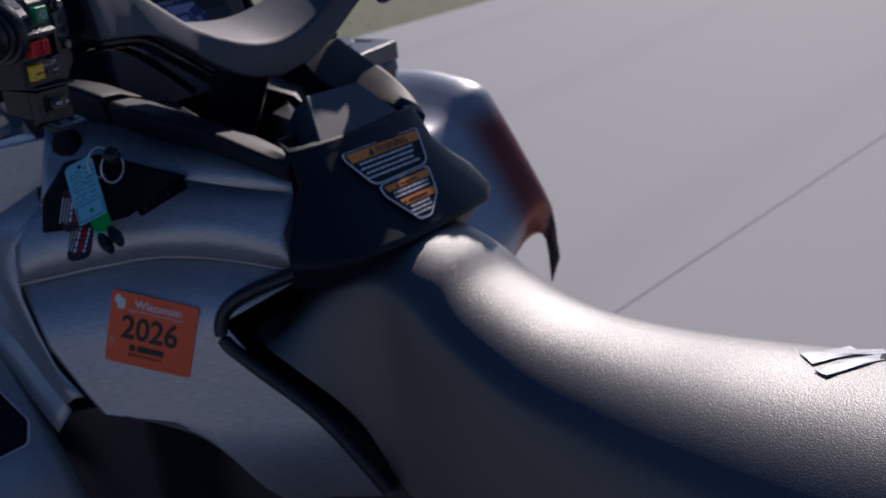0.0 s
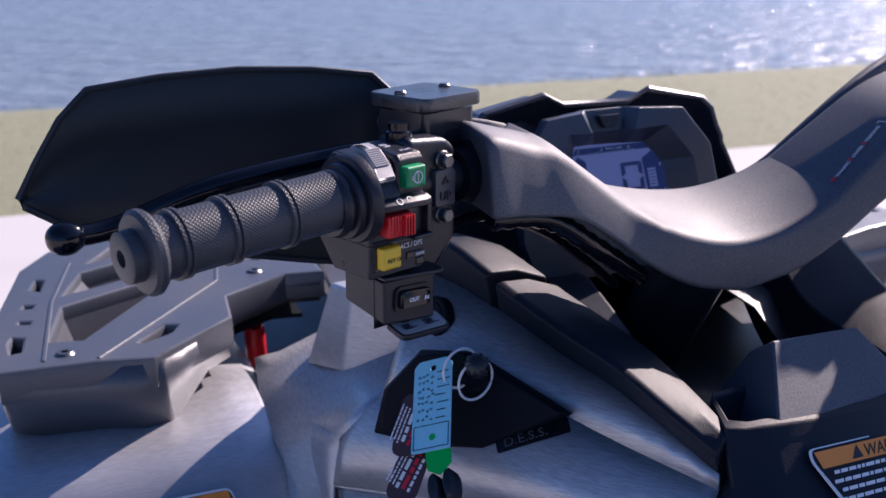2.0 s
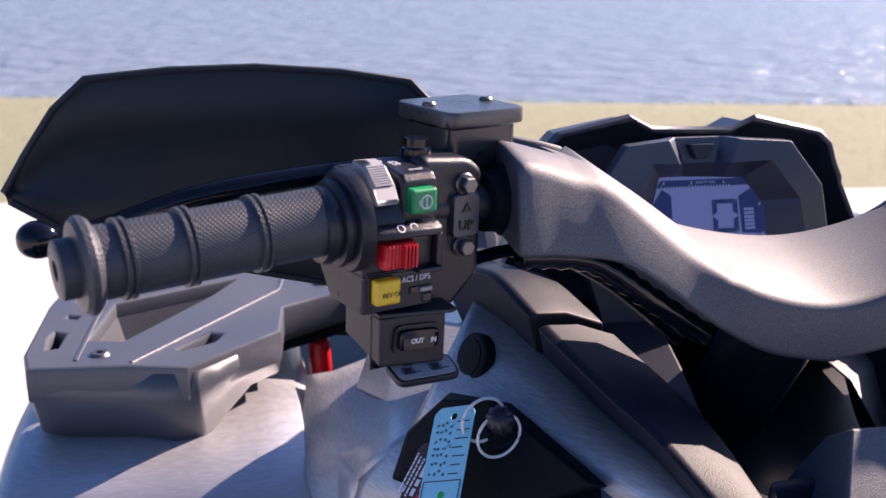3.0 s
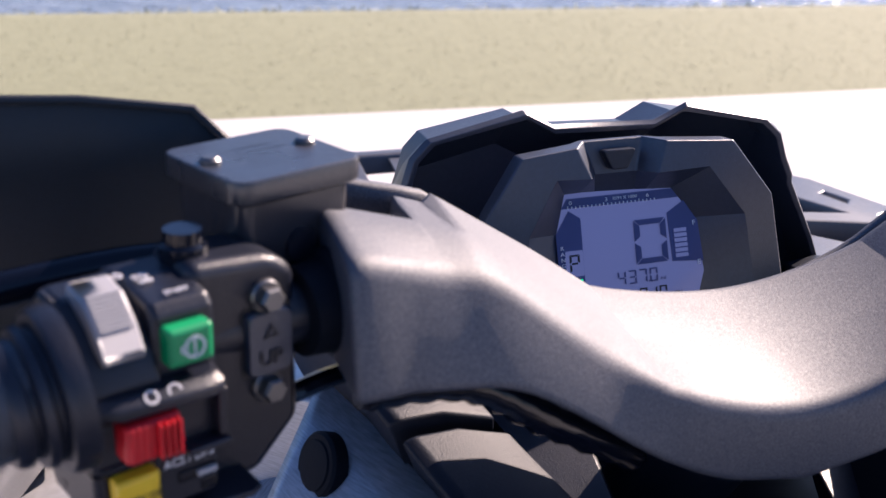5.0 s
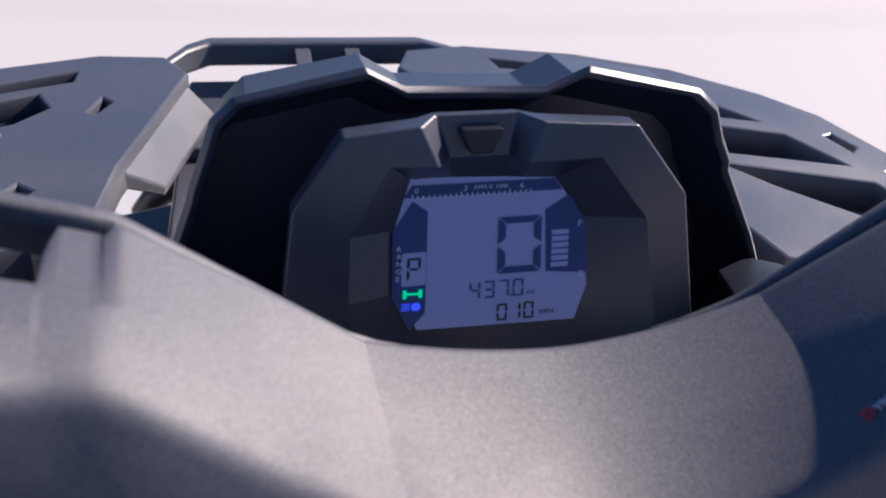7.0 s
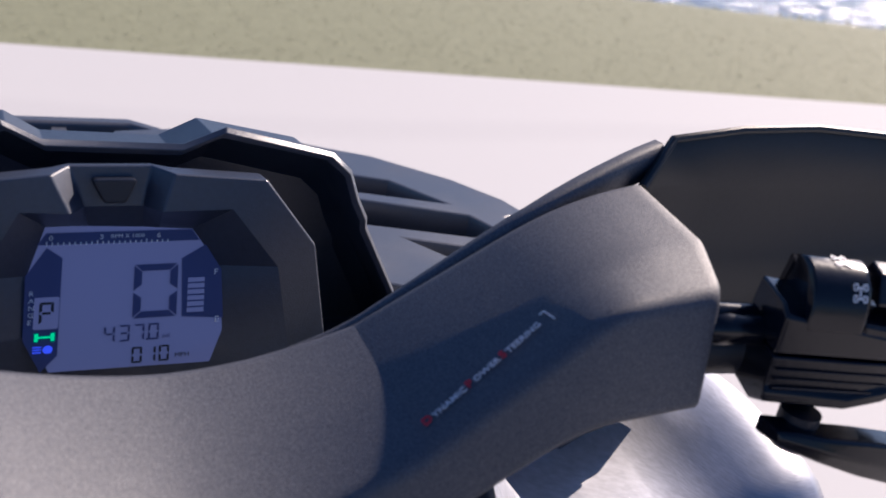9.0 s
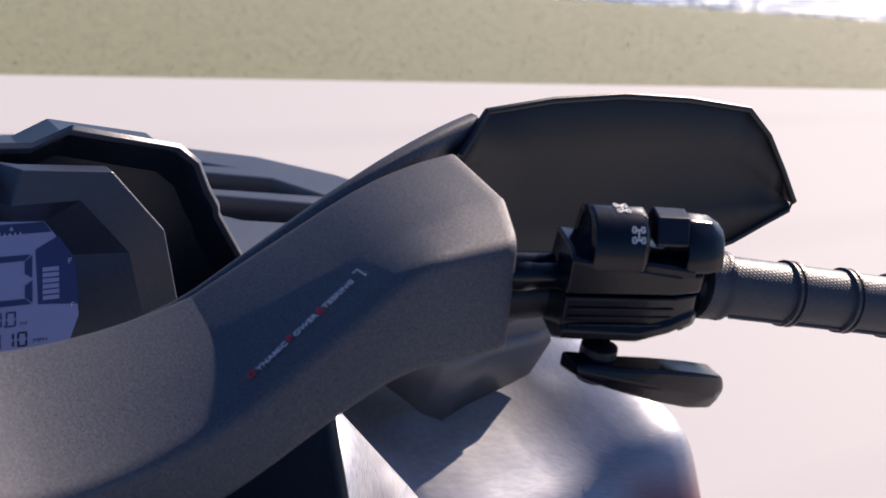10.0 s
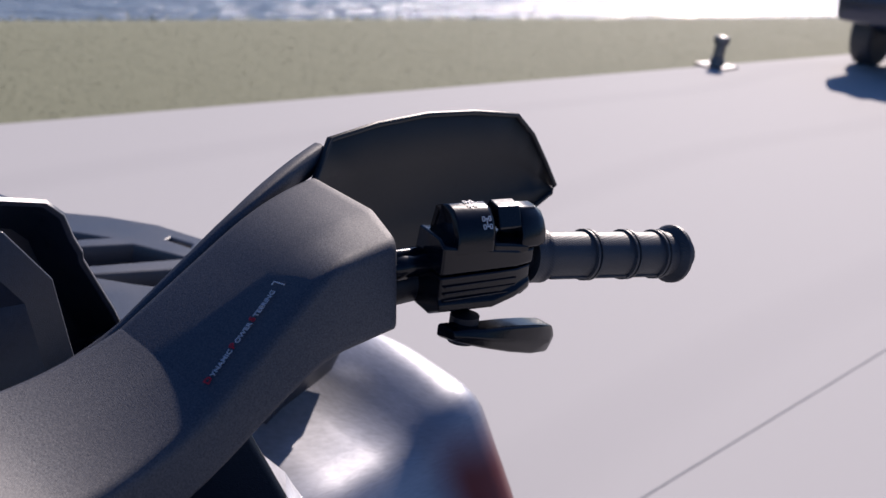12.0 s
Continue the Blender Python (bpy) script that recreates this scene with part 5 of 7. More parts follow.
# dark well, steering post and inner covers under the handlebar
part("inner_well", loft([[(-0.13, 0.02, 0.98), (0.13, 0.02, 0.98), (0.20, 0.34, 0.98), (-0.20, 0.34, 0.98)], [(-0.085, 0.0, 1.045), (0.085, 0.0, 1.045), (0.165, 0.34, 1.06), (-0.165, 0.34, 1.06)]]), M_BLACK, bike, "black inner cover", bevel=0.004)
part("steering_post", tube([(0, 0.23, 0.95), (0.0, 0.10, 1.15)], 0.028, 16), M_BLACK, bike, "black steering post")
for s in (-1, 1):
    part("inner_cover", loft([[(s * 0.05, 0.05, 1.075), (s * 0.115, 0.09, 1.085), (s * 0.115, 0.10, 1.06)], [(s * 0.05, 0.10, 1.100), (s * 0.125, 0.15, 1.105), (s * 0.125, 0.16, 1.07)], [(s * 0.04, 0.18, 1.112), (s * 0.13, 0.22, 1.108), (s * 0.13, 0.23, 1.07)], [(s * 0.04, 0.27, 1.105), (s * 0.13, 0.30, 1.09), (s * 0.13, 0.30, 1.05)]]), M_BLACK, bike, "black inner cover panel", bevel=0.004)
part("front_cowl", loft([[(-0.16, 0.30, 1.02), (0.16, 0.30, 1.02), (0.16, 0.30, 0.9), (-0.16, 0.30, 0.9)], [(-0.15, 0.40, 1.06), (0.15, 0.40, 1.06), (0.17, 0.42, 0.9), (-0.17, 0.42, 0.9)], [(-0.13, 0.56, 0.98), (0.13, 0.56, 0.98), (0.2, 0.60, 0.85), (-0.2, 0.60, 0.85)], [(-0.12, 0.74, 0.90), (0.12, 0.74, 0.90), (0.2, 0.78, 0.72), (-0.2, 0.78, 0.72)]]), M_BLACK, bike, "black front cowl under the rack", bevel=0.006)

# ---- labels on the pod ----
W_TL, W_TR, W_BR = Vector((-0.032, -0.064, 1.083)), Vector((0.073, -0.055, 1.078)), Vector((0.038, -0.116, 1.021))
pod_n = (W_TR - W_TL).cross(W_BR - W_TL).normalized()
pod_n = pod_n if pod_n.y < 0 else -pod_n
PM = basis(W_TL, W_TR - W_TL, pod_n.cross(W_TR - W_TL))
PM.translation = W_TL + pod_n * 0.0025
PM = PM @ Matrix(((1, 0.33, 0, 0), (0, 1, 0, 0), (0, 0, 1, 0), (0, 0, 0, 1)))


def label_plate(name, outer, m, parent, label, rim=0.0016, r=0.004):
    """A printed label: pale edge, dark field."""
    lab = part(name, placed(plate([rounded(outer, r)], 0.0006), m), M_WHITE, parent, label, smooth=0)
    c = Vector((sum(p[0] for p in outer) / len(outer), sum(p[1] for p in outer) / len(outer)))
    inner = [tuple(c + (Vector(p) - c) * (1 - rim / max(0.004, (Vector(p) - c).length) * 1.35)) for p in outer]
    part("field", placed(plate([rounded(inner, r * 0.8)], 0.0004), m @ Matrix.Translation((0, 0, 0.0004))), M_NAVY, lab, smooth=0)
    return lab, inner


def text_bars(m, x0, x1, y, rows, pitch, h, mat, parent, seed=1, lift=0.0009, slope=0.0):
    """Lines of unreadable print as broken bars."""
    r = random.Random(seed)
    shapes = []
    for i in range(rows):
        x, yy = x0 + r.uniform(0, 0.1) * (x1 - x0), y - i * pitch
        end = x1 - r.uniform(0, 0.12) * (x1 - x0)
        while x < end:
            w = r.uniform(1.0, 3.6) * h
            shapes.append([(x, yy + slope * (x - x0)), (min(x + w, end), yy + slope * (x - x0)), (min(x + w, end), yy + h + slope * (x - x0)), (x, yy + h + slope * (x - x0))])
            x += w + h * 0.55
    return part("print", placed(plate(shapes, 0.0002), m @ Matrix.Translation((0, 0, lift))), mat, parent, smooth=0)


def warn_triangle(m, x, y, s, parent, mat=M_INK):
    part("triangle", placed(plate([[(x, y), (x + s, y), (x + s / 2, y + s * 0.9)]], 0.0002), m @ Matrix.Translation((0, 0, 0.0011))), mat, parent, smooth=0)


WD = (W_TR - W_TL).length
big, inner = label_plate("warning_label", [(0, 0), (WD, 0), (WD * 0.955, -0.034), (WD * 0.90, -0.038), (0.030, -0.040), (0.022, -0.037), (0.001, -0.007)], PM, pod, "black warning label with orange heading")
part("heading", placed(plate([[(0.0035, -0.0025), (WD - 0.003, -0.0025), (WD - 0.0045, -0.0125), (0.0085, -0.0125)]], 0.0003), PM @ Matrix.Translation((0, 0, 0.0008))), M_ORANGE, big, smooth=0)
warn_triangle(PM, 0.031, -0.0110, 0.0085, big)
lettering("lettering", "WARNING", 0.0100, PM @ Matrix.Translation((0.041, -0.0112, 0.0011)), M_INK, big, wide=0.92)
text_bars(PM, 0.014, WD - 0.012, -0.0168, 4, 0.0052, 0.0020, M_WHITE, big, 3)
sm, inner = label_plate("warning_label", [(0.028, -0.042), (0.034, -0.0405), (WD * 0.89, -0.0395), (WD * 0.93, -0.043), (WD * 0.905, -0.068), (WD * 0.72, -0.087), (0.060, -0.086), (0.0295, -0.052)], PM, pod, "small five-sided warning label with two orange bands")
part("heading", placed(plate([[(0.0325, -0.0445), (WD * 0.90, -0.0435), (WD * 0.89, -0.0505), (0.0365, -0.0505)], [(0.0445, -0.0615), (WD * 0.885, -0.0615), (WD * 0.88, -0.0685), (0.0495, -0.0685)]], 0.0003), PM @ Matrix.Translation((0, 0, 0.0008))), M_ORANGE, sm, smooth=0)
lettering("lettering", "WARNING", 0.0052, PM @ Matrix.Translation((0.054, -0.0495, 0.0011)), M_INK, sm)
lettering("lettering", "AVERTISSEMENT", 0.0048, PM @ Matrix.Translation((0.054, -0.0672, 0.0011)), M_INK, sm, wide=0.8)
warn_triangle(PM, 0.0475, -0.0495, 0.0048, sm)
warn_triangle(PM, 0.0475, -0.0672, 0.0048, sm)
text_bars(PM, 0.040, WD - 0.016, -0.0545, 2, 0.0042, 0.0020, M_WHITE, sm, 4)
text_bars(PM, 0.053, WD - 0.022, -0.0725, 3, 0.0042, 0.0020, M_WHITE, sm, 5)

# ---- left and right body panels ----
def build_panel(s):
    """Faceted side panel: top band along the rail, shelf, and a sunk lower face that tapers back to the seat."""
    def sunk(y, z):
        return (0.203 + 0.788 * (y - 0.075) - 0.157 * (z - 0.989), y, z)

    U = [(0.166, 0.205, 1.126), (0.150, 0.155, 1.1235), (0.137, 0.117, 1.1165), (0.117, 0.073, 1.1015), (0.101, 0.026, 1.093), (0.079, -0.050, 1.071)]
    D = [(0.222, 0.140, 1.062), (0.200, 0.118, 1.072), (0.172, 0.090, 1.080), (0.146, 0.060, 1.081), (0.112, 0.004, 1.070), (0.080, -0.052, 1.062)]
    E = [(0.250, 0.152, 1.030), (0.232, 0.116, 1.036), (0.208, 0.082, 1.040), (0.180, 0.046, 1.043), (0.138, -0.008, 1.041), (0.100, -0.058, 1.020)]
    F = [sunk(0.146, 0.998), sunk(0.116, 1.004), sunk(0.080, 1.011), sunk(0.036, 1.016), sunk(-0.016, 1.008), (0.094, -0.068, 0.994)]
    G = [sunk(0.128, 0.935), sunk(0.108, 0.935), sunk(0.076, 0.940), sunk(0.038, 0.945), sunk(0.010, 0.948), sunk(-0.004, 0.950)]
    H = [sunk(0.102, 0.886), sunk(0.086, 0.886), sunk(0.064, 0.890), sunk(0.034, 0.898), sunk(0.000, 0.904), sunk(-0.030, 0.908)]
    K = [sunk(0.090, 0.866), sunk(0.070, 0.863), sunk(0.040, 0.861), sunk(0.006, 0.852), sunk(-0.036, 0.853), sunk(-0.076, 0.852)]
    N = [sunk(0.038, 0.858), sunk(0.020, 0.843), sunk(-0.001, 0.823), sunk(-0.043, 0.774), sunk(-0.085, 0.773), sunk(-0.127, 0.772)]
    U, D, E, F, G, H, K, N = (smooth_line([side(s, p) for p in r], 4) for r in (U, D, E, F, G, H, K, N))
    nose = [tuple((a * w0 + b * w1 + c * w2) for a, b, c in zip(D, E, F)) for w0, w1, w2 in ((0.40, 0.60, 0.0), (0.16, 0.82, 0.02), (0.05, 0.83, 0.12), (0.0, 0.62, 0.38))]
    lip = [p + Vector((s * -0.0035, 0.0015, -0.004)) for p in F]
    # three strips that meet in hard creases: band under the rail, rounded shelf, sunk lower face
    bm = loft([U, D], caps=False, closed=False)
    loft([D, *nose, F], caps=False, closed=False, bm=bm)
    loft([F, lip], caps=False, closed=False, bm=bm)
    loft([lip, G, H, K, N], caps=False, closed=False, bm=bm)
    p = part("side_panel", bm, M_PAINT, bike, "brushed titanium painted side panel", smooth=45)
    mod = p.modifiers.new("shell", "SOLIDIFY")
    mod.thickness, mod.offset = 0.002, 0.0
    return p


panel_left = build_panel(-1)
build_panel(1)
def build_shoulder(s):
    """Shelf ahead of the side panel, its crease, and the flank that falls into the gap beside the fender."""
    def run(row):
        return [side(s, p) for p in row]

    def fine(row, k=3):
        return [a.lerp(b, i / k) for a, b in zip(row, row[1:]) for i in range(k)] + [row[-1]]

    def sunk(y, z):
        return (0.203 + 0.788 * (y - 0.075) - 0.157 * (z - 0.989), y, z)

    inner = run(((0.222, 0.140, 1.062), (0.196, 0.200, 1.056), (0.165, 0.270, 1.046), (0.145, 0.400, 1.030)))
    crease = run(((0.250, 0.152, 1.030), (0.256, 0.222, 1.0125), (0.249, 0.300, 1.0065), (0.246, 0.372, 1.0075)))
    front = run(((0.250, 0.152, 1.030), sunk(0.146, 0.998), sunk(0.145, 0.985), sunk(0.136, 0.951), sunk(0.124, 0.915), sunk(0.104, 0.884)))
    corner = run(((0.256, 0.222, 1.0125), (0.258, 0.205, 0.9895), (0.2574, 0.182, 0.9687), (0.2565, 0.163, 0.949), (0.2553, 0.145, 0.9305), (0.2505, 0.105, 0.8873)))
    edge = corner[::-1] + crease[2:]
    foot = run(((0.2538, 0.122, 0.876), (0.2575, 0.150, 0.903), (0.2615, 0.172, 0.930), (0.265, 0.185, 0.946), (0.270, 0.208, 0.966), (0.276, 0.240, 0.981), (0.2770, 0.300, 0.988), (0.266, 0.385, 1.000)))
    step = [p + Vector((-s * 0.004, 0.003, -0.010)) for p in foot]
    low = [p + Vector((s * 0.010, 0.012, -0.030)) for p in foot]
    bm = bmesh.new()
    for a, b in ((inner, crease), (front, corner), (edge, foot), (foot, step), (step, low)):
        a, b = fine(a), fine(b)
        loft([a, [p.lerp(q, 0.5) for p, q in zip(a, b)], b], closed=False, caps=False, bm=bm)
    bmesh.ops.remove_doubles(bm, verts=bm.verts, dist=0.0004)
    bmesh.ops.recalc_face_normals(bm, faces=bm.faces)
    sp = part("shoulder_panel", bm, M_PAINT, bike, "brushed titanium shoulder panel", smooth=24)
    mod = sp.modifiers.new("shell", "SOLIDIFY")
    mod.thickness, mod.offset = 0.002, 0.0


for s in (-1, 1):
    build_shoulder(s)
    part("corner_block", loft([[side(s, p) for p in r] for r in (((0.150, 0.205, 1.030), (0.217, 0.268, 1.026), (0.234, 0.320, 1.015), (0.13, 0.34, 1.02)), ((0.158, 0.216, 1.103), (0.207, 0.262, 1.097), (0.214, 0.303, 1.091), (0.14, 0.33, 1.085)))]), M_PAINT, bike, "brushed titanium corner block", bevel=0.003, seg=3, smooth=30)
part("socket", turned((-0.172, 0.158, 1.105), (-0.1805, 0.1555, 1.1085), [(0, 0), (0, 0.016), (0.7, 0.016), (0.85, 0.0145), (0.85, 0.012), (0.95, 0.0115), (1, 0.008), (1, 0)], 24), M_MATT, bike, "round black power socket cap")
# keyed ignition post in its dark recess
recess = [Vector(p) for p in ((-0.197, 0.122, 1.100), (-0.174, 0.096, 1.105), (-0.135, 0.031, 1.083), (-0.178, 0.062, 1.052), (-0.201, 0.086, 1.046), (-0.232, 0.124, 1.044), (-0.221, 0.131, 1.072))]
out = Vector((-0.72, -0.54, 0.44)).normalized()
lifts = (0.014, 0.012, 0.004, 0.005, 0.006, 0.006, 0.012)
mid = sum(recess, Vector()) / len(recess)
part("ignition_shroud", loft([[p - out * 0.012 for p in recess], [p + out * 0.003 for p in recess], [p + (mid - p) * (0.16 if i in (0, 5, 6) else 0.05) + out * h for i, (p, h) in enumerate(zip(recess, lifts))]]), M_MATT, bike, "black ignition shroud", bevel=0.002, seg=2, smooth=25)
post = part("ignition_post", turned((-0.176, 0.082, 1.088), (-0.184, 0.066, 1.106), [(0, 0), (0, 0.011), (0.5, 0.010), (0.55, 0.008), (1, 0.007), (1, 0)], 18), M_MATT, bike, "black ignition key post")
en = Vector((-0.57, -0.46, 0.68)).normalized()
dm = basis(Vector((-0.1700, 0.0525, 1.0560)) + en * 0.0016, (0.0392, -0.0215, 0.0178), en.cross(Vector((0.0392, -0.0215, 0.0178))))
em = part("emblem", placed(plate([rounded([(-0.003, -0.004), (0.046, -0.004), (0.046, 0.0065), (-0.003, 0.0065)], 0.0015)], 0.0012), dm), M_GLOSS, bike, "small black emblem plate", smooth=0)
lettering("lettering", "D.E.S.S.", 0.0082, dm @ Matrix.Translation((0.002, -0.0016, 0.0008)), M_BOLT, em, wide=1.2)

# ---- registration decal ----
R_TL, R_TR, R_BR = Vector((-0.203, 0.075, 0.989)), Vector((-0.157, 0.012, 0.966)), Vector((-0.171, 0.016, 0.897))
rw, rh = (R_TR - R_TL).length, (R_BR - R_TR).length
rn = (R_TR - R_TL).cross(R_BR - R_TR).normalized()
rn = rn if rn.x < 0 else -rn
RM = basis(R_TL, R_TR - R_TL, rn.cross(R_TR - R_TL))
RM.translation = R_TL + rn * 0.0022
decal = part("registration_decal", placed(plate([rounded([(0, 0), (rw, 0), (rw, -rh), (0, -rh)], 0.003)], 0.0005), RM), M_DECAL, panel_left, "orange-red registration decal with a year", smooth=0)
UP = Matrix.Translation((0, 0, 0.0006))
lettering("lettering", "Wisconsin", 0.0105, RM @ UP @ Matrix.Translation((0.0225, -0.0130, 0)), M_WHITE, decal, wide=1.0, bold=0.0002)
lettering("lettering", "Department of Natural Resources", 0.0043, RM @ UP @ Matrix.Translation((0.0165, -0.0175, 0)), M_WHITE, decal, wide=0.86)
lettering("lettering", "2026", 0.0315, RM @ UP @ Matrix.Translation((0.0120, -0.0440, 0)), M_INK, decal, wide=0.86, bold=0.0007)
part("print", placed(plate([[(0.022, -0.0560), (0.0275, -0.0560), (0.0275, -0.0500), (0.022, -0.0500)], [(0.0295, -0.0560), (0.0545, -0.0560), (0.0545, -0.0500), (0.0295, -0.0500)]], 0.0002), RM @ UP), M_INK, decal, "dark number bar", smooth=0)
lettering("lettering", "EXPIRES MARCH 31", 0.0042, RM @ UP @ Matrix.Translation((0.0215, -0.0612, 0)), M_INK, decal, wide=0.9)
part("state_shape", placed(plate([[(0.0045, -0.0040), (0.0075, -0.0030), (0.0090, -0.0055), (0.0125, -0.0065), (0.0140, -0.0090), (0.0132, -0.0165), (0.0075, -0.0170), (0.0060, -0.0130), (0.0035, -0.0100)]], 0.0002), RM @ UP), M_WHITE, decal, smooth=0)
rr = random.Random(8)
part("scuff", placed(plate([[(x, y), (x + 0.0012, y + 0.0003), (x + 0.0007, y + 0.0012)] for x, y in ((rr.uniform(0.002, 0.009), rr.uniform(-0.058, -0.045)) for i in range(16))], 0.0002), RM @ UP), M_WHITE, decal, smooth=0)

# ---- seat ----
SEAT = [  # y, half crest, crown height, half foot, foot height
    (-0.006, 0.085, 0.948, 0.120, 0.935), (-0.020, 0.088, 0.966, 0.130, 0.925), (-0.050, 0.082, 0.988, 0.114, 0.893), (-0.075, 0.078, 0.999, 0.098, 0.865), (-0.100, 0.074, 1.007, 0.088, 0.835), (-0.125, 0.070, 1.006, 0.082, 0.79), (-0.155, 0.070, 0.993, 0.085, 0.77), (-0.190, 0.072, 0.971, 0.092, 0.76), (-0.260, 0.080, 0.949, 0.106, 0.76),
    (-0.340, 0.090, 0.946, 0.124, 0.76), (-0.420, 0.103, 0.952, 0.146, 0.76), (-0.500, 0.114, 0.962, 0.170, 0.76), (-0.62, 0.128, 0.985, 0.19, 0.77), (-0.80, 0.135, 1.005, 0.20, 0.80), (-0.95, 0.12, 1.0, 0.17, 0.82)]
rings = []
for i in range(len(SEAT) - 1):
    for k in range(5):
        t = k / 5
        before, here, after, later = SEAT[max(i - 1, 0)], SEAT[i], SEAT[i + 1], SEAT[min(i + 2, len(SEAT) - 1)]
        y, w, c, f, b = [0.5 * (2 * p1 + (p2 - p0) * t + (2 * p0 - 5 * p1 + 4 * p2 - p3) * t * t + (3 * p1 - p0 - 3 * p2 + p3) * t ** 3) for p0, p1, p2, p3 in zip(before, here, after, later)]
        half = [(w * u, c - 0.34 * w * u ** 2.6) for u in (0.0, 0.25, 0.5, 0.75, 1.0)]
        drop, reach = c - 0.34 * w - b, f - w
        half += [(w + reach * u, c - 0.34 * w - 0.75 * reach * u - (drop - 0.75 * reach) * u ** 1.6) for u in (0.15, 0.32, 0.5, 0.75, 1.0)]
        rings.append([(-x, y, z) for x, z in half[::-1]] + [(x, y, z) for x, z in half[1:]])
seat = part("seat", hs(loft(rings)), M_SEAT, bike, "black grained vinyl saddle seat", smooth=80)
for s in (-1, 1):
    lip = smooth_line([side(s, p) for p in ((0.100, -0.066, 0.996), (0.128, -0.030, 0.980), (0.143, -0.006, 0.960), (0.149, -0.005, 0.935), (0.137, -0.030, 0.908), (0.108, -0.080, 0.855), (0.082, -0.127, 0.780))], 6)
    # Dark tube stands in for the shadowed groove between panel and seat.
    part("seat_groove_shade", tube(lip, 0.007, 8), M_BLACK, bike, "dark tube standing in for the shadowed groove along the seat", smooth=60)
# ---- front rack ----
def rack_wing(s):
    def at(x, y, z):
        return side(s, (x, y, z))

    outer = [(0.360, 0.290), (0.291, 0.352), (0.286, 0.406), (0.223, 0.446), (0.189, 0.440), (0.190, 0.470), (0.178, 0.545), (0.131, 0.715), (0.150, 0.752), (0.204, 0.756), (0.300, 0.722), (0.376, 0.671), (0.430, 0.605),
             (0.456, 0.553), (0.474, 0.431), (0.477, 0.330), (0.471, 0.303), (0.448, 0.302), (0.402, 0.299)]
    holes = [[(0.371, 0.324), (0.344, 0.358), (0.331, 0.352), (0.338, 0.335), (0.364, 0.318)], [(0.252, 0.505), (0.236, 0.493), (0.226, 0.512), (0.240, 0.524)], [(0.206, 0.638), (0.197, 0.630), (0.184, 0.658), (0.195, 0.670)],
             [(0.433, 0.358), (0.421, 0.432), (0.322, 0.484), (0.345, 0.440), (0.406, 0.352)], [(0.415, 0.468), (0.398, 0.526), (0.272, 0.592), (0.262, 0.562), (0.296, 0.522)], [(0.390, 0.556), (0.360, 0.612), (0.248, 0.672), (0.236, 0.645), (0.258, 0.618)],
             [(0.338, 0.650), (0.290, 0.690), (0.220, 0.722), (0.222, 0.698)],
             [(0.451, 0.490), (0.445, 0.520), (0.434, 0.517), (0.439, 0.480)], [(0.468, 0.362), (0.464, 0.376), (0.452, 0.370), (0.454, 0.338), (0.466, 0.335)], [(0.461, 0.402), (0.459, 0.412), (0.446, 0.408), (0.448, 0.398)], [(0.458, 0.440), (0.455, 0.452), (0.443, 0.449), (0.446, 0.437)]]
    for i in range(3, 7):
        cx, cy = sum(p[0] for p in holes[i]) / len(holes[i]), sum(p[1] for p in holes[i]) / len(holes[i])
        holes[i] = [(cx + (x - cx) * 1.10, cy + (y - cy) * 1.12) for x, y in holes[i]]
    cx, cy = 0.31, 0.53
    part("rack_floor", slab([at(cx + (x - cx) * 0.86, cy + (y - cy) * 0.86, 1.006) for x, y in outer if y > 0.31], (0, 0, 1), 0.004), M_MATT, bike, "black panel under the rack wing", smooth=0)
    bm = plate([[tuple(at(x, y, 1.046).xy) for x, y in o] for o in [outer] + holes], 0.022, 0.0025)
    wing = part("rack_wing", placed(bm, Matrix.Translation((0, 0, 1.042))), M_RACK, bike, "grey composite rack wing with slots", smooth=30)
    wall = [(0.474, 0.44, 0.036), (0.477, 0.330, 0.044), (0.471, 0.303, 0.050), (0.448, 0.301, 0.056), (0.402, 0.298, 0.066), (0.372, 0.289, 0.069), (0.352, 0.291, 0.060), (0.337, 0.304, 0.048), (0.316, 0.328, 0.034), (0.292, 0.352, 0.034), (0.287, 0.405, 0.030), (0.224, 0.445, 0.028), (0.190, 0.439, 0.028)]
    bm = loft([[at(x, y, 1.050) for x, y, d in wall], [at(x * 1.004, y - 0.002, 1.050 - d * 0.3) for x, y, d in wall], [at(x * 0.994, y + 0.009, 1.050 - d) for x, y, d in wall]], caps=False, closed=False)
    sk = part("rack_skirt", bm, M_RACK, bike, "grey composite rack side wall", bevel=0.003, smooth=40)
    sk.modifiers.new("shell", "SOLIDIFY").thickness = 0.006
    # raised line along the beam, and sloping inner walls of the slots
    for line in (((0.400, 0.303), (0.286, 0.450), (0.277, 0.505), (0.262, 0.60)), ((0.440, 0.312), (0.431, 0.450), (0.412, 0.560))):
        part("rib", tube([at(x, y, 1.0545) for x, y in line], 0.0022, 6), M_RACK, wing)
    for hole in holes[3:6]:
        for (x0, y0), (x1, y1) in ((hole[0], hole[1]), (hole[1], hole[2])):
            cx, cy = sum(p[0] for p in hole) / len(hole), sum(p[1] for p in hole) / len(hole)
            low = [(x + (cx - x) * 0.22, y + (cy - y) * 0.22) for x, y in ((x1, y1), (x0, y0))]
            part("slot_wall", slab([at(x0, y0, 1.049), at(x1, y1, 1.049), at(*low[0], 1.018), at(*low[1], 1.018)], (0, 0, 1), 0.003), M_RACK, wing, smooth=0)
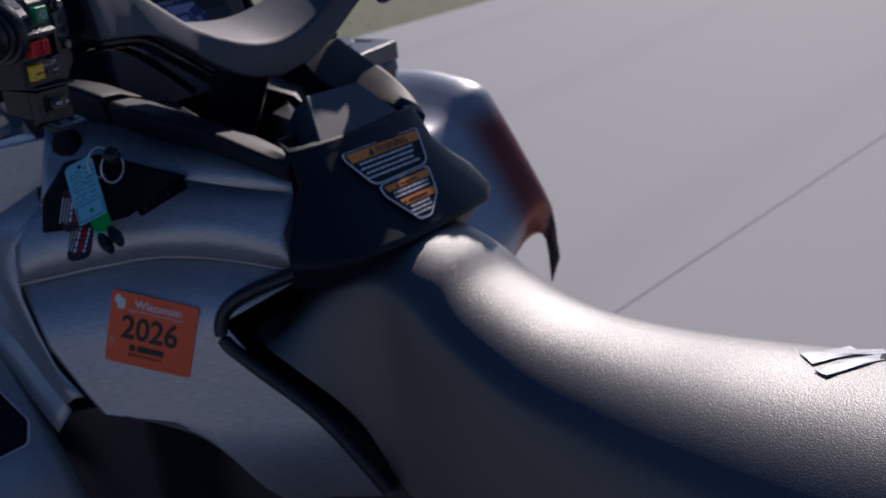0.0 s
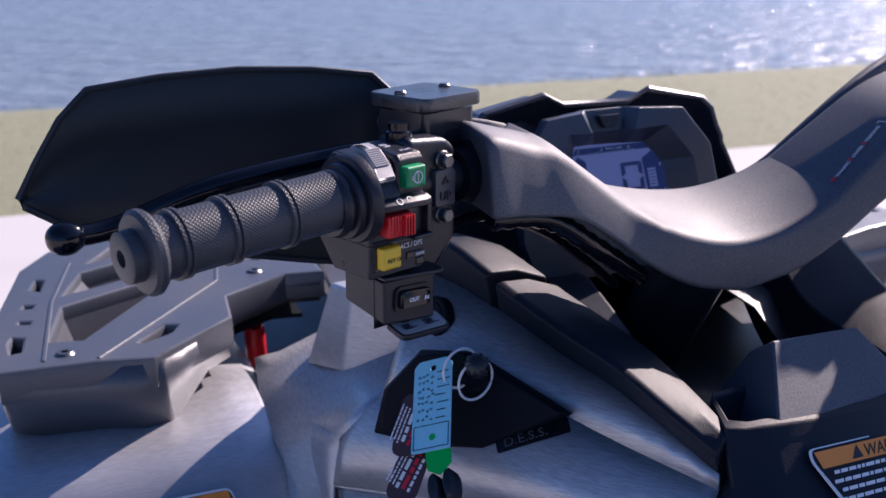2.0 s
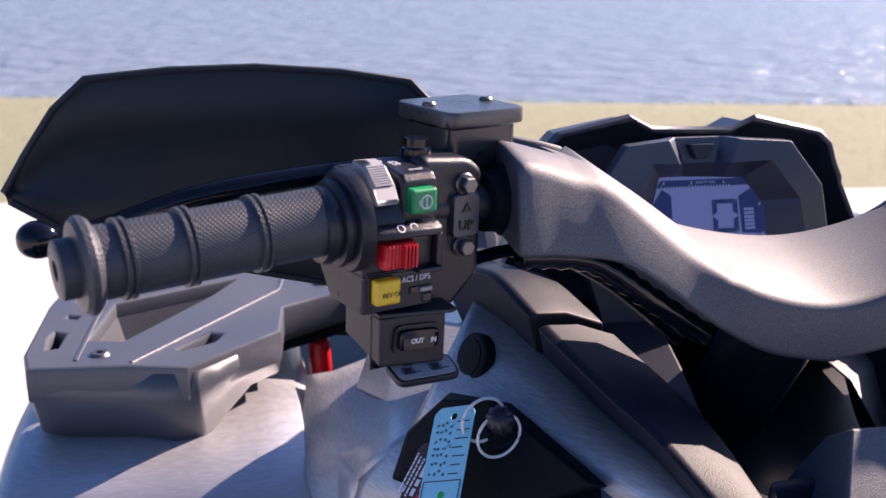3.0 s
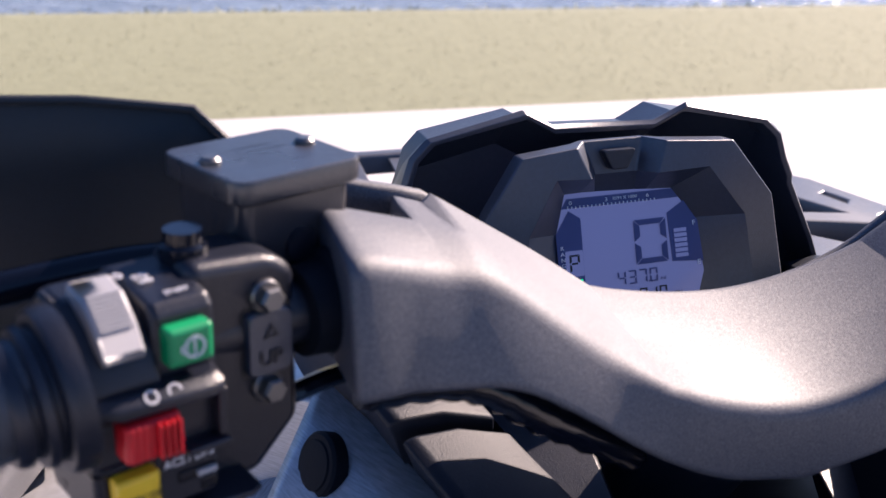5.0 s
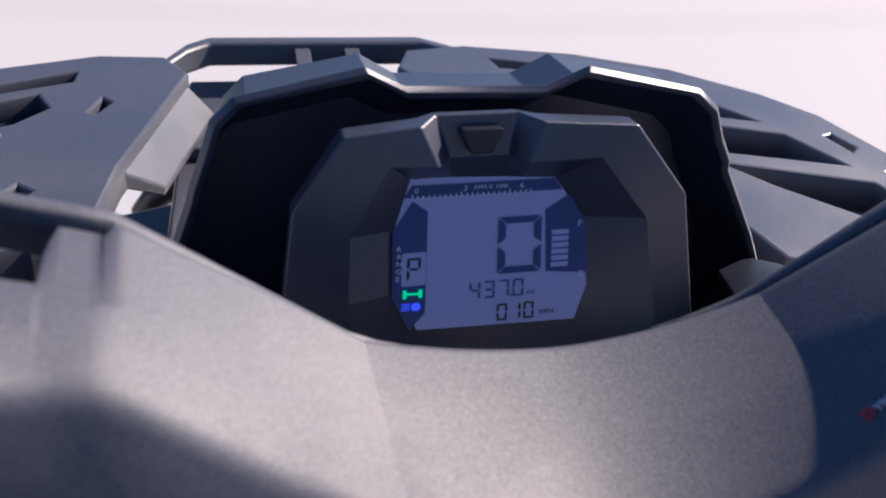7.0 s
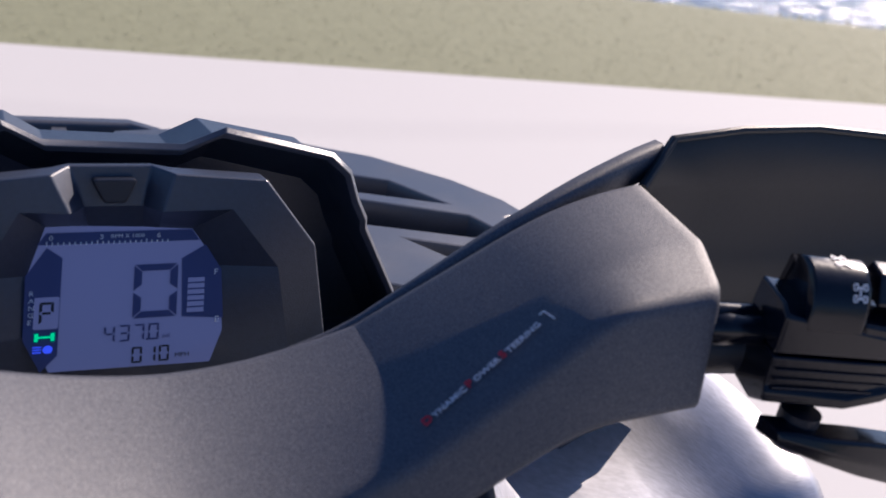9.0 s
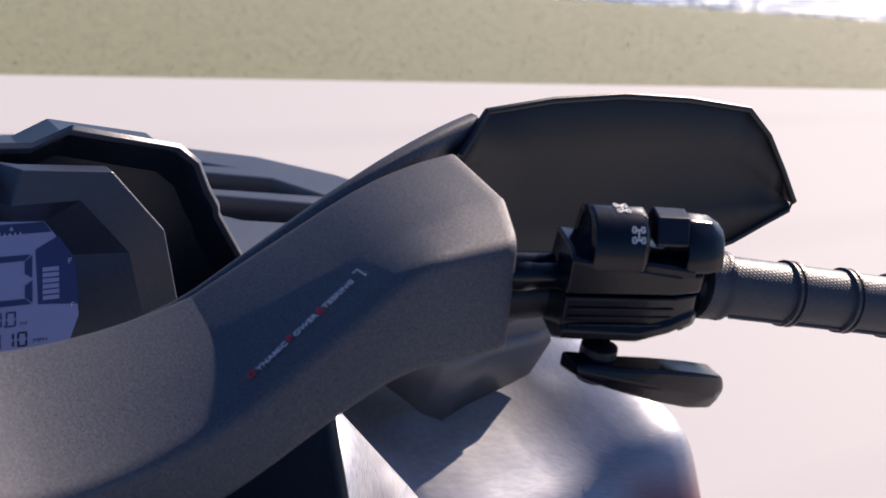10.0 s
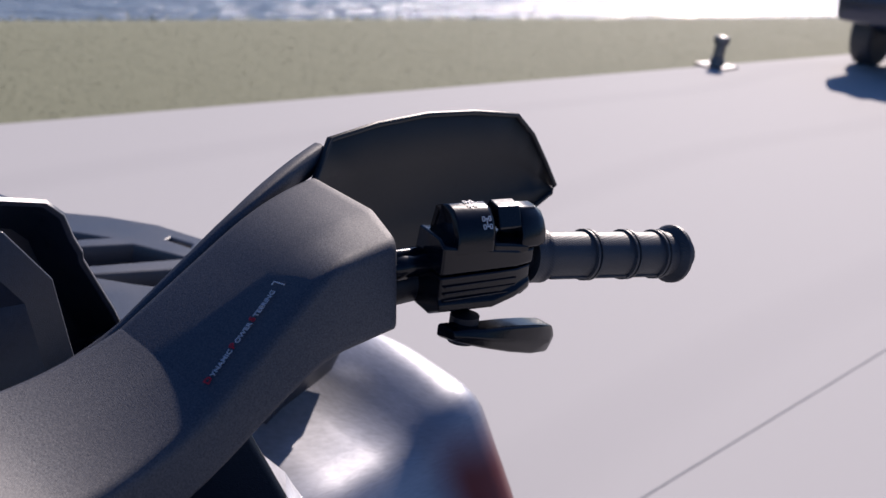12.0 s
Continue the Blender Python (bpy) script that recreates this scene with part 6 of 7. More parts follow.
    for x, y in ((0.424, 0.322), (0.248, 0.462), (0.30, 0.70)):
        part("rack_bolt", turned(at(x, y, 1.052), at(x, y, 1.0575), [(0, 0), (0, 0.008), (0.6, 0.008), (1, 0.006), (1, 0.003), (0.5, 0.003), (0.5, 0)], 14), M_BOLT, wing)
    # slanted inner wall and bracket below the wing
    part("inner_wall", loft([[at(0.133, 0.712, 1.050), at(0.178, 0.548, 1.050), at(0.180, 0.548, 1.036), at(0.135, 0.712, 1.036)], [at(0.108, 0.722, 1.016), at(0.146, 0.585, 1.016), at(0.148, 0.585, 1.008), at(0.110, 0.722, 1.008)]]), M_RACK, wing, bevel=0.002)


for flank in (-1, 1):
    rack_wing(flank)
part("rack_front_bar", loft([[(x, y - 0.010, z - 0.012), (x, y + 0.012, z - 0.012), (x, y + 0.012, z + 0.010), (x, y - 0.006, z + 0.010)] for x, y, z in ((-0.160, 0.742, 1.036), (-0.130, 0.790, 1.040), (-0.110, 0.805, 1.041), (0.085, 0.805, 1.041), (0.110, 0.790, 1.039), (0.160, 0.748, 1.036))]), M_RACK, bike, "grey composite rack front bar", bevel=0.004, seg=3)
for x in (-0.026, 0.020):
    part("rack_post", loft([[(x - 0.007, y - 0.006, z), (x + 0.007, y - 0.006, z), (x + 0.007, y + 0.006, z), (x - 0.007, y + 0.006, z)] for y, z in ((0.70, 0.985), (0.755, 1.040), (0.800, 1.046))]), M_RACK, bike, "slim slanted rack post", bevel=0.002)
part("rack_cross_bar", loft([[(x, 0.70 + dy, 0.990 + dz) for dy, dz in ((-0.02, -0.01), (0.02, -0.01), (0.02, 0.012), (-0.02, 0.012))] for x in (-0.14, 0.14)]), M_RACK, bike, bevel=0.003)
part("rack_tray", loft([[(-0.15, 0.52, 0.985), (0.15, 0.52, 0.985), (0.15, 0.52, 0.965), (-0.15, 0.52, 0.965)], [(-0.14, 0.70, 0.992), (0.14, 0.70, 0.992), (0.14, 0.70, 0.97), (-0.14, 0.70, 0.97)], [(-0.13, 0.80, 1.015), (0.12, 0.80, 1.015), (0.12, 0.80, 0.98), (-0.13, 0.80, 0.98)]]), M_RACK, bike, "grey composite tray between the rack wings", bevel=0.004)
part("reflector", box(-0.130, -0.080, 0.765, 0.772, 0.985, 0.997), M_TAILRED, bike, "red lens under the rack", bevel=0.002)
part("shock_top", turned((-0.2400, 0.526, 0.895), (-0.2487, 0.484, 0.993), [(0, 0), (0, 0.008), (0.55, 0.008), (0.6, 0.0105), (0.95, 0.0105), (1, 0.008), (1, 0)], 18), M_RED, bike, "red shock absorber top beside the left fender", smooth=40)

# ---- fenders ----
def build_fender(s):
    """Front fender: flat top under the rack, sloping rear face with a printed fade, rolled outer edge; the wheels are turned a little, so the two sides differ."""
    if s < 0:
        prof = [(0.98, 0.76), (0.90, 0.86), (0.78, 0.93), (0.62, 0.967), (0.48, 0.985), (0.37, 0.996), (0.30, 0.994), (0.256, 0.983), (0.228, 0.9610), (0.194, 0.9175), (0.160, 0.8740), (0.126, 0.8300), (0.112, 0.780)]
        outer = 0.502
    else:
        prof = [(0.98, 0.76), (0.90, 0.86), (0.78, 0.93), (0.62, 0.967), (0.48, 0.985), (0.37, 0.998), (0.305, 0.995), (0.256, 0.986), (0.231, 0.957), (0.188, 0.895), (0.148, 0.828), (0.153, 0.800), (0.164, 0.772)]
        outer = 0.524
    # the right one is seen to dish between its raised outer rim and the body
    cols = [(0.256, -0.060), (0.260, -0.028), (0.267, -0.009), (0.278, -0.002), (0.310, 0.0), (0.360, 0.0), (0.400, 0.0), (0.430, 0.0), (0.455, 0.0), (outer - 0.034, 0.0), (outer - 0.020, -0.002), (outer - 0.010, -0.007), (outer - 0.004, -0.018), (outer - 0.001, -0.045), (outer, -0.090)]
    if s > 0:
        cols = [(0.270, -0.090), (0.275, -0.060), (0.285, -0.046), (0.300, -0.041), (0.345, -0.038), (0.390, -0.036), (0.415, -0.032), (0.435, -0.023), (0.453, -0.012), (0.470, -0.004), (0.486, 0.0), (0.500, -0.001), (0.511, -0.006), (0.518, -0.018), (0.522, -0.045), (outer, -0.090)]
    rows = []
    for p in smooth_line([(0, y, z) for y, z in prof], 3):
        back = 0.012 * max(0.0, min(1.0, (0.37 - p.y) / 0.11)) if s > 0 else 0.0  # the rear face runs askew on the right
        rows.append([side(s, (x, p.y - back * max(0.0, min(1.0, (0.470 - x) / 0.130)), p.z + dz), s) for x, dz in cols])
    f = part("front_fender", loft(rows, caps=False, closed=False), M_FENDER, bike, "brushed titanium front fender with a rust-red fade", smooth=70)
    f.modifiers.new("shell", "SOLIDIFY").thickness = 0.004
    lip = [r[-1] for r in rows[:-6]]
    part("fender_edge", tube(lip, 0.0035, 6), M_PAINT, f)
    return f


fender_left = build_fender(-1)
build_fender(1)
for s in (-1, 1):
    part("rear_fender", loft([[(s * x, y, z) for x, z in o] for y, o in ((-0.42, ((0.20, 0.80), (0.40, 0.79), (0.49, 0.75), (0.52, 0.66))), (-0.50, ((0.20, 0.86), (0.42, 0.86), (0.52, 0.82), (0.55, 0.72))), (-0.68, ((0.2, 0.90), (0.44, 0.90), (0.54, 0.86), (0.57, 0.76))), (-0.95, ((0.2, 0.90), (0.44, 0.90), (0.54, 0.86), (0.57, 0.76))), (-1.10, ((0.2, 0.84), (0.42, 0.84), (0.52, 0.80), (0.55, 0.72))))], caps=False, closed=False), M_BLACK, bike, "black plastic rear fender", smooth=50)
    part("footwell", loft([[(s * 0.16, 0.25, 0.62), (s * 0.52, 0.25, 0.56), (s * 0.52, 0.24, 0.52), (s * 0.16, 0.24, 0.52)], [(s * 0.16, 0.10, 0.36), (s * 0.52, 0.10, 0.34), (s * 0.52, 0.10, 0.30), (s * 0.16, 0.10, 0.30)], [(s * 0.16, -0.35, 0.36), (s * 0.52, -0.35, 0.34), (s * 0.52, -0.35, 0.30), (s * 0.16, -0.35, 0.30)]]), M_BLACK, bike, "black plastic footwell", bevel=0.006)
    for y in (0.62, -0.68):
        t0, t1 = (s * 0.34, y, 0.33), (s * 0.58, y, 0.33)
        wheel = part("wheel", turned(t0, t1, [(0.1, 0.0), (0.1, 0.15), (0.0, 0.20), (0.0, 0.27), (0.08, 0.315), (0.25, 0.330), (0.75, 0.330), (0.92, 0.315), (1, 0.27), (1, 0.20), (0.9, 0.165), (0.9, 0.0)], 40), M_RUBBER, bike, "black knobbly tyre on a dark rim", smooth=40)
        part("rim", turned((s * 0.53, y, 0.33), (s * 0.57, y, 0.33), [(0, 0), (0, 0.16), (1, 0.165), (1, 0.14), (0.5, 0.10), (0.6, 0.04), (1, 0.035), (1, 0)], 24), M_BOLT, wheel)
        for k in range(20):
            an = 2 * math.pi * k / 20
            c = Vector((s * 0.46, y + 0.330 * math.cos(an), 0.33 + 0.330 * math.sin(an)))
            part("tread_block", box(-0.09, 0.09, -0.018, 0.018, -0.008, 0.012, m=Matrix.Translation(c) @ pose(0, 0, 0, math.degrees(an) - 90, 0, 0)), M_RUBBER, wheel)
part("engine_block", loft([[(-0.15, 0.45, 0.30), (0.15, 0.45, 0.30), (0.15, 0.45, 0.92), (-0.15, 0.45, 0.92)], [(-0.155, 0.05, 0.28), (0.155, 0.05, 0.28), (0.12, 0.05, 0.90), (-0.12, 0.05, 0.90)], [(-0.14, -0.15, 0.28), (0.14, -0.15, 0.28), (0.06, -0.15, 0.80), (-0.06, -0.15, 0.80)], [(-0.14, -0.9, 0.32), (0.14, -0.9, 0.32), (0.08, -0.9, 0.80), (-0.08, -0.9, 0.80)]]), M_BLACK, bike, "black engine and frame under the panels", bevel=0.01)
part("bumper", tube(smooth_line([(-0.22, 0.86, 0.45), (-0.20, 0.94, 0.70), (-0.15, 0.93, 0.84), (0.15, 0.93, 0.84), (0.20, 0.94, 0.70), (0.22, 0.86, 0.45)], 5), 0.016, 10), M_BLACK, bike, "black tubular front bumper")

# Added black filler blocks stand in for shadow and dark plastic in the fender gap.
for s in (-1, 1):
    part("gap_filler", loft([[side(s, p) for p in r] for r in (((0.10, 0.10, 0.40), (0.19, 0.10, 0.40), (0.19, 0.10, 0.86), (0.10, 0.10, 0.88)), ((0.10, 0.24, 0.50), (0.36, 0.24, 0.50), (0.36, 0.26, 0.84), (0.10, 0.24, 0.93)), ((0.10, 0.74, 0.60), (0.36, 0.74, 0.60), (0.34, 0.74, 0.88), (0.10, 0.74, 0.93)))]), M_BLACK, bike, "black filler block for the shadowed gap inside the fender", bevel=0.006)

# ---- large safety label on the left fender ----
B_TR, B_TL, B_R2 = Vector((-0.319, 0.228, 0.965)), Vector((-0.424, 0.228, 0.964)), Vector((-0.289, 0.160, 0.878))
bn = (B_TR - B_TL).cross(B_R2 - B_TR).normalized()
bn = bn if bn.z > 0 else -bn
BM = basis(B_TL + bn * 0.003, B_TR - B_TL, bn.cross(B_TR - B_TL))
bw = (B_TR - B_TL).length
hgt = 0.150
saf, inner = label_plate("safety_label", [(-0.030, 0), (bw, 0), (bw + 0.0355, -0.130), (bw + 0.0240, -hgt), (-0.030, -hgt)], BM, fender_left, "large black safety label with round pictograms", r=0.005)
part("heading", placed(plate([[(-0.0275, -0.0022), (bw - 0.0022, -0.0022), (bw - 0.0002, -0.0108), (-0.0275, -0.0108)]], 0.0003), BM @ Matrix.Translation((0, 0, 0.0008))), M_ORANGE, saf, smooth=0)
warn_triangle(BM, 0.0335, -0.0098, 0.0075, saf)
lettering("lettering", "WARNING", 0.0088, BM @ Matrix.Translation((0.0425, -0.0098, 0.0011)), M_INK, saf, wide=0.95, bold=0.0002)
lettering("lettering", "Improper ATV use can result in SEVERE INJURY or DEATH", 0.0047, BM @ Matrix.Translation((0.008, -0.0172, 0.0009)), M_WHITE, saf, wide=0.74)
# helmet and goggles, a quad bike, a bike with two seats taken up, a bottle and pills
PICTURES = ([[(-7, -5), (1, -7), (2, -1), (-5, 1)], [(0, 1), (7, -1), (8, 5), (2, 7)]], [[(-7, -4), (7, -4), (5, 1), (-4, 3)], [(-6, -8), (-2, -8), (-2, -4), (-6, -4)], [(2, -8), (6, -8), (6, -4), (2, -4)]],
            [[(-7, -3), (8, -4), (6, 1), (-4, 2)], [(-6, -8), (-2, -8), (-2, -4), (-6, -4)], [(3, -8), (7, -8), (7, -4), (3, -4)], [(-3, 2), (0, 2), (0, 8), (-3, 8)], [(2, 2), (5, 2), (5, 7), (2, 7)]], [[(-4, -7), (0, -7), (0, 2), (-4, 2)], [(1, -3), (7, -5), (8, 0), (3, 2)], [(1, 4), (6, 3), (7, 7), (3, 8)]])
for i in range(4):
    cx, cy = 0.0085 + 0.0295 * i, -0.0385
    part("pictogram", placed(plate([circle2(0.0136, 28, cx, cy)], 0.0002), BM @ Matrix.Translation((0, 0, 0.0009))), M_WHITE, saf, smooth=0)
    ring = [circle2(0.0136, 28, cx, cy), circle2(0.0113, 28, cx, cy)]
    part("pictogram_ring", placed(plate(ring, 0.0002), BM @ Matrix.Translation((0, 0, 0.0012))), M_GREEN if i == 0 else M_DPSRED, saf, smooth=0)
    for shape in (PICTURES[i]):
        part("pictogram_shape", placed(plate([rounded([(cx + a * 0.001, cy + b * 0.001) for a, b in shape], 0.0009)], 0.0002), BM @ Matrix.Translation((0, 0, 0.0011))), M_INK, saf, smooth=0)
    if i:
        part("pictogram_bar", placed(plate([[(cx - 0.0112, cy + 0.0042), (cx - 0.0104, cy + 0.0060), (cx + 0.0112, cy - 0.0042), (cx + 0.0104, cy - 0.0060)]], 0.0002), BM @ Matrix.Translation((0, 0, 0.0013))), M_DPSRED, saf, smooth=0)
    words = ("", "NEVER USE ON PUBLIC ROADS", "NEVER CARRY PASSENGERS", "NEVER USE WITH DRUGS OR ALCOHOL")[i].replace("USE ", "USE\n", 1).replace("PUBLIC ", "PUBLIC\n").replace("CARRY ", "CARRY\n").replace("DRUGS ", "DRUGS\n")
    if words:
        lettering("lettering", words, 0.0038, BM @ Matrix.Translation((cx - 0.004, cy - 0.0185, 0.0009)), M_WHITE, saf, wide=0.85)
    else:
        text_bars(BM, cx - 0.007, cx + 0.012, cy - 0.0195, 3, 0.0038, 0.0018, M_WHITE, saf, 20)
text_bars(BM, -0.024, bw - 0.012, -0.092, 4, 0.0062, 0.0013, M_PRINT, saf, 31)
text_bars(BM, -0.024, bw + 0.010, -0.119, 4, 0.0062, 0.0013, M_PRINT, saf, 32)

# ---- things hung on or stuck to the bike ----
tags = thing("key_tags", "pale blue card tag and dark leaflets on a key", "key tag", (-0.186, 0.064, 1.110))
ring_pts = [Vector((-0.004, 0.008, -0.004)) + Vector((0.013 * math.cos(a), 0.004 * math.cos(a), 0.013 * math.sin(a))) for a in [2 * math.pi * i / 28 for i in range(29)]]
part("key_ring", tube(ring_pts, 0.0009, 6), M_WHITE, tags, "pale cord loop")
part("cord_loop", tube([p + Vector((0.007, -0.008, -0.006)) for p in ring_pts], 0.0009, 6), M_WHITE, tags, "pale cord loop")
part("key", loft([[(Vector((0.004, -0.002, -0.002)) + Vector((-0.35, -0.62, 0.70)) * h + (Vector((0.85, -0.5, 0.0)) * math.cos(a) + Vector((0.3, 0.55, 0.75)) * math.sin(a)) * r * (1.0 + 0.10 * math.cos(10 * a)))[:] for a in [math.pi * i / 20 for i in range(40)]] for h, r in ((0.0, 0.005), (0.002, 0.0072), (0.008, 0.0076), (0.011, 0.0065), (0.0125, 0.003))]), M_BLACK, tags, "black rubber key cap", smooth=50)
# the card hangs with its head at the key and its foot swung out over the panel
tr, tu = Vector((0.021, -0.011, 0.0145)).normalized(), Vector((0.0195, 0.045, 0.040)).normalized()
tr = (tr - tu * tr.dot(tu)).normalized()
CARD = basis((-0.1935, 0.0910, 1.0985), tr, tu) @ Matrix.Translation((0, 0, 0.012))


def tag_pose(dx, dy, turn=0.0, lift=0.0):
    m = CARD @ Matrix.Translation((dx, dy, lift)) @ pose(0, 0, 0, 0, 0, turn)
    m.translation -= Vector(tags.location)
    return m


card = part("card_tag", placed(plate([rounded([(-0.0138, -0.004), (-0.010, 0), (0.010, 0), (0.0138, -0.004), (0.0138, -0.062), (-0.0138, -0.062)], 0.0015), circle2(0.0022, 12, 0, -0.006)], 0.0006), tag_pose(0, 0, 0, 0.002)), M_BLUETAG, tags, "pale blue written card tag", smooth=0)
part("green_end", placed(plate([rounded([(-0.004, -0.0618), (0.0138, -0.0618), (0.0145, -0.071), (0.007, -0.078), (-0.002, -0.074)], 0.001)], 0.0006), tag_pose(0, 0, 0, 0.0012)), M_GREENTAG, tags, "green tag end", smooth=0)
part("dot", placed(plate([circle2(0.0022, 14, 0.001, -0.053)], 0.0002), tag_pose(0, 0, 0, 0.0024)), M_GREENTAG, card, smooth=0)
rt = random.Random(5)
ruled = bmesh.new()
for i in range(7):
    x = rt.uniform(0.002, 0.004)
    box(x, x + rt.uniform(0.006, 0.009), -0.010 - 0.0052 * i, -0.0095 - 0.0052 * i, 0, 0.0002, ruled)
for x0, x1, y0, y1 in ((-0.0125, 0.0125, -0.0450, -0.0446), (-0.0125, -0.0121, -0.0600, -0.0446), (0.0121, 0.0125, -0.0600, -0.0446), (-0.0125, 0.0125, -0.0600, -0.0596)):
    box(x0, x1, y0, y1, 0, 0.0002, ruled)
part("print", placed(ruled, tag_pose(0, 0, 0, 0.0024)), M_NAVY, card, smooth=0)
scrawl = bmesh.new()
for i in range(28):
    x, y, w, k = -0.011 + 0.0031 * (i % 4) + rt.uniform(0, 0.001), -0.011 - 0.0048 * (i // 4) + rt.uniform(-0.001, 0.001), rt.uniform(0.0014, 0.0026), rt.choice((-1, 1))
    tube([(x, y, 0), (x + w * 0.4, y + 0.0012 * k, 0), (x + w * 0.7, y - 0.0006 * k, 0), (x + w, y + 0.0010 * k, 0)], 0.00022, 4, scrawl)
part("print", placed(scrawl, tag_pose(0, 0, 0, 0.0024)), M_NAVY, card, "scrawled handwriting strokes", smooth=0)
for dx, dy, turn, lift, seed in ((-0.012, -0.024, -14, -0.002, 41), (-0.013, -0.052, -22, -0.006, 42)):
    lp = tag_pose(dx, dy, turn, lift)
    leaf = part("leaflet", placed(plate([rounded([(-0.013, 0.004), (0.011, 0.004), (0.012, -0.036), (-0.011, -0.038)], 0.008)], 0.0007), lp), M_TAGDARK, tags, "dark leaflet with pale and red print", smooth=0)
    text_bars(lp @ pose(0, 0, 0, 0, 0, 82), -0.030, -0.004, 0.0095, 3, 0.0030, 0.0011, M_WHITE, leaf, seed, 0.0005)
    text_bars(lp @ pose(0, 0, 0, 0, 0, 82), -0.030, -0.004, -0.0010, 1, 0.0040, 0.0026, M_WHITE, leaf, seed + 1, 0.0005)
    text_bars(lp @ pose(0, 0, 0, 0, 0, 82), -0.030, -0.004, -0.0060, 1, 0.0040, 0.0028, M_DPSRED, leaf, seed + 2, 0.0005)
    text_bars(lp @ pose(0, 0, 0, 0, 0, 82), -0.030, -0.006, -0.0100, 1, 0.0040, 0.0020, M_WHITE, leaf, seed + 3, 0.0005)
fm = tag_pose(0.006, -0.080, 10, -0.004)
for k in (-1, 1):
    part("fob", placed(loft([[(k * 0.0052 + rx * math.cos(a), -0.004 + ry * math.sin(a), z) for a in [math.pi * i / 7 for i in range(14)]] for z, rx, ry in ((-0.006, 0.003, 0.007), (-0.005, 0.0046, 0.010), (0.003, 0.0046, 0.010), (0.005, 0.003, 0.008))]), fm), M_BLACK, tags, "black split plastic fob", smooth=50)

tape = thing("duct_tape", "crumpled silver duct tape strips on the seat", "tape", (0.066, -0.476, 0.948))


def on_seat(x, y):
    """Height of the vinyl under the tape, from the tape's own origin."""
    gx, gy = x + 0.066, y - 0.476
    return 0.0101 - 0.05 * (gx - 0.0577) - 0.16 * (gy + 0.4823) - 0.16 * max(0.0, gx - 0.062) + 0.0010


for pts in (((-0.004, 0.020, 0.004), (0.030, -0.004, 0.002), (0.018, -0.022, 0.005), (-0.020, 0.002, 0.012)), ((-0.030, -0.004, 0.015), (0.020, -0.030, 0.0075), (0.012, -0.044, 0.009), (-0.036, -0.016, 0.018)), ((0.012, 0.006, 0.002), (0.034, -0.028, 0.001), (0.022, -0.036, 0.005), (0.0, 0.0, 0.008))):
    bm = slab([(x, y, 0.0) for x, y, z in pts], (0, 0, 1), 0.0008)
    bmesh.ops.subdivide_edges(bm, edges=bm.edges, cuts=4, use_grid_fill=True)
    for v in bm.verts:
        v.co.z += on_seat(v.co.x, v.co.y) + 0.0016 * abs(noise.noise(v.co * 110))
    part("strip", bm, M_TAPE, tape, smooth=20)
part("torn_flap", loft([[(0.004, -0.036, 0.0145), (0.016, -0.034, 0.0135), (0.012, -0.040, 0.0175)], [(0.006, -0.052, 0.0165), (0.012, -0.052, 0.0160), (0.010, -0.054, 0.0185)]]), M_BLACK, tape, "torn black flap of vinyl")

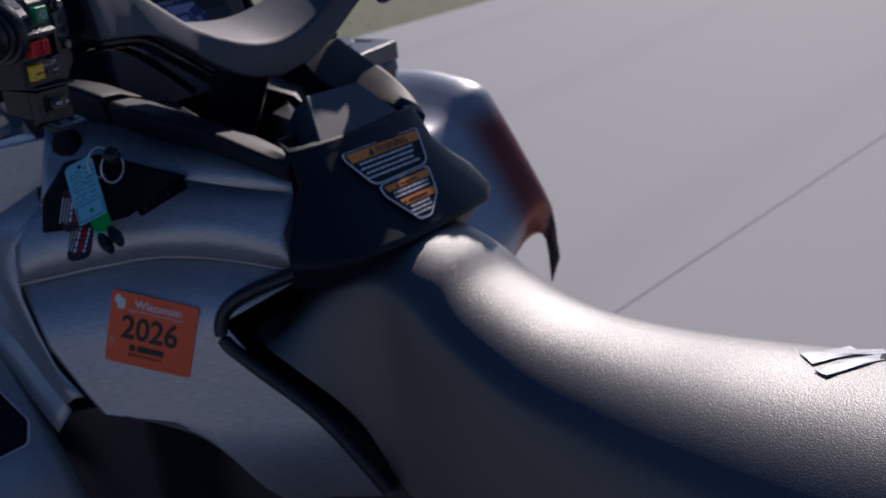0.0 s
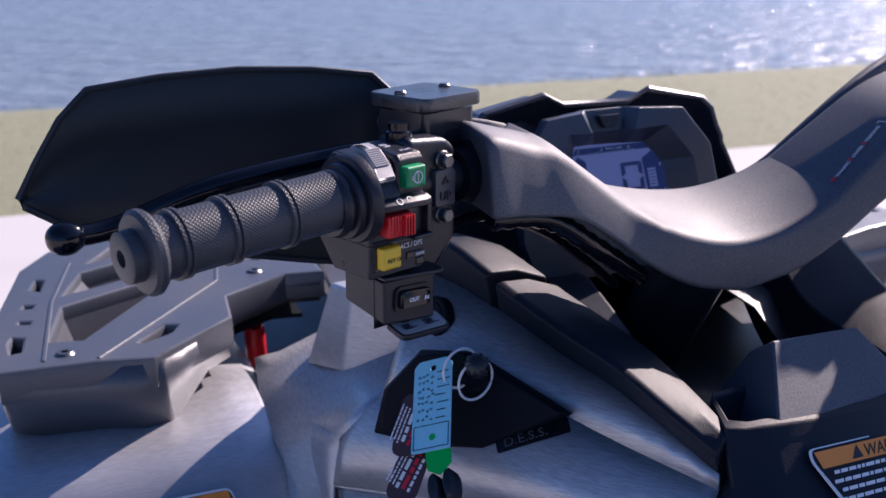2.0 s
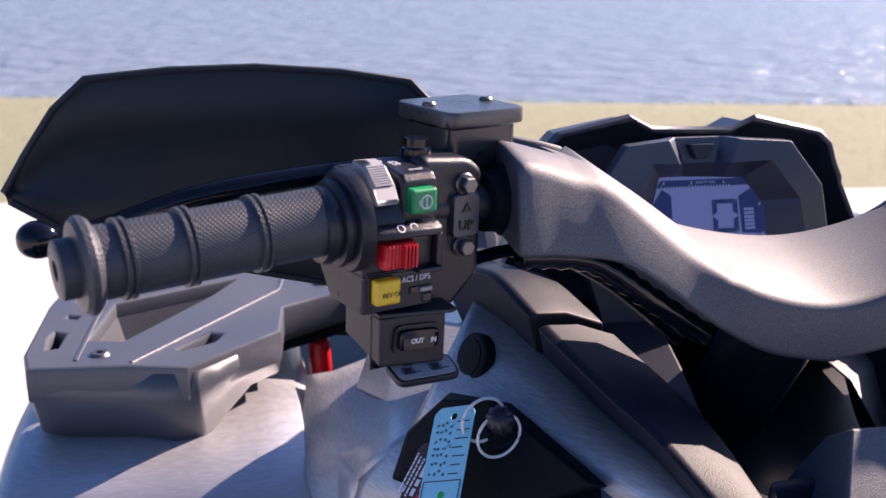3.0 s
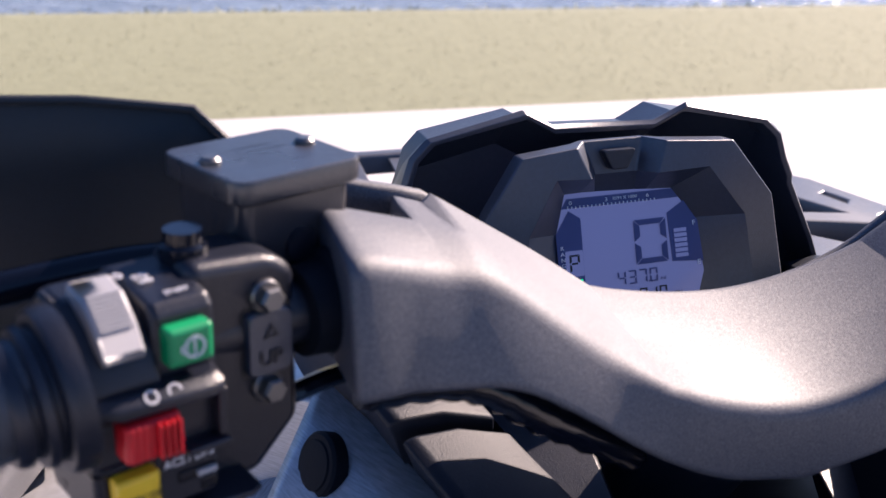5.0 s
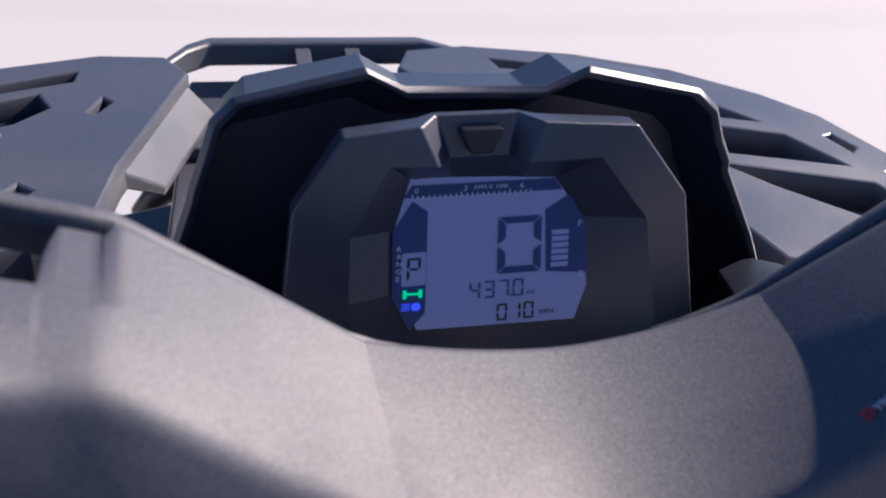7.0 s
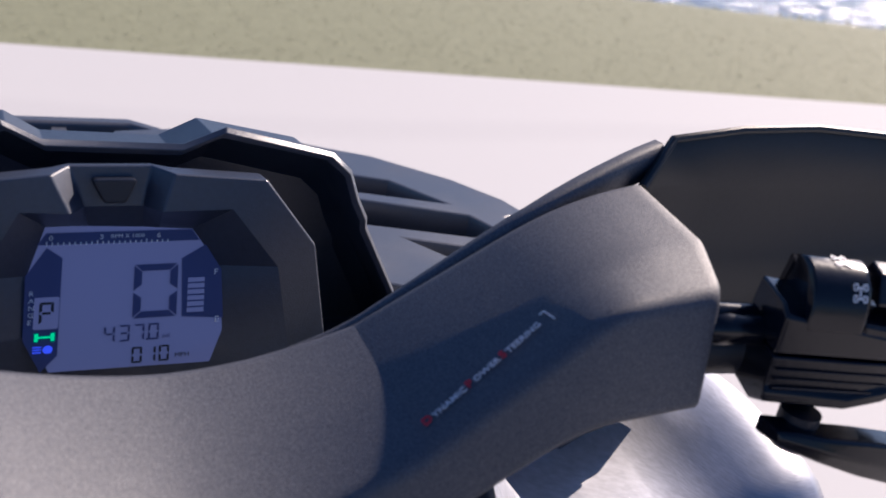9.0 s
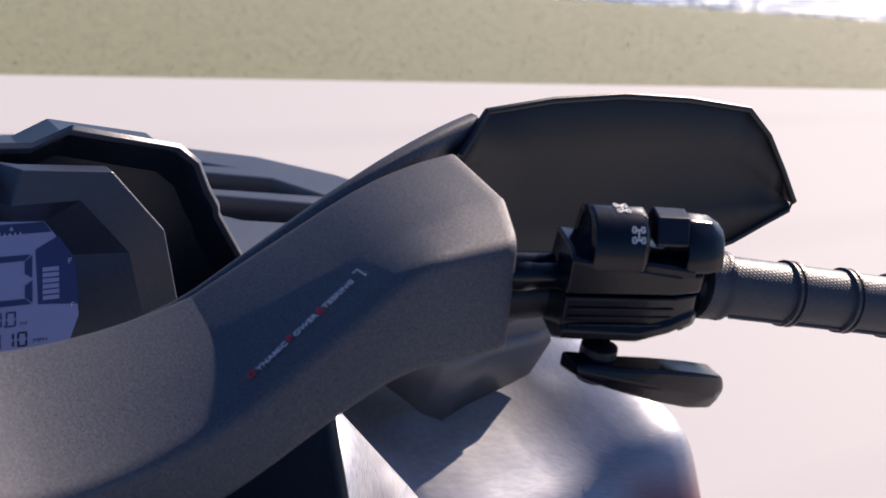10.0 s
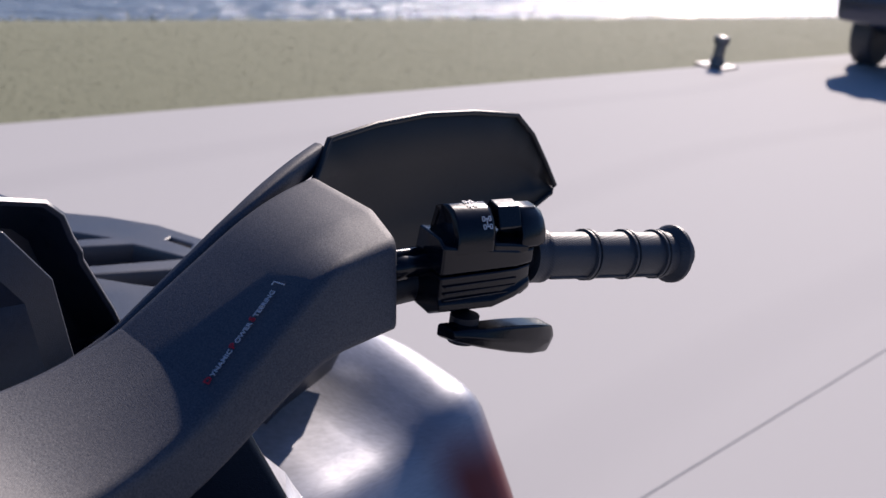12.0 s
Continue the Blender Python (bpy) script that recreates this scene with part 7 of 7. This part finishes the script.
# ---- beyond the apron: bollard and a parked car ----
bollard = thing("bollard", "short dark steel post at the concrete edge", "bollard", (8.39, 4.38, 0))
part("post", turned((0, 0, 0), (0.02, 0, 0.27), [(0, 0), (0, 0.07), (0.25, 0.065), (0.3, 0.05), (0.7, 0.05), (0.75, 0.07), (0.95, 0.07), (1, 0.05), (1, 0)], 16), M_BOLT, bollard)
part("foot", box(-0.14, 0.14, -0.14, 0.14, 0, 0.02), M_BOLT, bollard, bevel=0.005)
M_CARPAINT = material("dark_blue_car_paint", (0.015, 0.025, 0.07), 0.25, 0.3, coat=1.0, spread=0.1)
M_GLASS = material("dark_car_glass", (0.02, 0.025, 0.03), 0.06, coat=0.5)
car = thing("parked_car", "dark blue car parked on the concrete", "car", (11.9, 3.1, 0))
BODY = [(-2.2, 0.55, 0.72), (-2.15, 0.45, 0.90), (-1.2, 0.30, 1.02), (-0.55, 0.25, 1.48), (0.9, 0.25, 1.52), (1.7, 0.30, 1.10), (2.1, 0.40, 1.05), (2.2, 0.5, 0.7)]
part("body", loft([[(x, -0.88, z0), (x, -0.90, (z0 + min(z1, 0.95)) / 2), (x, -0.88, min(z1, 0.98)), (x, -0.62, z1), (x, 0.62, z1), (x, 0.88, min(z1, 0.98)), (x, 0.90, (z0 + min(z1, 0.95)) / 2), (x, 0.88, z0)] for x, z0, z1 in BODY]), M_CARPAINT, car, bevel=0.03)
for s in (-1, 1):
    part("side_window", slab([(-0.75, s * 0.82, 1.02), (0.0, s * 0.82, 1.02), (0.0, s * 0.66, 1.42), (-0.45, s * 0.66, 1.40)], (0, s, 0.4), 0.02), M_GLASS, car)
    part("side_window", slab([(0.06, s * 0.82, 1.02), (1.25, s * 0.82, 1.04), (0.9, s * 0.66, 1.42), (0.06, s * 0.66, 1.42)], (0, s, 0.4), 0.02), M_GLASS, car)
    part("headlight", turned((-2.12, s * 0.62, 0.80), (-2.22, s * 0.62, 0.80), [(0, 0), (0, 0.13), (0.7, 0.12), (1, 0.07), (1, 0)], 16), M_WHITE, car, "pale round headlight")
    for x in (-1.4, 1.35):
        w = part("wheel", turned((x, s * 0.70, 0.32), (x, s * 0.92, 0.32), [(0, 0), (0, 0.30), (0.1, 0.32), (0.9, 0.32), (1, 0.29), (1, 0.20), (0.9, 0.20), (0.9, 0)], 24), M_RUBBER, car, smooth=40)
        part("rim", turned((x, s * 0.88, 0.32), (x, s * 0.915, 0.32), [(0, 0), (0, 0.20), (1, 0.20), (0.6, 0.12), (1, 0.04), (1, 0)], 12), M_STEEL, w)
